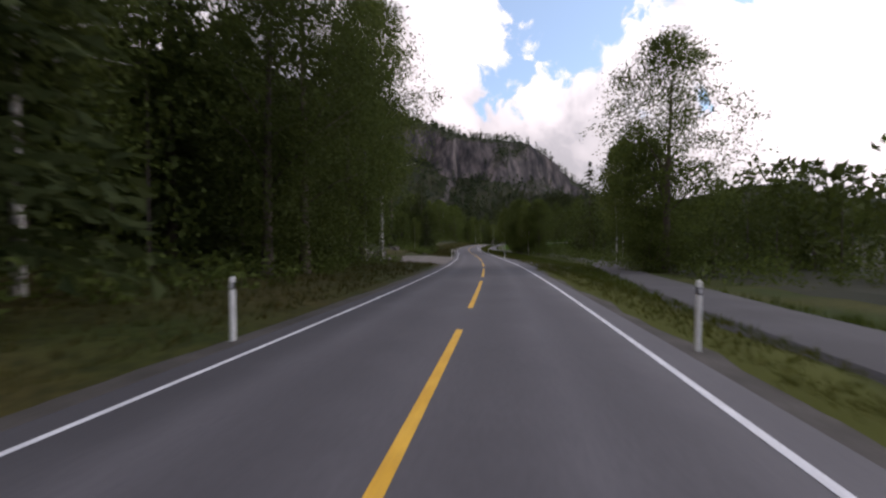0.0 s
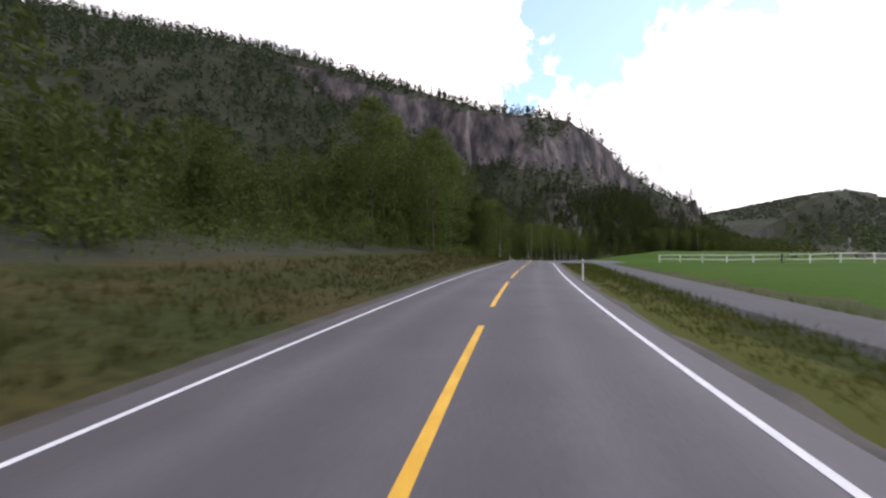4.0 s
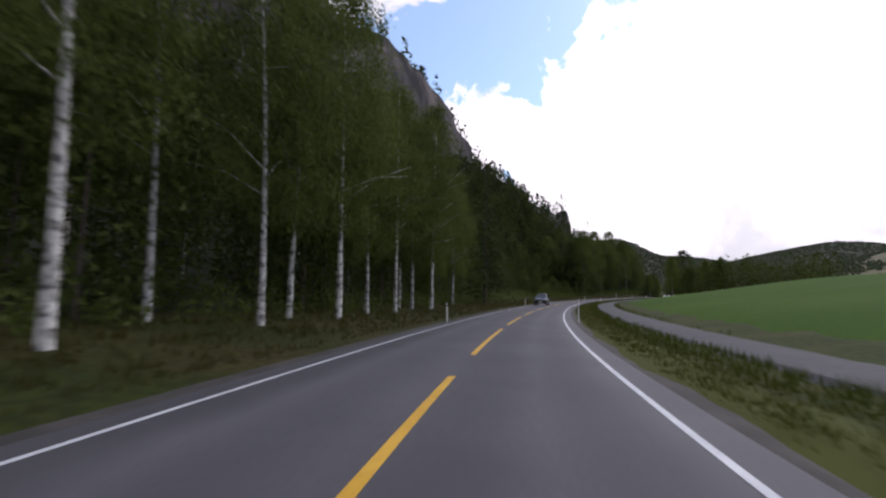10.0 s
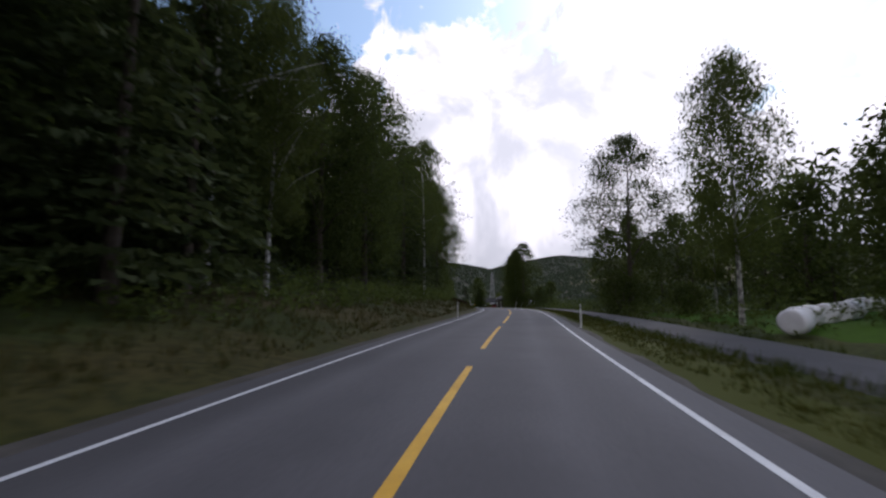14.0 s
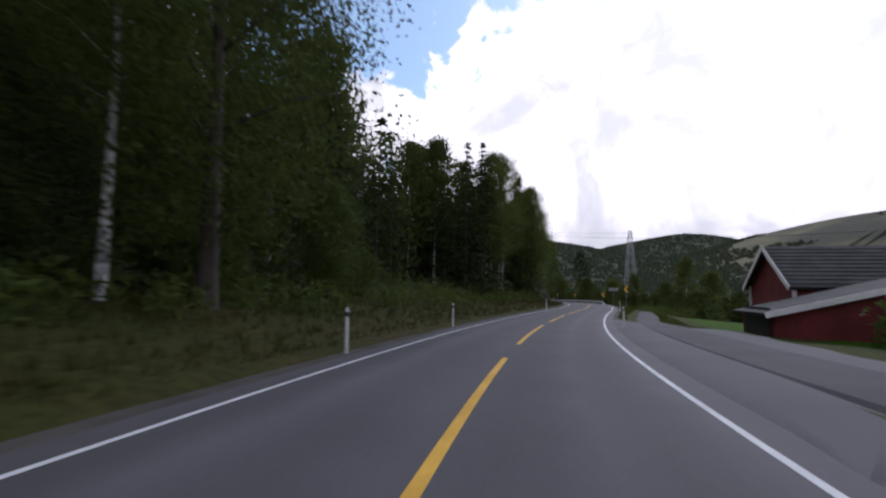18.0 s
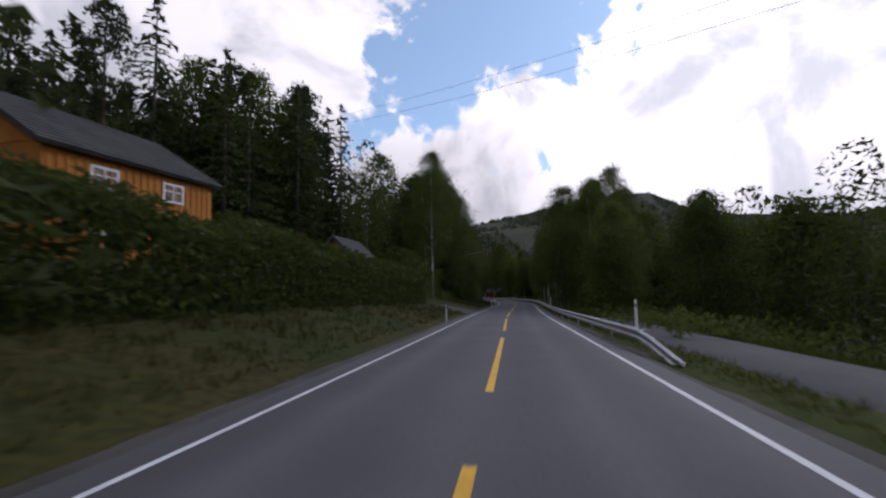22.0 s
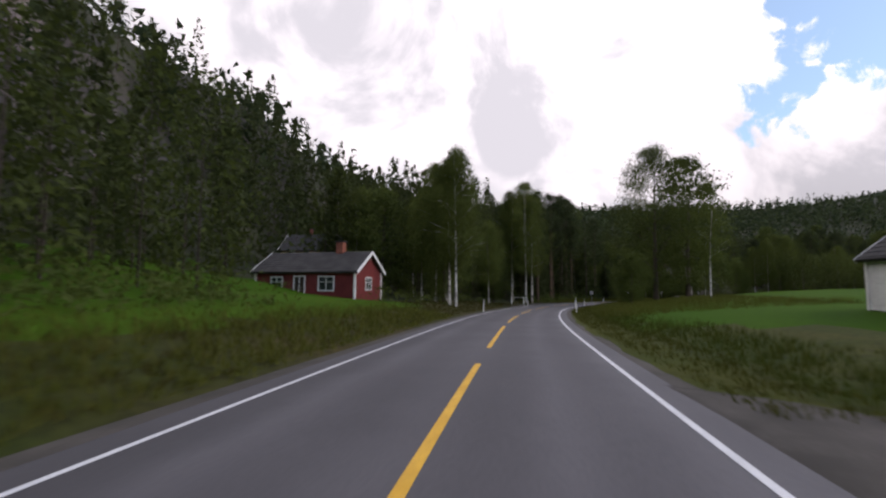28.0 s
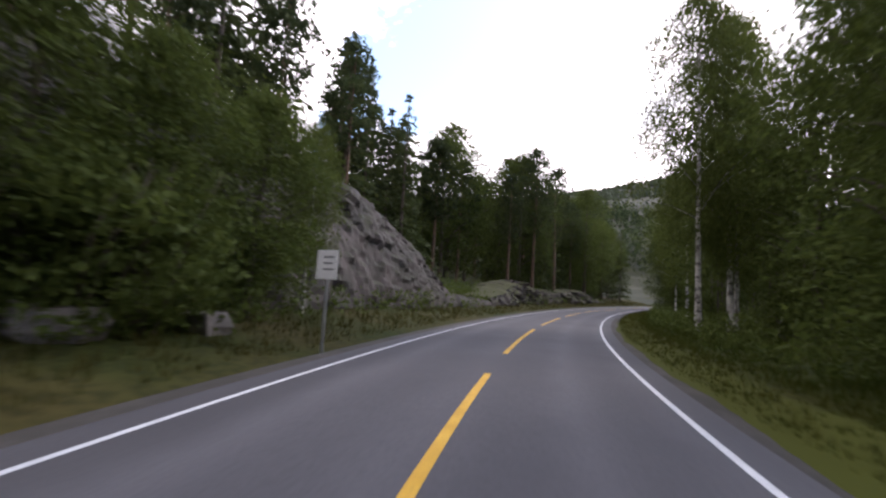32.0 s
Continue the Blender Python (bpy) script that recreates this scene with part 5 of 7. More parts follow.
tall_grass("grass_left", -1, 3.9, 10.0, 56000, 0.08, 0.34)
tall_grass("bend_grass", -1, 3.7, 10, 9000, 0.12, 0.42, 902, 1010, LONG_GRASS, "long green grass on the inside of the bend")
tall_grass("edge_grass", -1, 3.7, 8.5, 5000, 0.12, 0.40, 1066, 1112, LONG_GRASS, "long green grass at the forest edge")
tall_grass("mown_grass", 1, 3.7, 5.4, 42000, 0.06, 0.19, material=MOWN_BLADE, label="short yellow-green mown grass along the shoulder")
tall_grass("ditch_grass", 1, 5.0, 8.8, 52000, 0.10, 0.36, material=DITCH_BLADE, label="longer dark green grass in the ditch")
tall_grass("meadow_grass", 1, 5.2, 20, 11000, 0.30, 0.65, 1012, 1092, LONG_GRASS, "long green grass on the meadow rise")


def far_hill_woods():
    """Tree tops over the far hills across the valley."""
    n = 115000
    x, y = rng.uniform(-700, 2300, n), rng.uniform(100, 2700, n)
    near = np.hypot(x - 200, y - 700)
    s, d = station(x, y)
    ok = (np.abs(d) > 300) & ((d > 0) | (s > LAST - 5))
    x, y = x[ok], y[ok]
    z = on_sheet(x, y)
    patch = np.sin(0.011 * x) * np.sin(0.009 * y + 1) + 0.3 * np.sin(0.031 * x + 0.02 * y)
    keep = (z > -4) & (patch > np.where((x > 820) & (y < 1150), np.interp(z, [14, 50], [-2.0, 0.35]), -1.1))
    x, y, z = x[keep], y[keep], z[keep]
    m = len(x)
    h = rng.uniform(3, 6.5, m)
    a = np.linspace(0, 2 * np.pi, 5, endpoint=False)[None] + rng.uniform(0, 1, (m, 1))
    rr = h[:, None] * rng.uniform(0.5, 0.95, (m, 5))
    rim = np.stack([x[:, None] + np.cos(a) * rr, y[:, None] + np.sin(a) * rr, z[:, None] + 0 * a], -1)
    tip = np.stack([x, y, z + h], -1)[:, None]
    V = np.concatenate([rim, tip], 1).reshape(-1, 3)
    b0 = np.arange(m) * 6
    F = np.concatenate([np.stack([b0 + k, b0 + (k + 1) % 5, b0 + 5], -1) for k in range(5)])
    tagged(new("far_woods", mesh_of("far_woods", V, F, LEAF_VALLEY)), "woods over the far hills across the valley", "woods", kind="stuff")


far_hill_woods()

# ---------- rocks ----------


def facets(u, v, size, seed, depth, tilt):
    """Offsets of a broken rock face: flat facets round scattered seeds."""
    r = np.random.default_rng(seed)
    n = int((u.max() - u.min() + 4) * (v.max() - v.min() + 4) / size ** 2) + 4
    su, sv = r.uniform(u.min() - 2, u.max() + 2, n), r.uniform(v.min() - 2, v.max() + 2, n)
    o, a, c = r.normal(0, depth, n), r.normal(0, tilt, n), r.normal(0, tilt, n)
    out = np.empty(u.size)
    uu, vv = u.ravel(), v.ravel()
    for k in range(0, uu.size, 3000):
        b = slice(k, k + 3000)
        i = ((uu[b, None] - su) ** 2 + 1.6 * (vv[b, None] - sv) ** 2).argmin(1)
        out[b] = o[i] + a[i] * (uu[b] - su[i]) + c[i] * (vv[b] - sv[i])
    return out.reshape(u.shape)


def outcrop(s0, s1, heights, foot, lean, material, label, seed, rough=1.0, step=0.22, grain=1.0):
    """A rock face along the left of the road: heights by station, its foot's offset, how far it leans back for each metre up."""
    S = np.arange(s0, s1 + step, step)
    U = np.linspace(-0.06, 1.0, 36)
    H = np.interp(S, list(heights), list(heights.values()))
    G, W = np.meshgrid(S, U, indexing="ij")
    up = W * H[:, None]
    n1 = facets(G, up, 3.2 * grain, seed, 0.24 * rough, 0.12 * rough)
    n2 = facets(G, up, 1.0 * grain, seed + 1, 0.17 * rough, 0.24 * rough)
    n3 = facets(G, up, 0.34 * grain, seed + 2, 0.12 * rough, 0.36 * rough)
    f = np.interp(S, list(foot), list(foot.values()))[:, None]
    back = lean * up * (0.55 + 0.45 * W) + 3.0 * np.clip(W - 0.80, 0, 1) / 0.2
    off = -(f + back) + (n1 + n2 + n3) * np.clip(H[:, None] / 3, 0.15, 1)
    z = up - 1.3 * np.clip(W - 0.93, 0, 1) / 0.07 * 0.3 + (n2 - n1) * 0.25 * np.clip(H[:, None] / 4, 0, 1)
    x, y, zr, _ = along(G.ravel(), off.ravel())
    V = np.stack([x, y, zr + z.ravel()], -1)
    n, m = G.shape
    i = np.arange(n - 1)[:, None] * m + np.arange(m - 1)[None]
    F = np.stack([i, i + m, i + m + 1, i + 1], -1).reshape(-1, 4)
    return tagged(new("rock_outcrop", mesh_of("rock_outcrop", V, F, material)), label, "rock face", kind="structure")


outcrop(700, 758, {700: 0.3, 704: 3.5, 708: 5.4, 716: 5.6, 732: 5.8, 740: 4.8, 746: 3.4, 752: 1.8, 758: 0.3}, {700: 7.2, 710: 6.0, 740: 5.6, 758: 7.4}, 0.42, ROCK, "dark weathered rock cutting beside the road", 31, 0.55, 0.2, 0.8)
outcrop(868, 916, {868: 0.2, 874: 3.6, 882: 6.3, 891: 6.0, 900: 4.8, 907: 3.4, 912: 1.7, 916: 0.2}, {868: 7.0, 880: 5.4, 905: 4.8, 916: 6.0}, 0.55, MOSSY, "mossy broken rock cutting beside the road", 41, 0.55, 0.16, 0.55)
outcrop(1110, 1156, {1110: 0.3, 1115: 5.0, 1121: 8.4, 1128: 9.2, 1134: 8.4, 1138: 6.8, 1141: 4.2, 1144: 1.6, 1156: 0.6}, {1110: 9.0, 1120: 8.0, 1140: 6.2, 1156: 6.0}, 0.50, SLAB, "great smooth grey rock slab leaning over the verge", 51, 0.34)
outcrop(1152, 1204, {1152: 1.2, 1162: 3.0, 1176: 2.2, 1190: 2.8, 1204: 0.3}, {1152: 6.0, 1204: 6.0}, 0.5, ROCK, "low broken rock along the verge", 61)


def stone(seed, w, dp, h):
    """A quarried block with chipped corners."""
    r = np.random.default_rng(seed)
    bm = bmesh.new()
    box(bm, -w / 2, w / 2, -dp / 2, dp / 2, -h / 2, h / 2)
    bmesh.ops.subdivide_edges(bm, edges=bm.edges[:], cuts=1, use_grid_fill=True)
    for v in bm.verts:
        k = sum(abs(c) > 0.01 for c in v.co)
        v.co *= (1.12, 1.0, 0.96, 0.84)[k] if k else 1
        v.co += Vector(r.normal(0, 0.07, 3) * (w, dp, h))
    return bm_mesh("stone", bm, PALE_ROCK)


def stone_wall():
    """A rough retaining wall of dumped blocks round a culvert mouth."""
    base = new("stone_wall")
    tagged(base, "rough stacked wall of grey quarried boulders", "stone wall")
    shapes = [stone(90 + k, 1.15, 0.8, 0.58) for k in range(8)]
    r = np.random.default_rng(77)
    for row in range(6):
        n = 13
        for k in range(n):
            u = (k + 0.5 * (row % 2) + r.uniform(-0.15, 0.15)) / n
            if row > 1.6 + 4.4 * max(u, 0.0) ** 0.8:
                continue
            m = put(54.2 + 1.2 * u + 0.30 * row + r.normal(0, 0.1), -11.0 - 13.5 * u, 0, float(r.normal(0, 12)), float(r.uniform(0.9, 1.35)))
            m.translation.z = put(54, -3, 0, 0, 1, "road").translation.z - 0.55 + 0.55 * row
            part("stone", shapes[int(r.integers(8))], base, m=m @ Matrix.Rotation(float(r.normal(0, 0.18)), 4, "X") @ Matrix.Rotation(float(r.normal(0, 0.18)), 4, "Y"))


stone_wall()


def culvert():
    base = new("culvert")
    tagged(base, "pale grey concrete culvert slab beside the gravel", "culvert")
    part("slab", boxm("slab", PATH_ASPHALT, -1.3, 1.3, -0.5, 0.5, 0.0, 0.22, bevel=0.03), base)
    part("head_wall", boxm("head_wall", PATH_ASPHALT, -1.1, 1.1, 0.25, 0.45, 0.22, 0.5, bevel=0.03), base)
    base.matrix_world = put(49.5, -11.0, -0.05, 20)


culvert()
for s, d, sc, lab in ((66, -7.6, 0.55, "small pale boulder on the verge"), (62.5, -11.5, 0.8, "grey boulder beside the stone wall"), (711.5, -5.4, 0.85, "pale fallen boulder at the foot of the rock cutting"), (713.5, -5.2, 0.6, "pale fallen boulder at the foot of the rock cutting"), (1119, -6.2, 1.1, "broken grey boulder under the rock slab"), (1121, -6.6, 0.9, "broken grey boulder under the rock slab"), (1123.5, -6.0, 0.7, "broken grey boulder under the rock slab")):
    ob = tagged(new("boulder", stone(int(s * 7) % 1000, 1.3, 1.0, 0.8)), lab, "boulder", "boulders on the verge")
    ob.matrix_world = put(s, d, 0.2 * sc, s * 37 % 360, sc)

# ---------- posts, rails and signs ----------


def delineator():
    base = new("delineator_post")
    tagged(base, "white plastic roadside post with a black band", "road post", "roadside delineator posts")
    v, f = tube([(0, 0, -0.15), (0, 0, 0.0), (0, 0, 0.80)], [0.040, 0.040, 0.037], 10)
    part("shaft", mesh_of("shaft", v, f, POST_WHITE), base)
    v, f = tube([(0, 0, 0.80), (0, 0, 0.91)], [0.039, 0.038], 10)
    part("band", mesh_of("band", v, f, BLACK), base, "black band near the top")
    v, f = tube([(0, 0, 0.91), (0, 0, 0.97), (0, 0.02, 1.0)], [0.037, 0.036, 0.018], 10)
    part("cap", mesh_of("cap", v, f, POST_WHITE), base)
    part("reflector", boxm("reflector", REFLECTOR, -0.018, 0.018, -0.044, -0.03, 0.82, 0.90, bevel=0.004), base, "pale reflector")
    return base


POST = delineator()
LEFT_POSTS = (58.5, 91.8, 132, 227.4, 264.2, 301.8, 386.5, 426, 484, 530, 573.5, 605, 646.6, 656, 684.6, 730, 763, 802.4, 842, 867, 885, 902, 970, 1020, 1043.3, 1068.8, 1083, 1107)
RIGHT_POSTS = (6.85, 60.3, 94.4, 131.7, 170, 265.2, 305.3, 347, 389.3, 430, 469.4, 520, 659.2, 686.8, 1034.3, 1045, 1117.6)
tilt = np.random.default_rng(5)


def lean(m, most=0.9):
    return m @ Matrix.Rotation(radians(float(tilt.normal(0, most))), 4, "X") @ Matrix.Rotation(radians(float(tilt.normal(0, most))), 4, "Y")


POST.matrix_world = put(6.65, -3.5, 0.0, 0, 1, "road")
for s in LEFT_POSTS:
    copy_thing(POST, lean(put(s, -3.5, -0.02, 180, 1, "road")))
for s in RIGHT_POSTS:
    copy_thing(POST, lean(put(s, 3.5, -0.02, 0, 1, "road")))
for s, d in ((574, 4.0), (1020.9, 4.0), (790, 4.0), (825, 4.0), (857, 4.0), (888, 4.0)):
    copy_thing(POST, lean(put(s, d, 0.25 if 780 < s < 900 else -0.05, 0, 1, "road")))


def guard_rail(s0, s1, label):
    """A W-shaped steel beam on posts, its ends ramped into the ground."""
    base = new("guard_rail")
    tagged(base, label, "guard rail", "steel guard rails")
    d0 = 3.62
    prof = ((0.0, 0.31), (-0.045, 0.27), (-0.045, 0.22), (0.03, 0.17), (0.03, 0.14), (-0.045, 0.09), (-0.045, 0.04), (0.0, 0.0))
    S = np.arange(s0, s1 + 0.1, 1.0)
    drop = np.clip(1 - np.minimum(S - s0, s1 - S) / 2.6, 0, 1) * 0.50
    flare = np.clip(1 - np.minimum(S - s0, s1 - S) / 2.6, 0, 1) * 0.12
    rows = []
    for thick in (0.0, 0.02):
        for o, h in prof:
            x, y, z, _ = along(S, d0 + o + thick + flare)
            rows.append(np.stack([x, y, z + 0.21 + h - drop], -1))
    V = np.stack(rows, 1)
    n, m = V.shape[:2]
    ring = np.r_[np.arange(8), np.arange(15, 7, -1)]
    V = V[:, ring]
    i = np.arange(n - 1)[:, None] * m
    k = np.arange(m)[None]
    F = np.stack([i + k, i + (k + 1) % m, i + m + (k + 1) % m, i + m + k], -1).reshape(-1, 4).tolist()
    F += [tuple(range(m)), tuple((n - 1) * m + q for q in range(m - 1, -1, -1))]
    part("beam", mesh_of("beam", V.reshape(-1, 3), F, STEEL), base, "ribbed galvanised steel beam")
    post = boxm("post", STEEL, 0.0, 0.10, -0.05, 0.05, -0.8, 0.50, bevel=0.006)
    block = boxm("spacer", STEEL, -0.07, 0.0, -0.05, 0.05, 0.24, 0.48, bevel=0.006)
    for s in np.arange(s0 + 3, s1 - 2.6, 4.0):
        part("post", post, base, m=put(float(s), d0 + 0.12, 0, 0, 1, "road"))
        part("spacer", block, base, m=put(float(s), d0 + 0.12, 0, 0, 1, "road"))


guard_rail(719, 772, "galvanised steel guard rail round the bend")
guard_rail(785.5, 914, "long galvanised steel guard rail beside the drop")


def sign(kind, m, label, w, h, top, plate, group=""):
    """A sign on a steel post: board with a folded rim, brackets, and its mark."""
    base = new(kind)
    tagged(base, label, "road sign", group)
    v, f = tube([(0, 0, -0.3), (0, 0, top - 0.05)], [0.03, 0.03], 10)
    part("post", mesh_of("post", v, f, STEEL), base)
    bm = box(bmesh.new(), -w / 2, w / 2, -0.055, -0.035, top - h, top, 0.006)
    board = part("board", bm_mesh("board", bm, plate), base)
    for k in (0.25, 0.75):
        part("bracket", boxm("bracket", STEEL, -0.09, 0.09, -0.035, 0.035, top - h * k - 0.02, top - h * k + 0.02, bevel=0.004), base)
    base.matrix_world = m
    return base, board


def chevron(s, d, top, size, turn, dz=0.0):
    base, board = sign("chevron_sign", put(s, d, dz, turn, 1, "road"), "black sign with a yellow bend chevron", size, size, top, BLACK, "chevron signs round the bend")
    bm = bmesh.new()
    c = top - size / 2
    pts = [(-0.40, 0.0), (0.02, 0.46), (0.42, 0.46), (0.0, 0.0), (0.42, -0.46), (0.02, -0.46)]
    vs = [[bm.verts.new((x * size, y, c + z * size)) for x, z in pts] for y in (-0.064, -0.056)]
    for r in vs:
        bm.faces.new((r[0], r[1], r[2], r[3]))
        bm.faces.new((r[0], r[3], r[4], r[5]))
    for k in range(6):
        bm.faces.new((vs[0][k], vs[0][(k + 1) % 6], vs[1][(k + 1) % 6], vs[1][k]))
    part("chevron", bm_mesh("chevron", bm, SIGN_YELLOW), board, "yellow arrow-shaped chevron")


chevron(708.6, 5.2, 2.9, 0.9, 2)
chevron(727.8, 5.2, 2.1, 0.85, 8)
chevron(746.8, 5.1, 2.05, 0.75, 20)
chevron(761, 6.0, 2.3, 0.75, 40)
base, board = sign("direction_sign", put(716.9, 4.6, 0.0, 3, 1, "road"), "wide grey road sign on one post", 1.45, 0.5, 2.75, GREY_PLATE)
part("line", boxm("line", BLACK, -0.71, 0.71, -0.060, -0.055, 2.46, 2.475), board)
for x0, x1, z in ((-0.55, 0.50, 2.60), (-0.62, 0.60, 2.36)):
    part("bar", boxm("bar", SIGN_BAR, x0, x1, -0.061, -0.055, z - 0.05, z + 0.05), board, "dark bar of writing")
for s, turn in ((1077.5, -10), (1094.8, -14), (1109.3, -18), (1124.1, -20)):
    base, board = sign("square_sign", put(s, -3.6, 0.0, turn, 1, "road"), "small grey square sign on a steel post", 0.62, 0.62, 2.15, SIGN_PALE, "grey signs along the bend")
    for k in range(3):
        part("bar", boxm("bar", SIGN_BAR, -0.10, 0.22 - 0.04 * (k % 2), -0.060, -0.055, 1.72 + 0.13 * k, 1.76 + 0.13 * k), board, "dark bar of writing")
base, board = sign("small_sign", put(480, 5.0, 0.0, 0, 1, "road"), "small grey sign on a steel post", 0.32, 0.32, 1.6, GREY_PLATE)
part("mark", boxm("mark", SIGN_BAR, -0.04, 0.04, -0.061, -0.055, 1.36, 1.52), board)

# ---------- houses ----------


def clad(w, dp, h, rise, skirt=0.3, step=0.22):
    """Walls with overlapping boards and two gables; ridge along x."""
    vs, fs = [], []
    n = max(2, int(h / step))
    for (ax, ay), (bx, by), (nx, ny) in (((-w / 2, -dp / 2), (w / 2, -dp / 2), (0, -1)), ((w / 2, -dp / 2), (w / 2, dp / 2), (1, 0)), ((w / 2, dp / 2), (-w / 2, dp / 2), (0, 1)), ((-w / 2, dp / 2), (-w / 2, -dp / 2), (-1, 0))):
        for k in range(n):
            z0, z1 = -skirt * (k == 0) + h * k / n, h * (k + 1) / n
            o = len(vs)
            vs += [(ax + nx * 0.03, ay + ny * 0.03, z0), (bx + nx * 0.03, by + ny * 0.03, z0), (bx, by, z1), (ax, ay, z1), (ax, ay, z0), (bx, by, z0)]
            fs += [(o, o + 1, o + 2, o + 3), (o + 4, o + 5, o + 1, o)]
    for x, s in ((-w / 2, -1), (w / 2, 1)):
        g = max(2, int(rise / step))
        for k in range(g):
            f0, f1 = k / g, (k + 1) / g
            o = len(vs)
            y0, y1 = dp / 2 * (1 - f0), dp / 2 * (1 - f1)
            vs += [(x + s * 0.03, -y0, h + rise * f0), (x + s * 0.03, y0, h + rise * f0), (x, y1, h + rise * f1), (x, -y1, h + rise * f1), (x, -y0, h + rise * f0), (x, y0, h + rise * f0)]
            row = [(o, o + 1, o + 2, o + 3), (o + 4, o + 5, o + 1, o)]
            fs += row if s > 0 else [r[::-1] for r in row]
    seen = {}
    ids = [seen.setdefault(tuple(round(c, 4) for c in v), len(seen)) for v in vs]
    return list(seen), [r for r in (tuple(dict.fromkeys(ids[q] for q in f)) for f in fs) if len(r) > 2]


def slope(w, dp, h, rise, side, eave=0.35, over=0.35, thick=0.16, tiles=0):
    """One roof plane, with raised courses where the tiles show."""
    bm = bmesh.new()
    run = dp / 2 + eave
    ang = math.atan2(rise, dp / 2)
    ln = run / math.cos(ang)
    edge = [(0, -thick), (0, 0)]
    for k in range(int(ln / 0.36) if tiles else 0):
        edge += [(0.36 * k + 0.02, 0.0), (0.36 * k + 0.34, 0.03), (0.36 * k + 0.345, 0.0)]
    edge += [(ln, 0), (ln, -thick)]
    ends = [[bm.verts.new((x, y, z)) for y, z in edge] for x in (-w / 2 - over, w / 2 + over)]
    n = len(edge)
    for k in range(n):
        bm.faces.new((ends[0][k], ends[0][(k + 1) % n], ends[1][(k + 1) % n], ends[1][k]))
    bm.faces.new(ends[0])
    bm.faces.new(ends[1][::-1])
    bm.transform(Matrix.Translation((0, 0, h + rise + thick)) @ Matrix.Rotation(-ang, 4, "X") if side > 0 else Matrix.Translation((0, 0, h + rise + thick)) @ Matrix.Rotation(math.pi, 4, "Z") @ Matrix.Rotation(-ang, 4, "X"))
    return bm


def opening(kind, base, face, u, z0, w, h, W, D, frame_m, pane_m, bars=1):
    """A window or door in a wall: face n, s, e or w of the local plan."""
    turn = {"s": 0, "e": 90, "n": 180, "w": 270}[face]
    off = D / 2 if face in "sn" else W / 2
    m = Matrix.Rotation(radians(turn), 4, "Z") @ Matrix.Translation((u, -off, 0))
    bm = bmesh.new()
    t = 0.09
    for a in ((-w / 2 - t, w / 2 + t, z0 + h, z0 + h + t), (-w / 2 - t, w / 2 + t, z0 - t, z0), (-w / 2 - t, -w / 2, z0, z0 + h), (w / 2, w / 2 + t, z0, z0 + h)):
        box(bm, a[0], a[1], -0.07, 0.02, a[2], a[3], 0.008)
    ob = part(kind, bm_mesh(kind, bm, frame_m), base, m=m)
    part("pane" if kind == "window" else "leaf", boxm("pane", pane_m, -w / 2, w / 2, -0.035, 0.01, z0, z0 + h), ob)
    bm = bmesh.new()
    for k in range(1, bars + 1):
        x = -w / 2 + w * k / (bars + 1)
        box(bm, x - 0.025, x + 0.025, -0.055, -0.036, z0, z0 + h)
    if kind == "window":
        box(bm, -w / 2, w / 2, -0.055, -0.036, z0 + h * 0.62 - 0.02, z0 + h * 0.62 + 0.02)
    if bars or kind == "window":
        part("glazing_bar" if kind == "window" else "plank_joint", bm_mesh("bars", bm, frame_m), ob)
    return ob


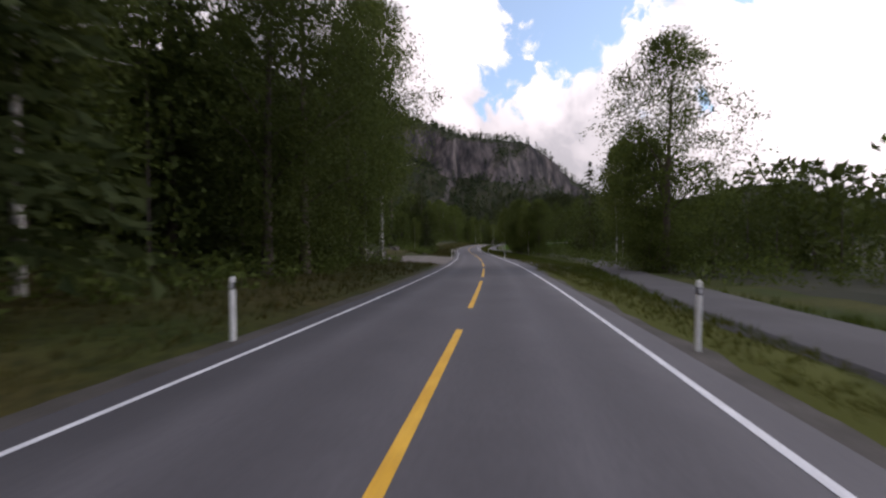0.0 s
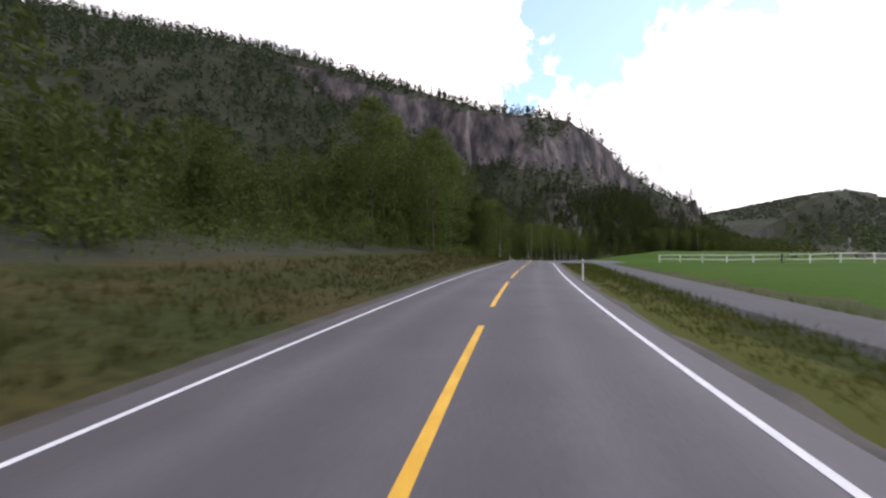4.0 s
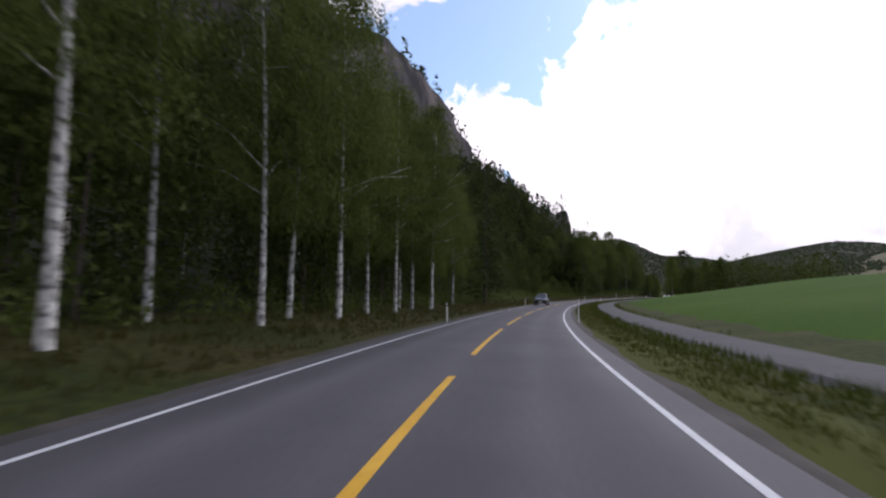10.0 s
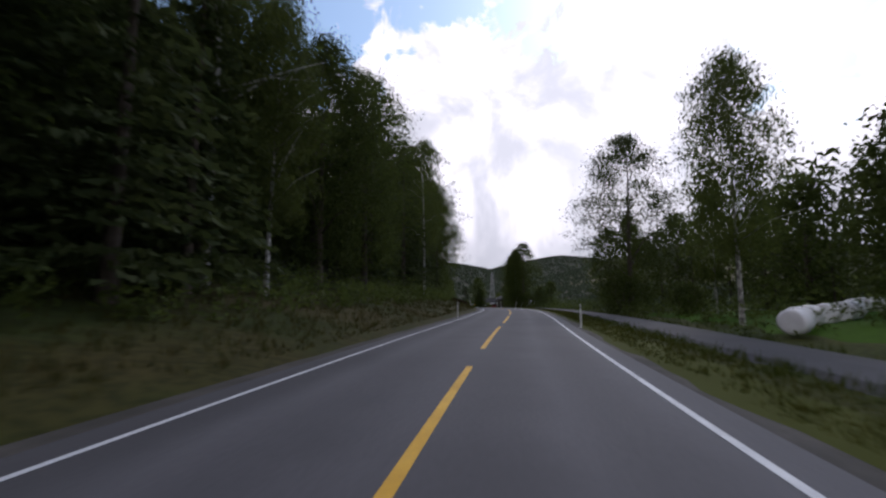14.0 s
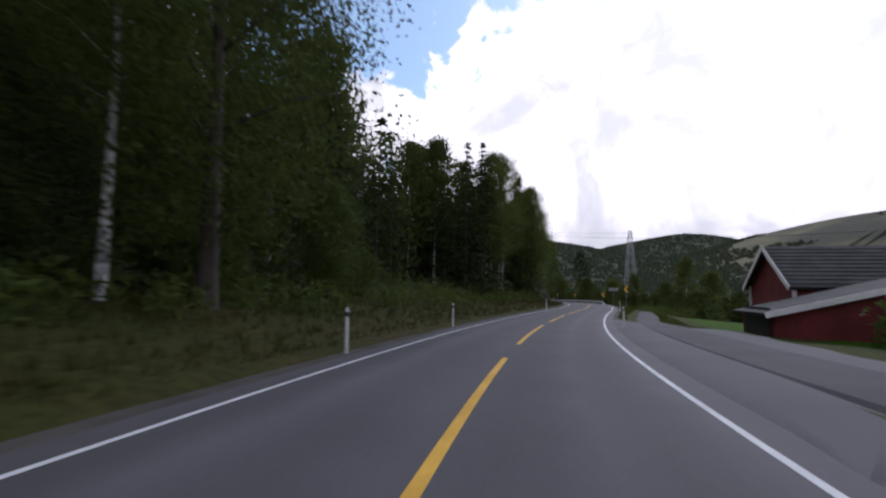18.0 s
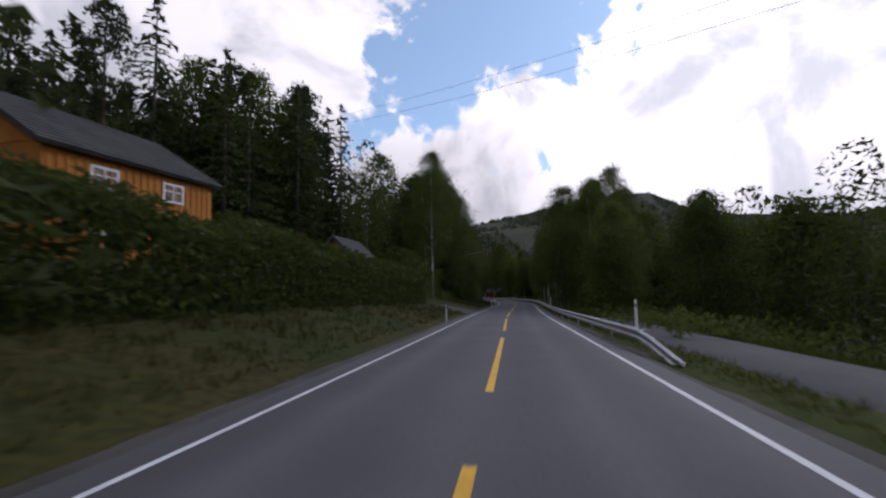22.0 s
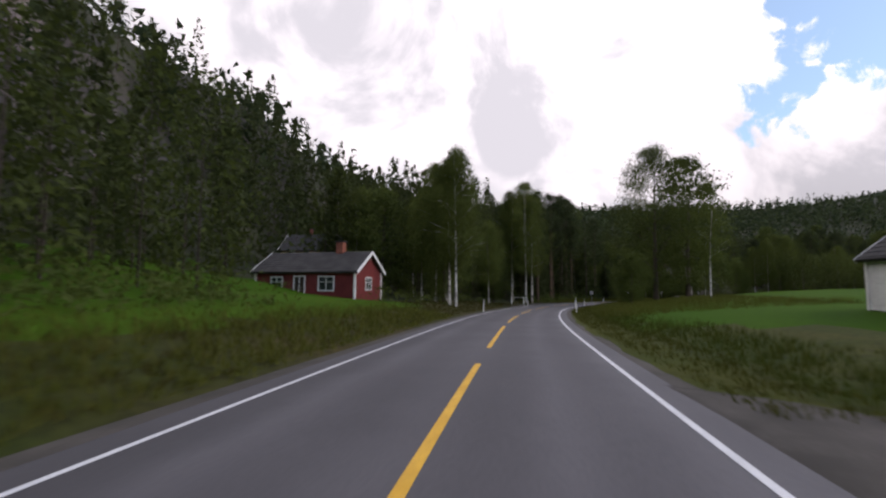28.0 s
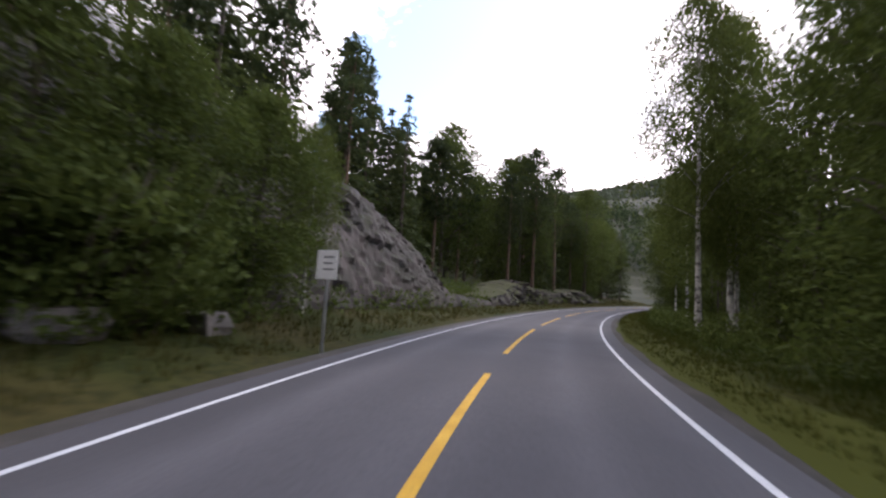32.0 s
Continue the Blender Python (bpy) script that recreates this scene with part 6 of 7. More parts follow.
def house(name, m, label, category, w, dp, h, rise, wall_m, roof_m=None, windows=(), doors=(), chimney=None, tiles=True, trim=True, foot=0.0, over=0.35, vertical=False):
    """A gabled house: walls, two roof planes, bargeboards, corner boards, windows and doors. Ridge along local x."""
    base = new(name)
    tagged(base, label, category)
    if foot:
        part("foundation", boxm("foundation", PATH_ASPHALT, -w / 2 + 0.05, w / 2 - 0.05, -dp / 2 + 0.05, dp / 2 - 0.05, -foot - 1.2, 0.02), base, "grey concrete foundation")
    v, f = clad(w, dp, h, rise, 0.6 if not foot else 0.1, 9.0 if vertical else 0.22)
    bm = bmesh.new()
    vv = [bm.verts.new(p) for p in v]
    for q in f:
        bm.faces.new([vv[k] for k in q])
    bmesh.ops.remove_doubles(bm, verts=bm.verts[:], dist=0.002)
    wall = part("wall", bm_mesh("wall", bm, wall_m), base)
    if vertical:
        batten = boxm("batten", wall_m, -0.03, 0.03, -0.03, 0.03, 0.0, h - 0.05)
        for k in range(int(w / 0.3)):
            part("batten", batten, wall, m=Matrix.Translation((-w / 2 + 0.15 + 0.3 * k, -dp / 2 - 0.03, 0)))
    for sd_ in (1, -1):
        part("roof", bm_mesh("roof", slope(w, dp, h, rise, sd_, tiles=tiles, over=over), roof_m or ROOF), base)
    ang = math.atan2(rise, dp / 2)
    if trim:
        for sx in (-1, 1):
            for sy in (-1, 1):
                x = sx * (w / 2 + over + 0.012)
                ln = (dp / 2 + 0.35) / math.cos(ang)
                bm = box(bmesh.new(), -0.02, 0.02, 0, ln, -0.20, 0.04)
                bm.transform(Matrix.Translation((x, 0, h + rise + 0.16)) @ (Matrix.Rotation(0 if sy > 0 else math.pi, 4, "Z")) @ Matrix.Rotation(-ang, 4, "X"))
                part("bargeboard", bm_mesh("bargeboard", bm, TRIM), base, "white bargeboard")
                part("corner_board", boxm("corner_board", TRIM, sx * w / 2 - 0.07 + 0.04 * sx, sx * w / 2 + 0.07 + 0.04 * sx, sy * dp / 2 - 0.07 + 0.04 * sy, sy * dp / 2 + 0.07 + 0.04 * sy, 0, h), base)
    for q in windows:
        opening("window", base, *q, w, dp, TRIM, GLASS)
    for q in doors:
        opening("door", base, *q[:5], w, dp, TRIM, q[5] if len(q) > 5 else TRIM)
    if chimney is not None:
        c = part("chimney", boxm("chimney", BRICK, chimney - 0.3, chimney + 0.3, -0.3, 0.3, h + rise - 0.5, h + rise + 0.95, bevel=0.02), base, "red brick chimney")
        part("chimney_cap", boxm("chimney_cap", ROOF, chimney - 0.38, chimney + 0.38, -0.38, 0.38, h + rise + 0.95, h + rise + 1.05), c)
    base.matrix_world = m
    return base


def rel(s, d, z, turn):
    """A pose z metres over the road."""
    return put(s, d, z, turn, 1, "road")


def plan(x, y, z, heading):
    """A pose on the plan, heading in degrees from +x."""
    return Matrix.Translation((x, y, z)) @ Matrix.Rotation(radians(heading), 4, "Z")


house("ochre_house", plan(237.0, 702.9, -1.75, 67), "ochre wooden house with white windows and dark tiles", "house", 7.0, 7.0, 3.9, 2.2, ORANGE_WALL, None,
      (("s", -1.5, 2.75, 0.85, 0.62), ("s", 1.4, 2.75, 0.85, 0.62), ("w", 1.2, 2.5, 0.8, 1.0), ("w", -1.4, 2.5, 0.8, 1.0), ("s", -1.5, 0.6, 0.85, 0.8), ("w", 1.2, 0.5, 0.8, 1.0)), (), None, foot=2.8, vertical=True, trim=False)
house("small_outbuilding", plan(247.1, 713.0, -3.0, 73), "small ochre outbuilding with a dark roof behind the hedge", "shed", 4.0, 2.7, 2.0, 1.3, ORANGE_WALL, foot=1.0, trim=False)
house("red_cabin", rel(1016, -16.4, 0.75, 0), "red wooden cabin with white bargeboards and windows", "cabin", 8.5, 5.0, 2.4, 1.5, RED_WALL, None,
      (("s", -2.4, 1.0, 0.9, 0.9), ("s", 1.9, 0.95, 1.2, 1.0), ("e", 0.0, 1.0, 1.0, 0.9)), (("s", -0.4, 0.02, 0.85, 1.95, DARK_WALL),), 1.8, foot=0.6)
house("yellow_house", rel(1038, -33, 2.2, 20), "yellow two-storey wooden house behind the birches", "house", 9.0, 7.0, 5.2, 2.4, YELLOW_WALL, None,
      tuple(("s", x, z, 1.1, 1.3) for x in (-3, 0, 3) for z in (0.9, 3.5)) + (("e", 0.0, 3.4, 1.1, 1.3), ("e", 0.0, 0.9, 1.1, 1.3)), (), -1.5, foot=1.2)
house("red_barn", rel(667.3, 17.3, -0.4, 4), "long red wooden barn with white double doors", "barn", 12.0, 5.6, 2.6, 2.0, RED_WALL, None,
      (("w", 1.0, 1.0, 0.7, 0.7),), (("s", -0.6, 0.05, 0.9, 1.75), ("s", 0.45, 0.05, 0.9, 1.75)), foot=0.5)


def lean_to():
    """A shed under one slope that falls towards the road."""
    base = new("lean_to_shed")
    tagged(base, "red lean-to shed under a sloping dark roof", "shed")
    w, dp, lo, hi = 5.6, 3.4, 1.35, 2.8
    vs = [(-w / 2, -dp / 2, -0.9), (w / 2, -dp / 2, -0.9), (w / 2, dp / 2, -0.9), (-w / 2, dp / 2, -0.9), (-w / 2, -dp / 2, lo), (w / 2, -dp / 2, hi), (w / 2, dp / 2, hi), (-w / 2, dp / 2, lo)]
    part("wall", mesh_of("wall", vs, [(0, 1, 5, 4), (1, 2, 6, 5), (2, 3, 7, 6), (3, 0, 4, 7)], RED_WALL), base)
    a = math.atan2(hi - lo, w)
    for nm, m_, d3 in (("roof", ROOF, (-0.4, w / math.cos(a) + 0.3, -dp / 2 - 0.25, dp / 2, 0.02, 0.14)), ("bargeboard", TRIM, (-0.42, w / math.cos(a) + 0.3, -dp / 2 - 0.30, -dp / 2 - 0.255, -0.06, 0.17))):
        bm = box(bmesh.new(), *d3)
        bm.transform(Matrix.Translation((-w / 2, 0, lo)) @ Matrix.Rotation(-a, 4, "Y"))
        part(nm, bm_mesh(nm, bm, m_), base)
    # no real opening: a flat black panel stands for the shade inside the bay
    part("open_bay", boxm("open_bay", BLACK, -w / 2 - 0.03, -w / 2 + 0.02, -dp / 2 + 0.4, dp / 2 - 0.3, -0.5, 1.6), base, "black panel painted for the shade in the open side bay")
    base.matrix_world = rel(661.6, 12.0, -0.5, 4)


lean_to()
house("dark_house", rel(631.5, 18.8, 0.1, -90), "dark brown wooden farmhouse with a tiled roof", "house", 15.0, 8.0, 2.9, 2.7, DARK_WALL, None,
      (("s", -6.0, 0.9, 1.1, 1.0), ("w", 0.0, 1.0, 1.1, 1.1)), (("s", 0.2, 0.05, 0.95, 2.0, DARK_WALL),), -1.5, foot=0.5, trim=False)
house("white_house", rel(1003, 18.5, 0.6, 90), "small white gabled house beside the junction", "house", 6.0, 4.6, 2.6, 1.8, WHITE_WALL, None, (("w", 0.0, 1.0, 1.0, 1.1), ("s", 1.2, 1.0, 0.9, 1.0)), (), None, foot=0.8)
house("turf_roofed_house", rel(990, 31, 1.4, 10), "red wooden house under a green turf roof", "house", 9.0, 6.5, 2.6, 2.0, RED_WALL, MEADOW, (("s", -2.5, 0.9, 1.1, 1.0), ("s", 2.5, 0.9, 1.1, 1.0), ("w", 0.0, 0.9, 1.1, 1.0)), (("s", 0.2, 0.05, 0.9, 2.0),), None, tiles=False, foot=1.0)
house("steep_roofed_house", rel(971, 34.5, 1.0, 90), "white steep-roofed wooden house among the trees", "house", 7.5, 6.5, 2.4, 3.8, WHITE_WALL, None, (("w", 0.0, 0.9, 1.2, 1.2), ("w", 0.0, 3.1, 1.0, 1.1), ("s", 1.5, 0.9, 1.0, 1.1)), (), 1.0, foot=1.0)
house("red_shed", rel(922, 13.5, -0.5, 85), "low red wooden shed between the trees", "shed", 6.5, 4.0, 2.2, 1.1, RED_WALL, foot=0.3)
house("dark_farmhouse", rel(1138, 34, 3.0, 12), "dark farmhouse with white bargeboards behind trees", "house", 9.0, 6.5, 3.0, 2.4, DARK_WALL, None, (("s", -2.5, 0.9, 1.1, 1.1), ("s", 2.5, 0.9, 1.1, 1.1)), (), 1.0, foot=1.0)


def kiosk():
    base = new("bus_shelter")
    tagged(base, "small dark wooden bus shelter with a grey roof", "bus shelter")
    for nm, x0, x1, y0, y1 in (("back_wall", 0.82, 0.90, -0.75, 0.75), ("side_wall", -0.9, 0.82, -0.75, -0.68), ("side_wall", -0.9, 0.82, 0.68, 0.75)):
        rail = part(nm, boxm(nm, DARK_WALL, x0 + 0.02, x1 - 0.02, y0 + 0.02, y1 - 0.02, 1.55, 1.63), base)
        for k in range(8):
            a, b = k / 8, (k + 1) / 8
            if nm == "back_wall":
                dims = (x0, x1, y0 + (y1 - y0) * a + 0.008, y0 + (y1 - y0) * b - 0.008)
            else:
                dims = (x0 + (x1 - x0) * a + 0.008, x0 + (x1 - x0) * b - 0.008, y0, y1)
            part("board", boxm("board", DARK_WALL, *dims, -0.2, 2.05), rail)
    bm = box(bmesh.new(), -1.15, 1.1, -0.95, 0.95, 2.08, 2.17, 0.01)
    bm.transform(Matrix.Rotation(radians(4), 4, "Y"))
    part("roof", bm_mesh("roof", bm, GREY_PLATE), base, "flat grey roof")
    part("bench", boxm("bench", WOOD, 0.35, 0.82, -0.66, 0.66, 0.40, 0.46, bevel=0.01), base, "wooden bench")
    base.matrix_world = put(958.9, 8.9, 0.1, 0)


kiosk()


def pole(m, label, h, r, material, cross=False):
    base = new("utility_pole" if cross else "flag_pole")
    tagged(base, label, "pole")
    v, f = tube([(0, 0, -0.5), (0, 0, h * 0.5), (0, 0, h)], [r, r * 0.85, r * 0.65], 8)
    part("shaft", mesh_of("shaft", v, f, material), base)
    if cross:
        part("cross_arm", boxm("cross_arm", WOOD, -0.7, 0.7, -0.06, 0.06, h - 0.45, h - 0.33), base)
        for x in (-0.6, 0, 0.6):
            v, f = tube([(x, 0, h - 0.33), (x, 0, h - 0.22), (x, 0, h - 0.16)], [0.02, 0.05, 0.03], 6)
            part("insulator", mesh_of("insulator", v, f, POST_WHITE), base)
    else:
        v, f = tube([(0, 0, h), (0, 0, h + 0.08), (0, 0, h + 0.14)], [0.04, 0.07, 0.02], 8)
        part("knob", mesh_of("knob", v, f, POST_WHITE), base)
    base.matrix_world = m
    return base


pole(put(993, 13, 0, 0), "white painted flag pole beside the junction", 7.0, 0.06, POST_WHITE)
pole(rel(749.6, -10, 7.6, 0) @ Matrix.Translation((0, 0, -3.4)), "tall grey wooden telephone pole on the bank", 12.3, 0.13, WOOD, True)


def pylon(x, y, z0, top, wide, label, turn):
    """A lattice mast: four tapering legs, braces, and two cross arms."""
    base = new("lattice_pylon")
    tagged(base, label, "pylon", "lattice power pylons")
    h = top - z0
    lv = [0, 0.22, 0.42, 0.60, 0.75, 0.88, 1.0]
    half = [wide * (1 - 0.82 * t) / 2 for t in lv]
    corner = ((-1, -1), (1, -1), (1, 1), (-1, 1))
    for cx, cy in corner:
        v, f = tube([(cx * a, cy * a, h * t) for t, a in zip(lv, half)], [0.09] * 7, 4)
        part("leg", mesh_of("leg", v, f, STEEL), base)
    for k in range(6):
        pieces = []
        for q in range(4):
            (ax, ay), (bx, by) = corner[q], corner[(q + 1) % 4]
            a, b = half[k], half[k + 1]
            pieces += [tube([(ax * a, ay * a, h * lv[k]), (bx * b, by * b, h * lv[k + 1])], [0.05, 0.05], 4), tube([(bx * a, by * a, h * lv[k]), (ax * b, ay * b, h * lv[k + 1])], [0.05, 0.05], 4), tube([(ax * b, ay * b, h * lv[k + 1]), (bx * b, by * b, h * lv[k + 1])], [0.04, 0.04], 4)]
        for v, f in pieces:
            part("brace", mesh_of("brace", v, f, STEEL), base)
    for t, w in ((0.80, 0.30 * wide + 1.2), (0.95, 0.24 * wide + 0.8)):
        pieces = []
        for sx in (-1, 1):
            pieces += [tube([(0, 0, h * t), (sx * w, 0, h * t)], [0.06, 0.05], 4), tube([(0, 0, h * (t + 0.04)), (sx * w, 0, h * t)], [0.05, 0.05], 4)]
        v, f = join(*pieces)
        part("cross_arm", mesh_of("cross_arm", v, f, STEEL), base)
    base.matrix_world = Matrix.Translation((x, y, z0)) @ Matrix.Rotation(radians(turn), 4, "Z")
    return base


zr = float(land(306, 690)[0])
pylon(306, 690, zr - 0.5, 22.0, 5.0, "grey steel lattice pylon beyond the bend", 20)
zl = float(land(220, 799)[0])
pylon(220, 799, zl - 0.5, 39.0, 5.5, "grey steel lattice pylon on the wooded slope", 20)


def cable(a, b, sag, label):
    a, b = Vector(a), Vector(b)
    pts = [a.lerp(b, t) - Vector((0, 0, sag * 4 * t * (1 - t))) for t in np.linspace(0, 1, 14)]
    v, f = tube(pts, [0.022] * 14, 4)
    tagged(new("power_line", mesh_of("power_line", v, f, BLACK)), label, "cable", "overhead cables")


tp = rel(749.6, -10, 16.0, 0).translation
for k, dz in ((-0.6, 0.0), (0.6, 0.05)):
    end = rel(735, 60, 15.4, 0).translation
    cable(tp + Vector((k, 0, dz)), end + Vector((k, 0, dz)), 1.2, "thin black overhead cable across the road")
for k in (-1, 1):
    cable((306 + 2.2 * k, 690 + 0.8 * k, 21.0), (220 + 2.2 * k, 799 + 0.8 * k, 36.0), 3.0, "thin black power line between the pylons")

# ---------- loose things ----------


def bale(seed):
    r = np.random.default_rng(seed)
    v, f = tube([(0, y, 0) for y in (-0.60, -0.585, -0.50, 0.50, 0.585, 0.60)], [0.45, 0.56, 0.62, 0.62, 0.56, 0.45], 18)
    v = [(x * float(1 + 0.02 * r.normal()), y, z + 0.6) for x, y, z in v]
    return mesh_of("hay_bale", v, f, WRAP, True)


def set_bale(m, label, group):
    ob = tagged(new("hay_bale", bale(int(abs(m.translation.x * 13)) % 99)), label, "hay bale", group)
    ob.matrix_world = m


for k in range(4):
    set_bale(put(606.5, 14.3 + 1.3 * k, 0.0, 0), "round hay bale in white plastic wrap, stacked", "stacked hay bales")
for k in range(3):
    m = put(606.5, 14.95 + 1.3 * k, 0.0, 0)
    m.translation.z = put(606.5, 14.3, 0, 0).translation.z + 1.08
    set_bale(m, "round hay bale in white plastic wrap, stacked", "stacked hay bales")
for k in range(14):
    x = 94 + 22 * k / 13
    set_bale(Matrix.Translation((x, 475.5 + 0.3 * math.sin(k), float(land(x, 475.5)[0]) + 0.15)) @ Matrix.Scale(0.68, 4) @ Matrix.Rotation(1.5, 4, "Z"), "round white-wrapped hay bale in a field row", "row of hay bales")


def car_shell(sections, material):
    """A car body lofted through cross sections: y, half width, sill, shoulder and roof heights."""
    vs, fs = [], []
    for y, hw, z0, zs, zr_, hr in sections:
        for x, z in ((-hw * 0.93, z0), (-hw, z0 + 0.18), (-hw, zs - 0.08), (-hw * 0.97, zs), (-hr, zr_ - 0.06), (-hr * 0.85, zr_), (hr * 0.85, zr_), (hr, zr_ - 0.06), (hw * 0.97, zs), (hw, zs - 0.08), (hw, z0 + 0.18), (hw * 0.93, z0)):
            vs.append((x, y, z))
    n = 12
    for i in range(len(sections) - 1):
        for k in range(n):
            fs.append((i * n + k, i * n + (k + 1) % n, (i + 1) * n + (k + 1) % n, (i + 1) * n + k))
    fs += [tuple(range(n)), tuple((len(sections) - 1) * n + q for q in range(n - 1, -1, -1))]
    return mesh_of("body", vs, fs, material, False)


def car(name, m, label, paint_m, suv=True):
    """Front towards -y."""
    base = new(name)
    tagged(base, label, "car")
    tall = 1.62 if suv else 1.46
    sh = 0.98 if suv else 0.90
    sec = ((-2.20, 0.70, 0.42, 0.66, 0.70, 0.60), (-2.12, 0.82, 0.30, 0.78, 0.84, 0.70), (-1.70, 0.90, 0.26, 0.92, 0.98, 0.76), (-1.05, 0.91, 0.25, sh, 1.06, 0.78), (-0.35, 0.91, 0.25, sh, tall - 0.06, 0.62), (0.2, 0.91, 0.25, sh, tall, 0.63), (1.2, 0.91, 0.25, sh, tall - 0.03, 0.61), (1.95, 0.88, 0.28, sh, tall - 0.35 if suv else 1.1, 0.60), (2.15, 0.80, 0.38, 0.85, 0.95, 0.62))
    part("body", car_shell(sec, paint_m), base)
    # panes 8 mm proud of the shell
    def quad(nm, pts, lab, mm=GLASS):
        c = sum((Vector(p) for p in pts), Vector()) / 4
        nrm = (Vector(pts[1]) - Vector(pts[0])).cross(Vector(pts[2]) - Vector(pts[0])).normalized()
        if nrm.dot(c - Vector((0, 0.3, 0.9))) < 0:
            nrm = -nrm
        a = [tuple(Vector(p) + nrm * 0.012) for p in pts]
        b2 = [tuple(Vector(p) - nrm * 0.02) for p in pts]
        part(nm, mesh_of(nm, a + b2, [(0, 1, 2, 3), (7, 6, 5, 4), (0, 4, 5, 1), (1, 5, 6, 2), (2, 6, 7, 3), (3, 7, 4, 0)], mm), base, lab)
    quad("windscreen", ((-0.70, -1.00, 1.08), (0.70, -1.00, 1.08), (0.52, -0.40, tall - 0.11), (-0.52, -0.40, tall - 0.11)), "dark glossy windscreen")
    for sx in (-1, 1):
        quad("side_window", ((sx * 0.88, -0.70, sh + 0.03), (sx * 0.88, 1.7, sh + 0.03), (sx * 0.65, 1.2, tall - 0.13), (sx * 0.66, -0.25, tall - 0.15)), "dark side window")
        quad("headlight", ((sx * 0.46, -2.135, 0.66), (sx * 0.80, -2.09, 0.68), (sx * 0.80, -2.06, 0.80), (sx * 0.46, -2.10, 0.78)), "clear headlight", LAMP_GLASS)
        part("mirror", boxm("mirror", paint_m, min(sx * 0.9, sx * 1.08), max(sx * 0.9, sx * 1.08), -0.72, -0.55, 1.0, 1.14, bevel=0.03), base)
        for y in (-1.38, 1.32):
            v, f = tube([(sx * 0.70, y, 0.34), (sx * 0.74, y, 0.34), (sx * 0.90, y, 0.34), (sx * 0.925, y, 0.34)], [0.30, 0.34, 0.34, 0.30], 20)
            wheel = part("wheel", mesh_of("wheel", v, f, TYRE, False), base)
            v, f = tube([(sx * 0.915, y, 0.34), (sx * 0.932, y, 0.34)], [0.215, 0.20], 10)
            part("rim", mesh_of("rim", v, f, SILVER), wheel)
    part("grille", boxm("grille", BLACK, -0.40, 0.40, -2.20, -2.12, 0.58, 0.74, bevel=0.02), base, "black grille")
    part("number_plate", boxm("number_plate", POST_WHITE, -0.26, 0.26, -2.225, -2.20, 0.44, 0.54), base, "white number plate")
    base.matrix_world = m


car("dark_suv", put(429.2, -1.55, 0.02, 0, 1, "road"), "dark grey car standing in the opposite lane", CAR_PAINT)
car("silver_car", put(973, 23.6, 0.0, 70), "silver parked car in the yard", SILVER, False)


def trailer():
    base = new("trailer")
    tagged(base, "dark flat trailer parked between the trees", "trailer")
    part("bed", boxm("bed", DARK_WALL, -1.0, 1.0, -1.9, 1.9, 0.62, 0.74, bevel=0.02), base)
    for a in ((-1.02, -0.97, -1.9, 1.9), (0.97, 1.02, -1.9, 1.9), (-1.0, 1.0, -1.93, -1.88), (-1.0, 1.0, 1.88, 1.93)):
        part("side_board", boxm("side_board", DARK_WALL, *a, 0.74, 1.15), base)
    for sx in (-1, 1):
        v, f = tube([(sx * 0.85, 0, 0.32), (sx * 1.05, 0, 0.32)], [0.32, 0.32], 14)
        part("wheel", mesh_of("wheel", v, f, TYRE), base)
    v, f = tube([(0, -1.9, 0.6), (0, -3.0, 0.42)], [0.05, 0.05], 6)
    part("drawbar", mesh_of("drawbar", v, f, BLACK), base)
    v, f = tube([(0, -2.95, 0.42), (0, -2.95, -0.05)], [0.03, 0.03], 6)
    part("jockey_leg", mesh_of("jockey_leg", v, f, STEEL), base)
    base.matrix_world = put(926, 19, 0.0, 30)


trailer()


def pipe_frame():
    # a white frame of unknown use, given the form of a small goal
    base = new("small_goal")
    tagged(base, "white painted pipe frame of unknown use at the forest edge", "goal")
    for x in (-1.0, 1.0):
        v, f = tube([(x, 0, -0.25), (x, 0, 1.1)], [0.045, 0.045], 8)
        part("upright", mesh_of("upright", v, f, POST_WHITE), base)
        v, f = tube([(x, 0, 1.08), (x, -0.45, 0.0)], [0.03, 0.03], 8)
        part("stay", mesh_of("stay", v, f, POST_WHITE), base)
    v, f = tube([(-1.07, 0, 1.1), (1.07, 0, 1.1)], [0.045, 0.045], 8)
    part("crossbar", mesh_of("crossbar", v, f, POST_WHITE), base)
    base.matrix_world = put(1055.1, -8.75, 0.04, 8)


pipe_frame()
v, f = tube([(0, -2.6, 0.16), (0.1, 0, 0.15), (0.0, 2.6, 0.12)], [0.12, 0.10, 0.06], 9)
ob = tagged(new("birch_log", mesh_of("birch_log", v, f, BIRCH_BARK, True)), "fallen white birch log at the forest edge", "log")
ob.matrix_world = put(333, -8.2, 0.05, 40)


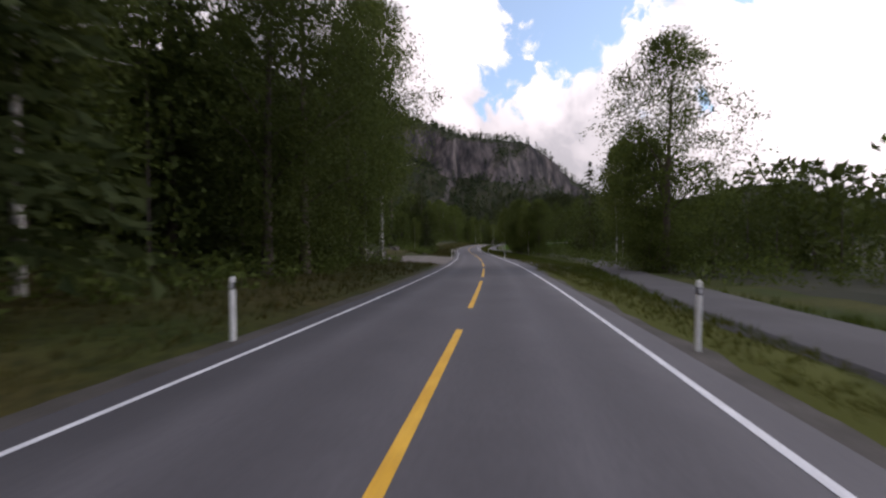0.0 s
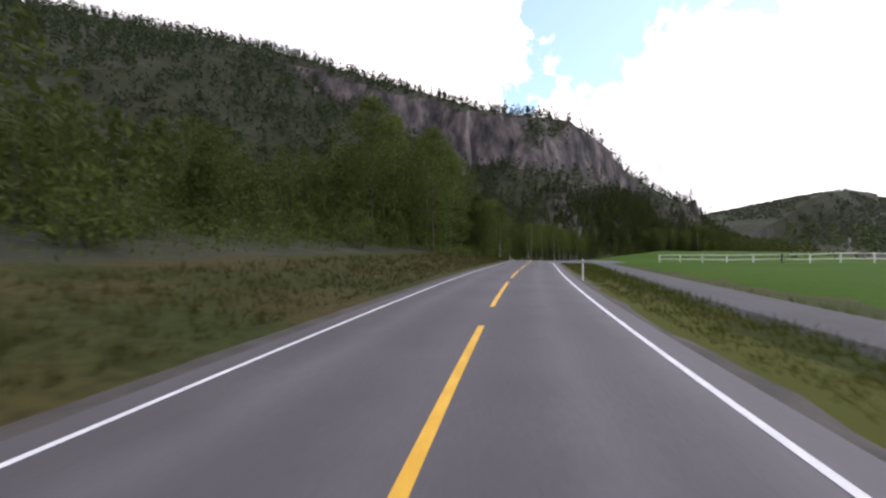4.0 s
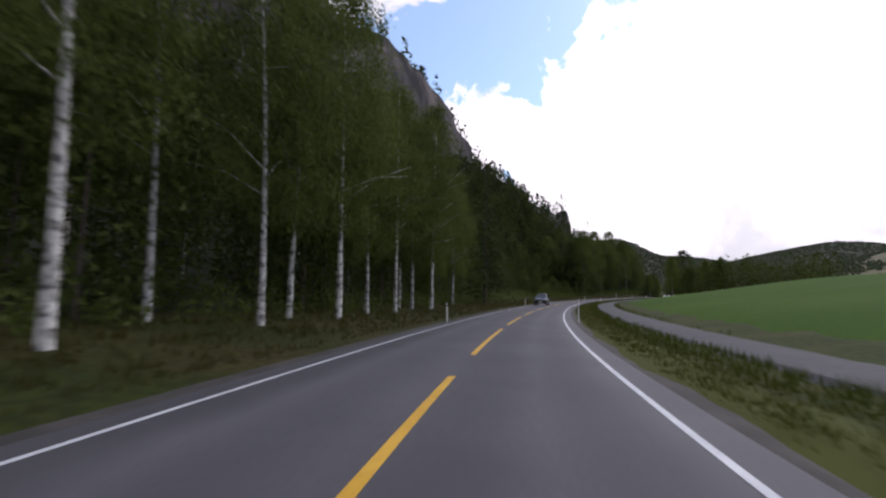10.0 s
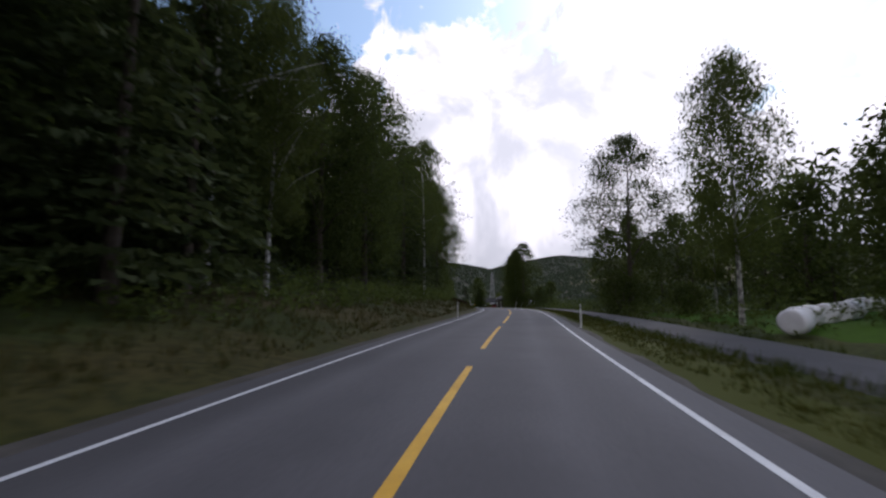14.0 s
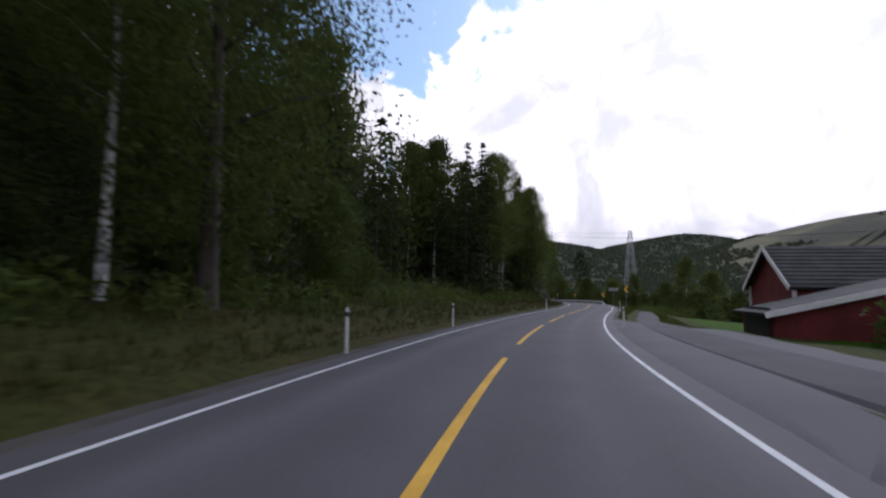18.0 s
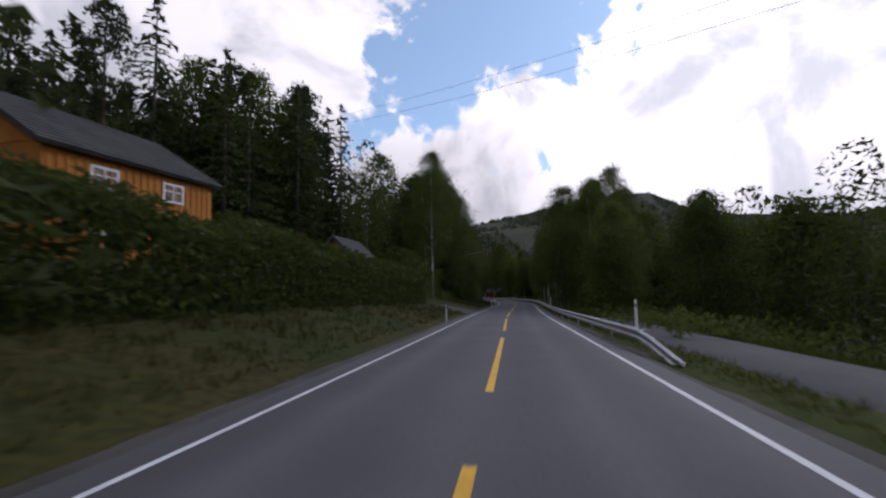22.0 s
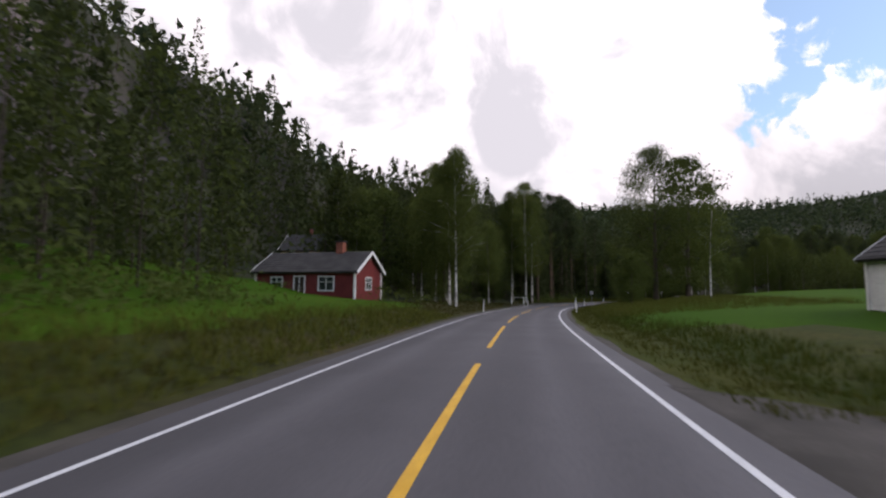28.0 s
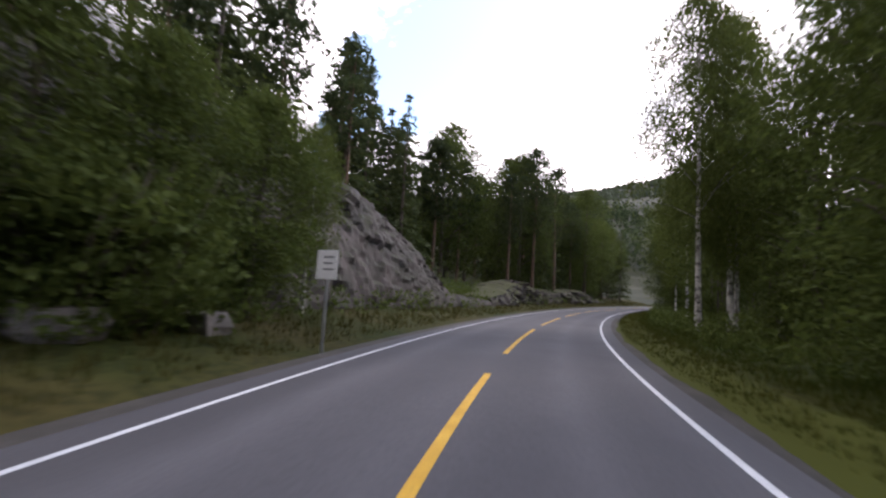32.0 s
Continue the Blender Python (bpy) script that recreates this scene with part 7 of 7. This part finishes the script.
def rail_fence(points, label, material, h=1.1, rails=2, gap=2.2, thick=0.045):
    """Posts with level rails, along world points."""
    base = new("fence")
    tagged(base, label, "fence")
    for (ax, ay), (bx, by) in zip(points[:-1], points[1:]):
        n = max(1, int(math.hypot(bx - ax, by - ay) / gap))
        for k in range(n + 1):
            x, y = ax + (bx - ax) * k / n, ay + (by - ay) * k / n
            z = float(land(x, y)[0])
            part("post", boxm("post", material, x - 0.05, x + 0.05, y - 0.05, y + 0.05, z - 0.4, z + h), base)
            if k < n:
                x2, y2 = ax + (bx - ax) * (k + 1) / n, ay + (by - ay) * (k + 1) / n
                z2 = float(land(x2, y2)[0])
                for q in range(rails):
                    zz = h * (0.92 - 0.42 * q)
                    v, f = tube([(x, y, z + zz), (x2, y2, z2 + zz)], [thick, thick], 4)
                    part("rail", mesh_of("rail", v, f, material), base)


def world_of(*pairs):
    return [tuple(float(c) for c in along(s, d)[:2]) for s, d in pairs]


rail_fence(world_of((182, 38), (196, 24), (204, 15)), "white painted rail fence beside the field", POST_WHITE)


def board_fence():
    """Upright dark boards on two rails."""
    base = new("board_fence")
    tagged(base, "dark weathered wooden board fence along the verge", "fence")
    board = boxm("board", FENCE_WOOD, -0.012, 0.012, -0.04, 0.04, -0.2, 0.78)
    r = np.random.default_rng(3)
    for k in range(120):
        s = 1094 + 0.2 * k
        part("board", board, base, m=put(s, 8.4 + 0.02 * k % 0.1, float(r.normal(0, 0.03)), float(r.normal(0, 2))))
    for h in (0.22, 0.62):
        S = np.linspace(1094, 1118, 14)
        pts = [put(float(s), 8.48, h, 0).translation for s in S]
        v, f = tube(pts, [0.035] * 14, 4)
        part("rail", mesh_of("rail", v, f, FENCE_WOOD), base)


board_fence()


def hedge():
    """A clipped, leafy hedge below the ochre house."""
    n = 56000
    s, d, u = rng.uniform(781, 815, n), rng.uniform(-9.4, -7.2, n), rng.uniform(0, 1, n)
    shell = (np.abs(d + 8.3) > 0.7) | (u > 0.7) | (rng.uniform(0, 1, n) < 0.15)
    s, d, u = s[shell], d[shell], u[shell]
    x, y, z, _ = along(s, d)
    c = np.stack([x, y, land(x, y) + u * (2.5 + 0.25 * np.sin(0.9 * s) + 0.15 * np.sin(2.7 * s)) + rng.normal(0, 0.06, len(u))], -1)
    v, f = leaf_quads(c, 0.125, 0.2, 1.1)
    base = new("hedge")
    tagged(base, "tall broad-leaved green hedge below the house", "hedge")
    part("leaves", mesh_of("leaves", v, f, LEAF_BROAD), base)
    pieces = []
    for k in range(50):
        q = put(781.5 + 0.66 * k, -8.3 + 0.3 * math.sin(k * 2.1), 0, 0).translation
        pieces.append(tube([q - Vector((0, 0, 0.2)), q + Vector((0.1, 0, 0.8)), q + Vector((0.2 * math.sin(k), 0.2, 1.8))], [0.035, 0.025, 0.01], 5))
    v, f = join(*pieces)
    part("stem", mesh_of("stem", v, f, BARK), base)


hedge()


def snag():
    """A dead spruce: bare stem with short broken boughs."""
    r = np.random.default_rng(12)
    limbs = [(float(z), float(r.uniform(0, 6.28)), float(3.4 * (1.12 - z) * r.uniform(0.4, 1.0) + 0.3), float(r.uniform(-0.40, 0.0))) for z in np.linspace(0.40, 0.98, 110)]
    tr, _ = trunk_mesh("trunk", 24.0, 0.24, BARK, 0.004, limbs, 1.0)
    base = new("dead_spruce")
    tagged(base, "bare dead spruce with short broken boughs", "dead tree")
    part("trunk", tr, base)
    base.matrix_world = put(80, -14.6, 0, 0)


snag()

# river across the meadow


def river_bank(side):
    """Offset of a bank: the water bends, and narrows where it leaves the view."""
    def bank(S):
        half = 64 * np.sqrt(np.clip(np.minimum(S - 668, 930 - S) / 70, 0.02, 1))
        return 126 + 10 * np.sin((S - 700) / 60) + side * half + 2.5 * np.sin(S * 0.31 + side)
    return bank


ribbon("river", 670, 928, [river_bank(k) for k in (-1, -0.4, 0.3, 1)], [-3.6, -3.6, -3.6, -3.6], WATER, 4.0, label="wide grey river beyond the meadow", category="river", smooth=False)

# ---------- single trees ----------
for key, s, d, h, lab in (
        ("broad", 31, 12, 15.5, "big leafy tree beside the cycle path"), ("spruce", 66, 16.2, 14, "tall dark spruce above the birches"), ("birch", 54.6, 16.2, 14, "tall birch beside the cycle path"), ("birch", 55.4, 17.2, 15, "tall birch beside the cycle path"), ("broad", 838, -11.2, 18, "great round leafy tree at the wood's edge"), ("broad", 842, -10, 17, "great round leafy tree at the wood's edge"), ("broad", 835.5, -13, 16, "great round leafy tree at the wood's edge"), ("broad", 588.4, 9.2, 13.5, "leafy tree between path and road"), ("birch", 589, 7.8, 13, "leafy birch between path and field"),
        ("birch", 267, -7, 15, "leaning white birch at the forest edge"), ("birch", 1021.6, -6.3, 14, "white birch beside the red cabin"), ("birch", 1023, -7.3, 13, "white birch beside the red cabin"), ("birch", 1027, -10, 14, "white birch beside the red cabin"),
        ("birch", 1033, -11, 13, "white birch beside the red cabin"), ("broad", 949, 11, 15, "dark-stemmed tree beside the lay-by"), ("broad", 926.5, 8.4, 16, "dark-stemmed tree beside the lay-by"), ("broad", 936, 8.6, 16, "dark-stemmed tree beside the lay-by"),
        ("broad", 1056, 15.7, 21, "tall tree on the meadow rise"), ("broad", 1047, -9.6, 9, "leafy tree beside the gravel driveway"), ("broad", 1050, 12, 19, "tall tree on the meadow rise"), ("birch", 1047, 18, 16, "tall birch on the meadow rise"), ("broad", 1039.3, 9.3, 6.5, "small round tree beside the meadow"), ("broad", 591, 8.0, 10, "leafy tree between path and field"), ("broad", 588, 14.5, 5, "small leafy tree beside the field"), ("broad", 590.5, 13, 4.6, "small leafy tree beside the field"), ("bush", 586.5, 9.4, 3.4, "dense bush under the roadside tree"), ("bush", 588, 7.6, 3.2, "dense bush under the roadside tree"), ("bush", 591, 9.0, 3.4, "dense bush under the roadside tree"), ("bush", 587.4, 11.4, 3.2, "dense bush under the roadside tree"), ("bush", 33, 13.5, 3.2, "dense bush beside the cycle path"), ("broad", 33.5, 11.6, 9, "leafy tree beside the cycle path"), ("bush", 31, 11.2, 3.4, "dense bush beside the cycle path"), ("bush", 29, 14.0, 3.2, "dense bush beside the cycle path"), ("spruce", 728, -10.8, 17, "dark spruce on top of the rock cutting"), ("spruce", 731.5, -10.4, 16, "dark spruce on top of the rock cutting"), ("pine", 735, -11.5, 12, "pine on top of the rock cutting"), ("spruce", 719.5, -10.5, 18, "dark spruce on top of the rock cutting"), ("spruce", 724, -11, 17, "dark spruce on top of the rock cutting"), ("birch", 1090, 10.5, 17, "tall birch with a high crown beside the meadow"), ("birch", 1093.5, 9.6, 16, "tall birch with a high crown beside the meadow"), ("birch", 1108, 7.6, 12, "leafy birch beside the fence"), ("birch", 1096.5, 9.4, 15, "tall leafy birch beside the fence"),  ("broad", 1114, 7.6, 11, "leafy tree beside the fence"), ("bush", 1099, 7.6, 3.4, "dense bush beside the dark fence"), ("bush", 657.5, 13.2, 2.6, "dense bush beside the lean-to shed"), ("birch", 337.5, -7.4, 16, "white birch stem at the forest edge"), ("birch", 352, -7.0, 16, "white birch stem at the forest edge"),
        ("birch", 376, -7.6, 16, "white birch stem at the forest edge"), ("birch", 381, -7.2, 17, "white birch stem at the forest edge"), ("birch", 389, -7.4, 16, "white birch stem at the forest edge"), ("birch", 397, -7.4, 16, "white birch stem at the forest edge"),
        ("pine", 726, -9.8, 16, "pine on top of the rock cutting"), ("birch", 384, -8.6, 12, "slim white birch at the forest edge"), ("birch", 393, -8.6, 12, "slim white birch at the forest edge"), ("birch", 401, -8.6, 12, "slim white birch at the forest edge"), ("birch", 408, -8.6, 12, "slim white birch at the forest edge"), ("birch", 369, -7.2, 16, "white birch stem at the forest edge"), ("birch", 379, -8.4, 13, "white birch stem at the forest edge"), ("birch", 386.5, -8.2, 13, "white birch stem at the forest edge"), ("birch", 394, -8.0, 13, "white birch stem at the forest edge"), ("spruce", 722, -13, 14, "dark spruce on top of the rock cutting"), ("spruce", 727, -15, 13, "dark spruce on top of the rock cutting"), ("spruce", 716, -12.5, 13, "dark spruce on top of the rock cutting"), ("pine", 733, -14, 11, "pine on top of the rock cutting"),
        ("birch", 8, -9, 15, "white birch beside the gravel pull-off"), ("birch", 40, -25, 13, "slender birch behind the stone wall"), ("spruce", 94.5, -10.4, 17.5, "dark spruce beside the road"), ("spruce", 96.5, -11.2, 14, "dark spruce beside the road"), ("spruce", 100, -12, 9, "dark spruce beside the road"), ("birch", 36, -8.2, 20, "tall birch beside the gravel pull-off"), ("birch", 33, -8.8, 19, "tall birch beside the gravel pull-off"), ("broad", 28, -8.6, 16, "tall leafy tree beside the gravel pull-off"), ("broad", 933, -8.2, 15, "tall leafy tree on the grassy bend"), ("birch", 938, -8.4, 18, "tall leafy birch on the grassy bend"), ("broad", 944, -8.2, 16, "tall leafy tree on the grassy bend"), ("broad", 948, -9, 16, "leafy tree on the grassy bend"), ("birch", 908, -8.8, 15, "tall birch beyond the mossy rock"), ("broad", 911, -8.6, 15, "tall leafy tree beyond the mossy rock"), ("broad", 1123, -7.2, 6, "leafy sapling before the rock slab"), ("broad", 1126, -7.0, 6.5, "leafy sapling before the rock slab"), ("birch", 1128.5, -6.9, 7, "slim birch before the rock slab"), ("broad", 1121, -7.6, 7, "leafy sapling before the rock slab"), ("birch", 1139, 6.9, 18, "tall leafy birch beside the bend"), ("birch", 1141, 8.6, 15, "tall leafy birch beside the bend"), ("broad", 712, -9.2, 14, "dark leafy tree before the rock cutting"), ("birch", 893, 8.2, 11, "tall birch behind the guard rail"), ("birch", 902, 8.4, 11, "tall birch behind the guard rail"), ("birch", 880, 8.4, 14, "tall birch behind the guard rail"), ("birch", 870.5, 7.6, 15.5, "tall birch behind the guard rail"), ("broad", 912, 10, 17, "tall leafy tree beside the lay-by"), ("broad", 952.5, 9, 13.5, "round leafy tree beside the bus shelter"), ("broad", 541, 10.6, 15, "great leafy tree at the meadow's corner"), ("bush", 539, 9.6, 3.4, "dense bush at the meadow's corner"), ("bush", 544, 10, 3.2, "dense bush at the meadow's corner"), ("birch", 701.6, -8.0, 15, "white birch before the rock cutting"), ("spruce", 703.5, -10.4, 17, "dark spruce before the rock cutting"), ("broad", 699, -8.6, 13, "dark leafy tree before the rock cutting"), ("broad", 705.5, -9.4, 13, "dark leafy tree before the rock cutting"), ("spruce", 708, -10.2, 17, "dark spruce on top of the rock cutting"), ("birch", 710.5, -9.8, 14, "leafy birch on top of the rock cutting"), ("spruce", 713, -10.4, 18, "dark spruce on top of the rock cutting"), ("pine", 716.5, -10.8, 15, "pine on top of the rock cutting"), ("bush", 701, -7.4, 3.4, "dense bush before the rock cutting"), ("spruce", 779, -8.4, 17.5, "great dark spruce beside the hedge"), ("broad", 620, 17, 15.5, "great round maple beside the farmhouse"), ("birch", 611, 12.6, 9, "slender birch beside the maple"), ("broad", 636.5, 8.8, 10, "leafy maple between path and barn"), ("broad", 638, 9.6, 6, "small leafy tree beside the maple"), ("bush", 636, 9.6, 3.0, "dense bush under the maple"), ("birch", 725, 19, 10.5, "leafy birch below the bend"), ("poplar", 1099.5, 8.4, 19, "tall slender poplar beside the fence"), ("spruce", 497, -10.5, 17, "tall dark spruce at the wood's edge"), ("spruce", 500, -12, 17.5, "tall dark spruce at the wood's edge"), ("birch", 513, -10, 19, "tall birch at the wood's edge"), ("broad", 97, 10.6, 11, "leafy tree between road and path"), ("birch", 104, 9.8, 11, "leafy birch between road and path"), ("birch", 113, 8.9, 12, "tall birch between road and path"), ("birch", 118.5, 8.9, 11, "leafy birch between road and path"), ("bush", 823, -11, 4.4, "big bush beside the gravel driveway"), ("bush", 826, -13, 4.6, "big bush beside the gravel driveway"), ("bush", 829, -10.5, 3.6, "big bush beside the gravel driveway"),
        ("broad", 603, 9.6, 5, "small leafy tree beside the cycle path")):
    x, y, _, _ = along(s, d)
    plant(key, float(x), float(y), h, lab)
for x, y, h, key, lab in ((264.7, 686.2, 20, "poplar", "tall slender poplar beyond the bend"), (267, 676, 16, "pine", "broad pine beyond the bend"), (250.6, 643.4, 10.5, "birch", "leafy birch below the bend"),
                          (244, 622, 8, "broad", "leafy tree below the bend"), (272, 668, 9, "broad", "leafy tree beyond the bend")):
    plant(key, x, y, h, lab)
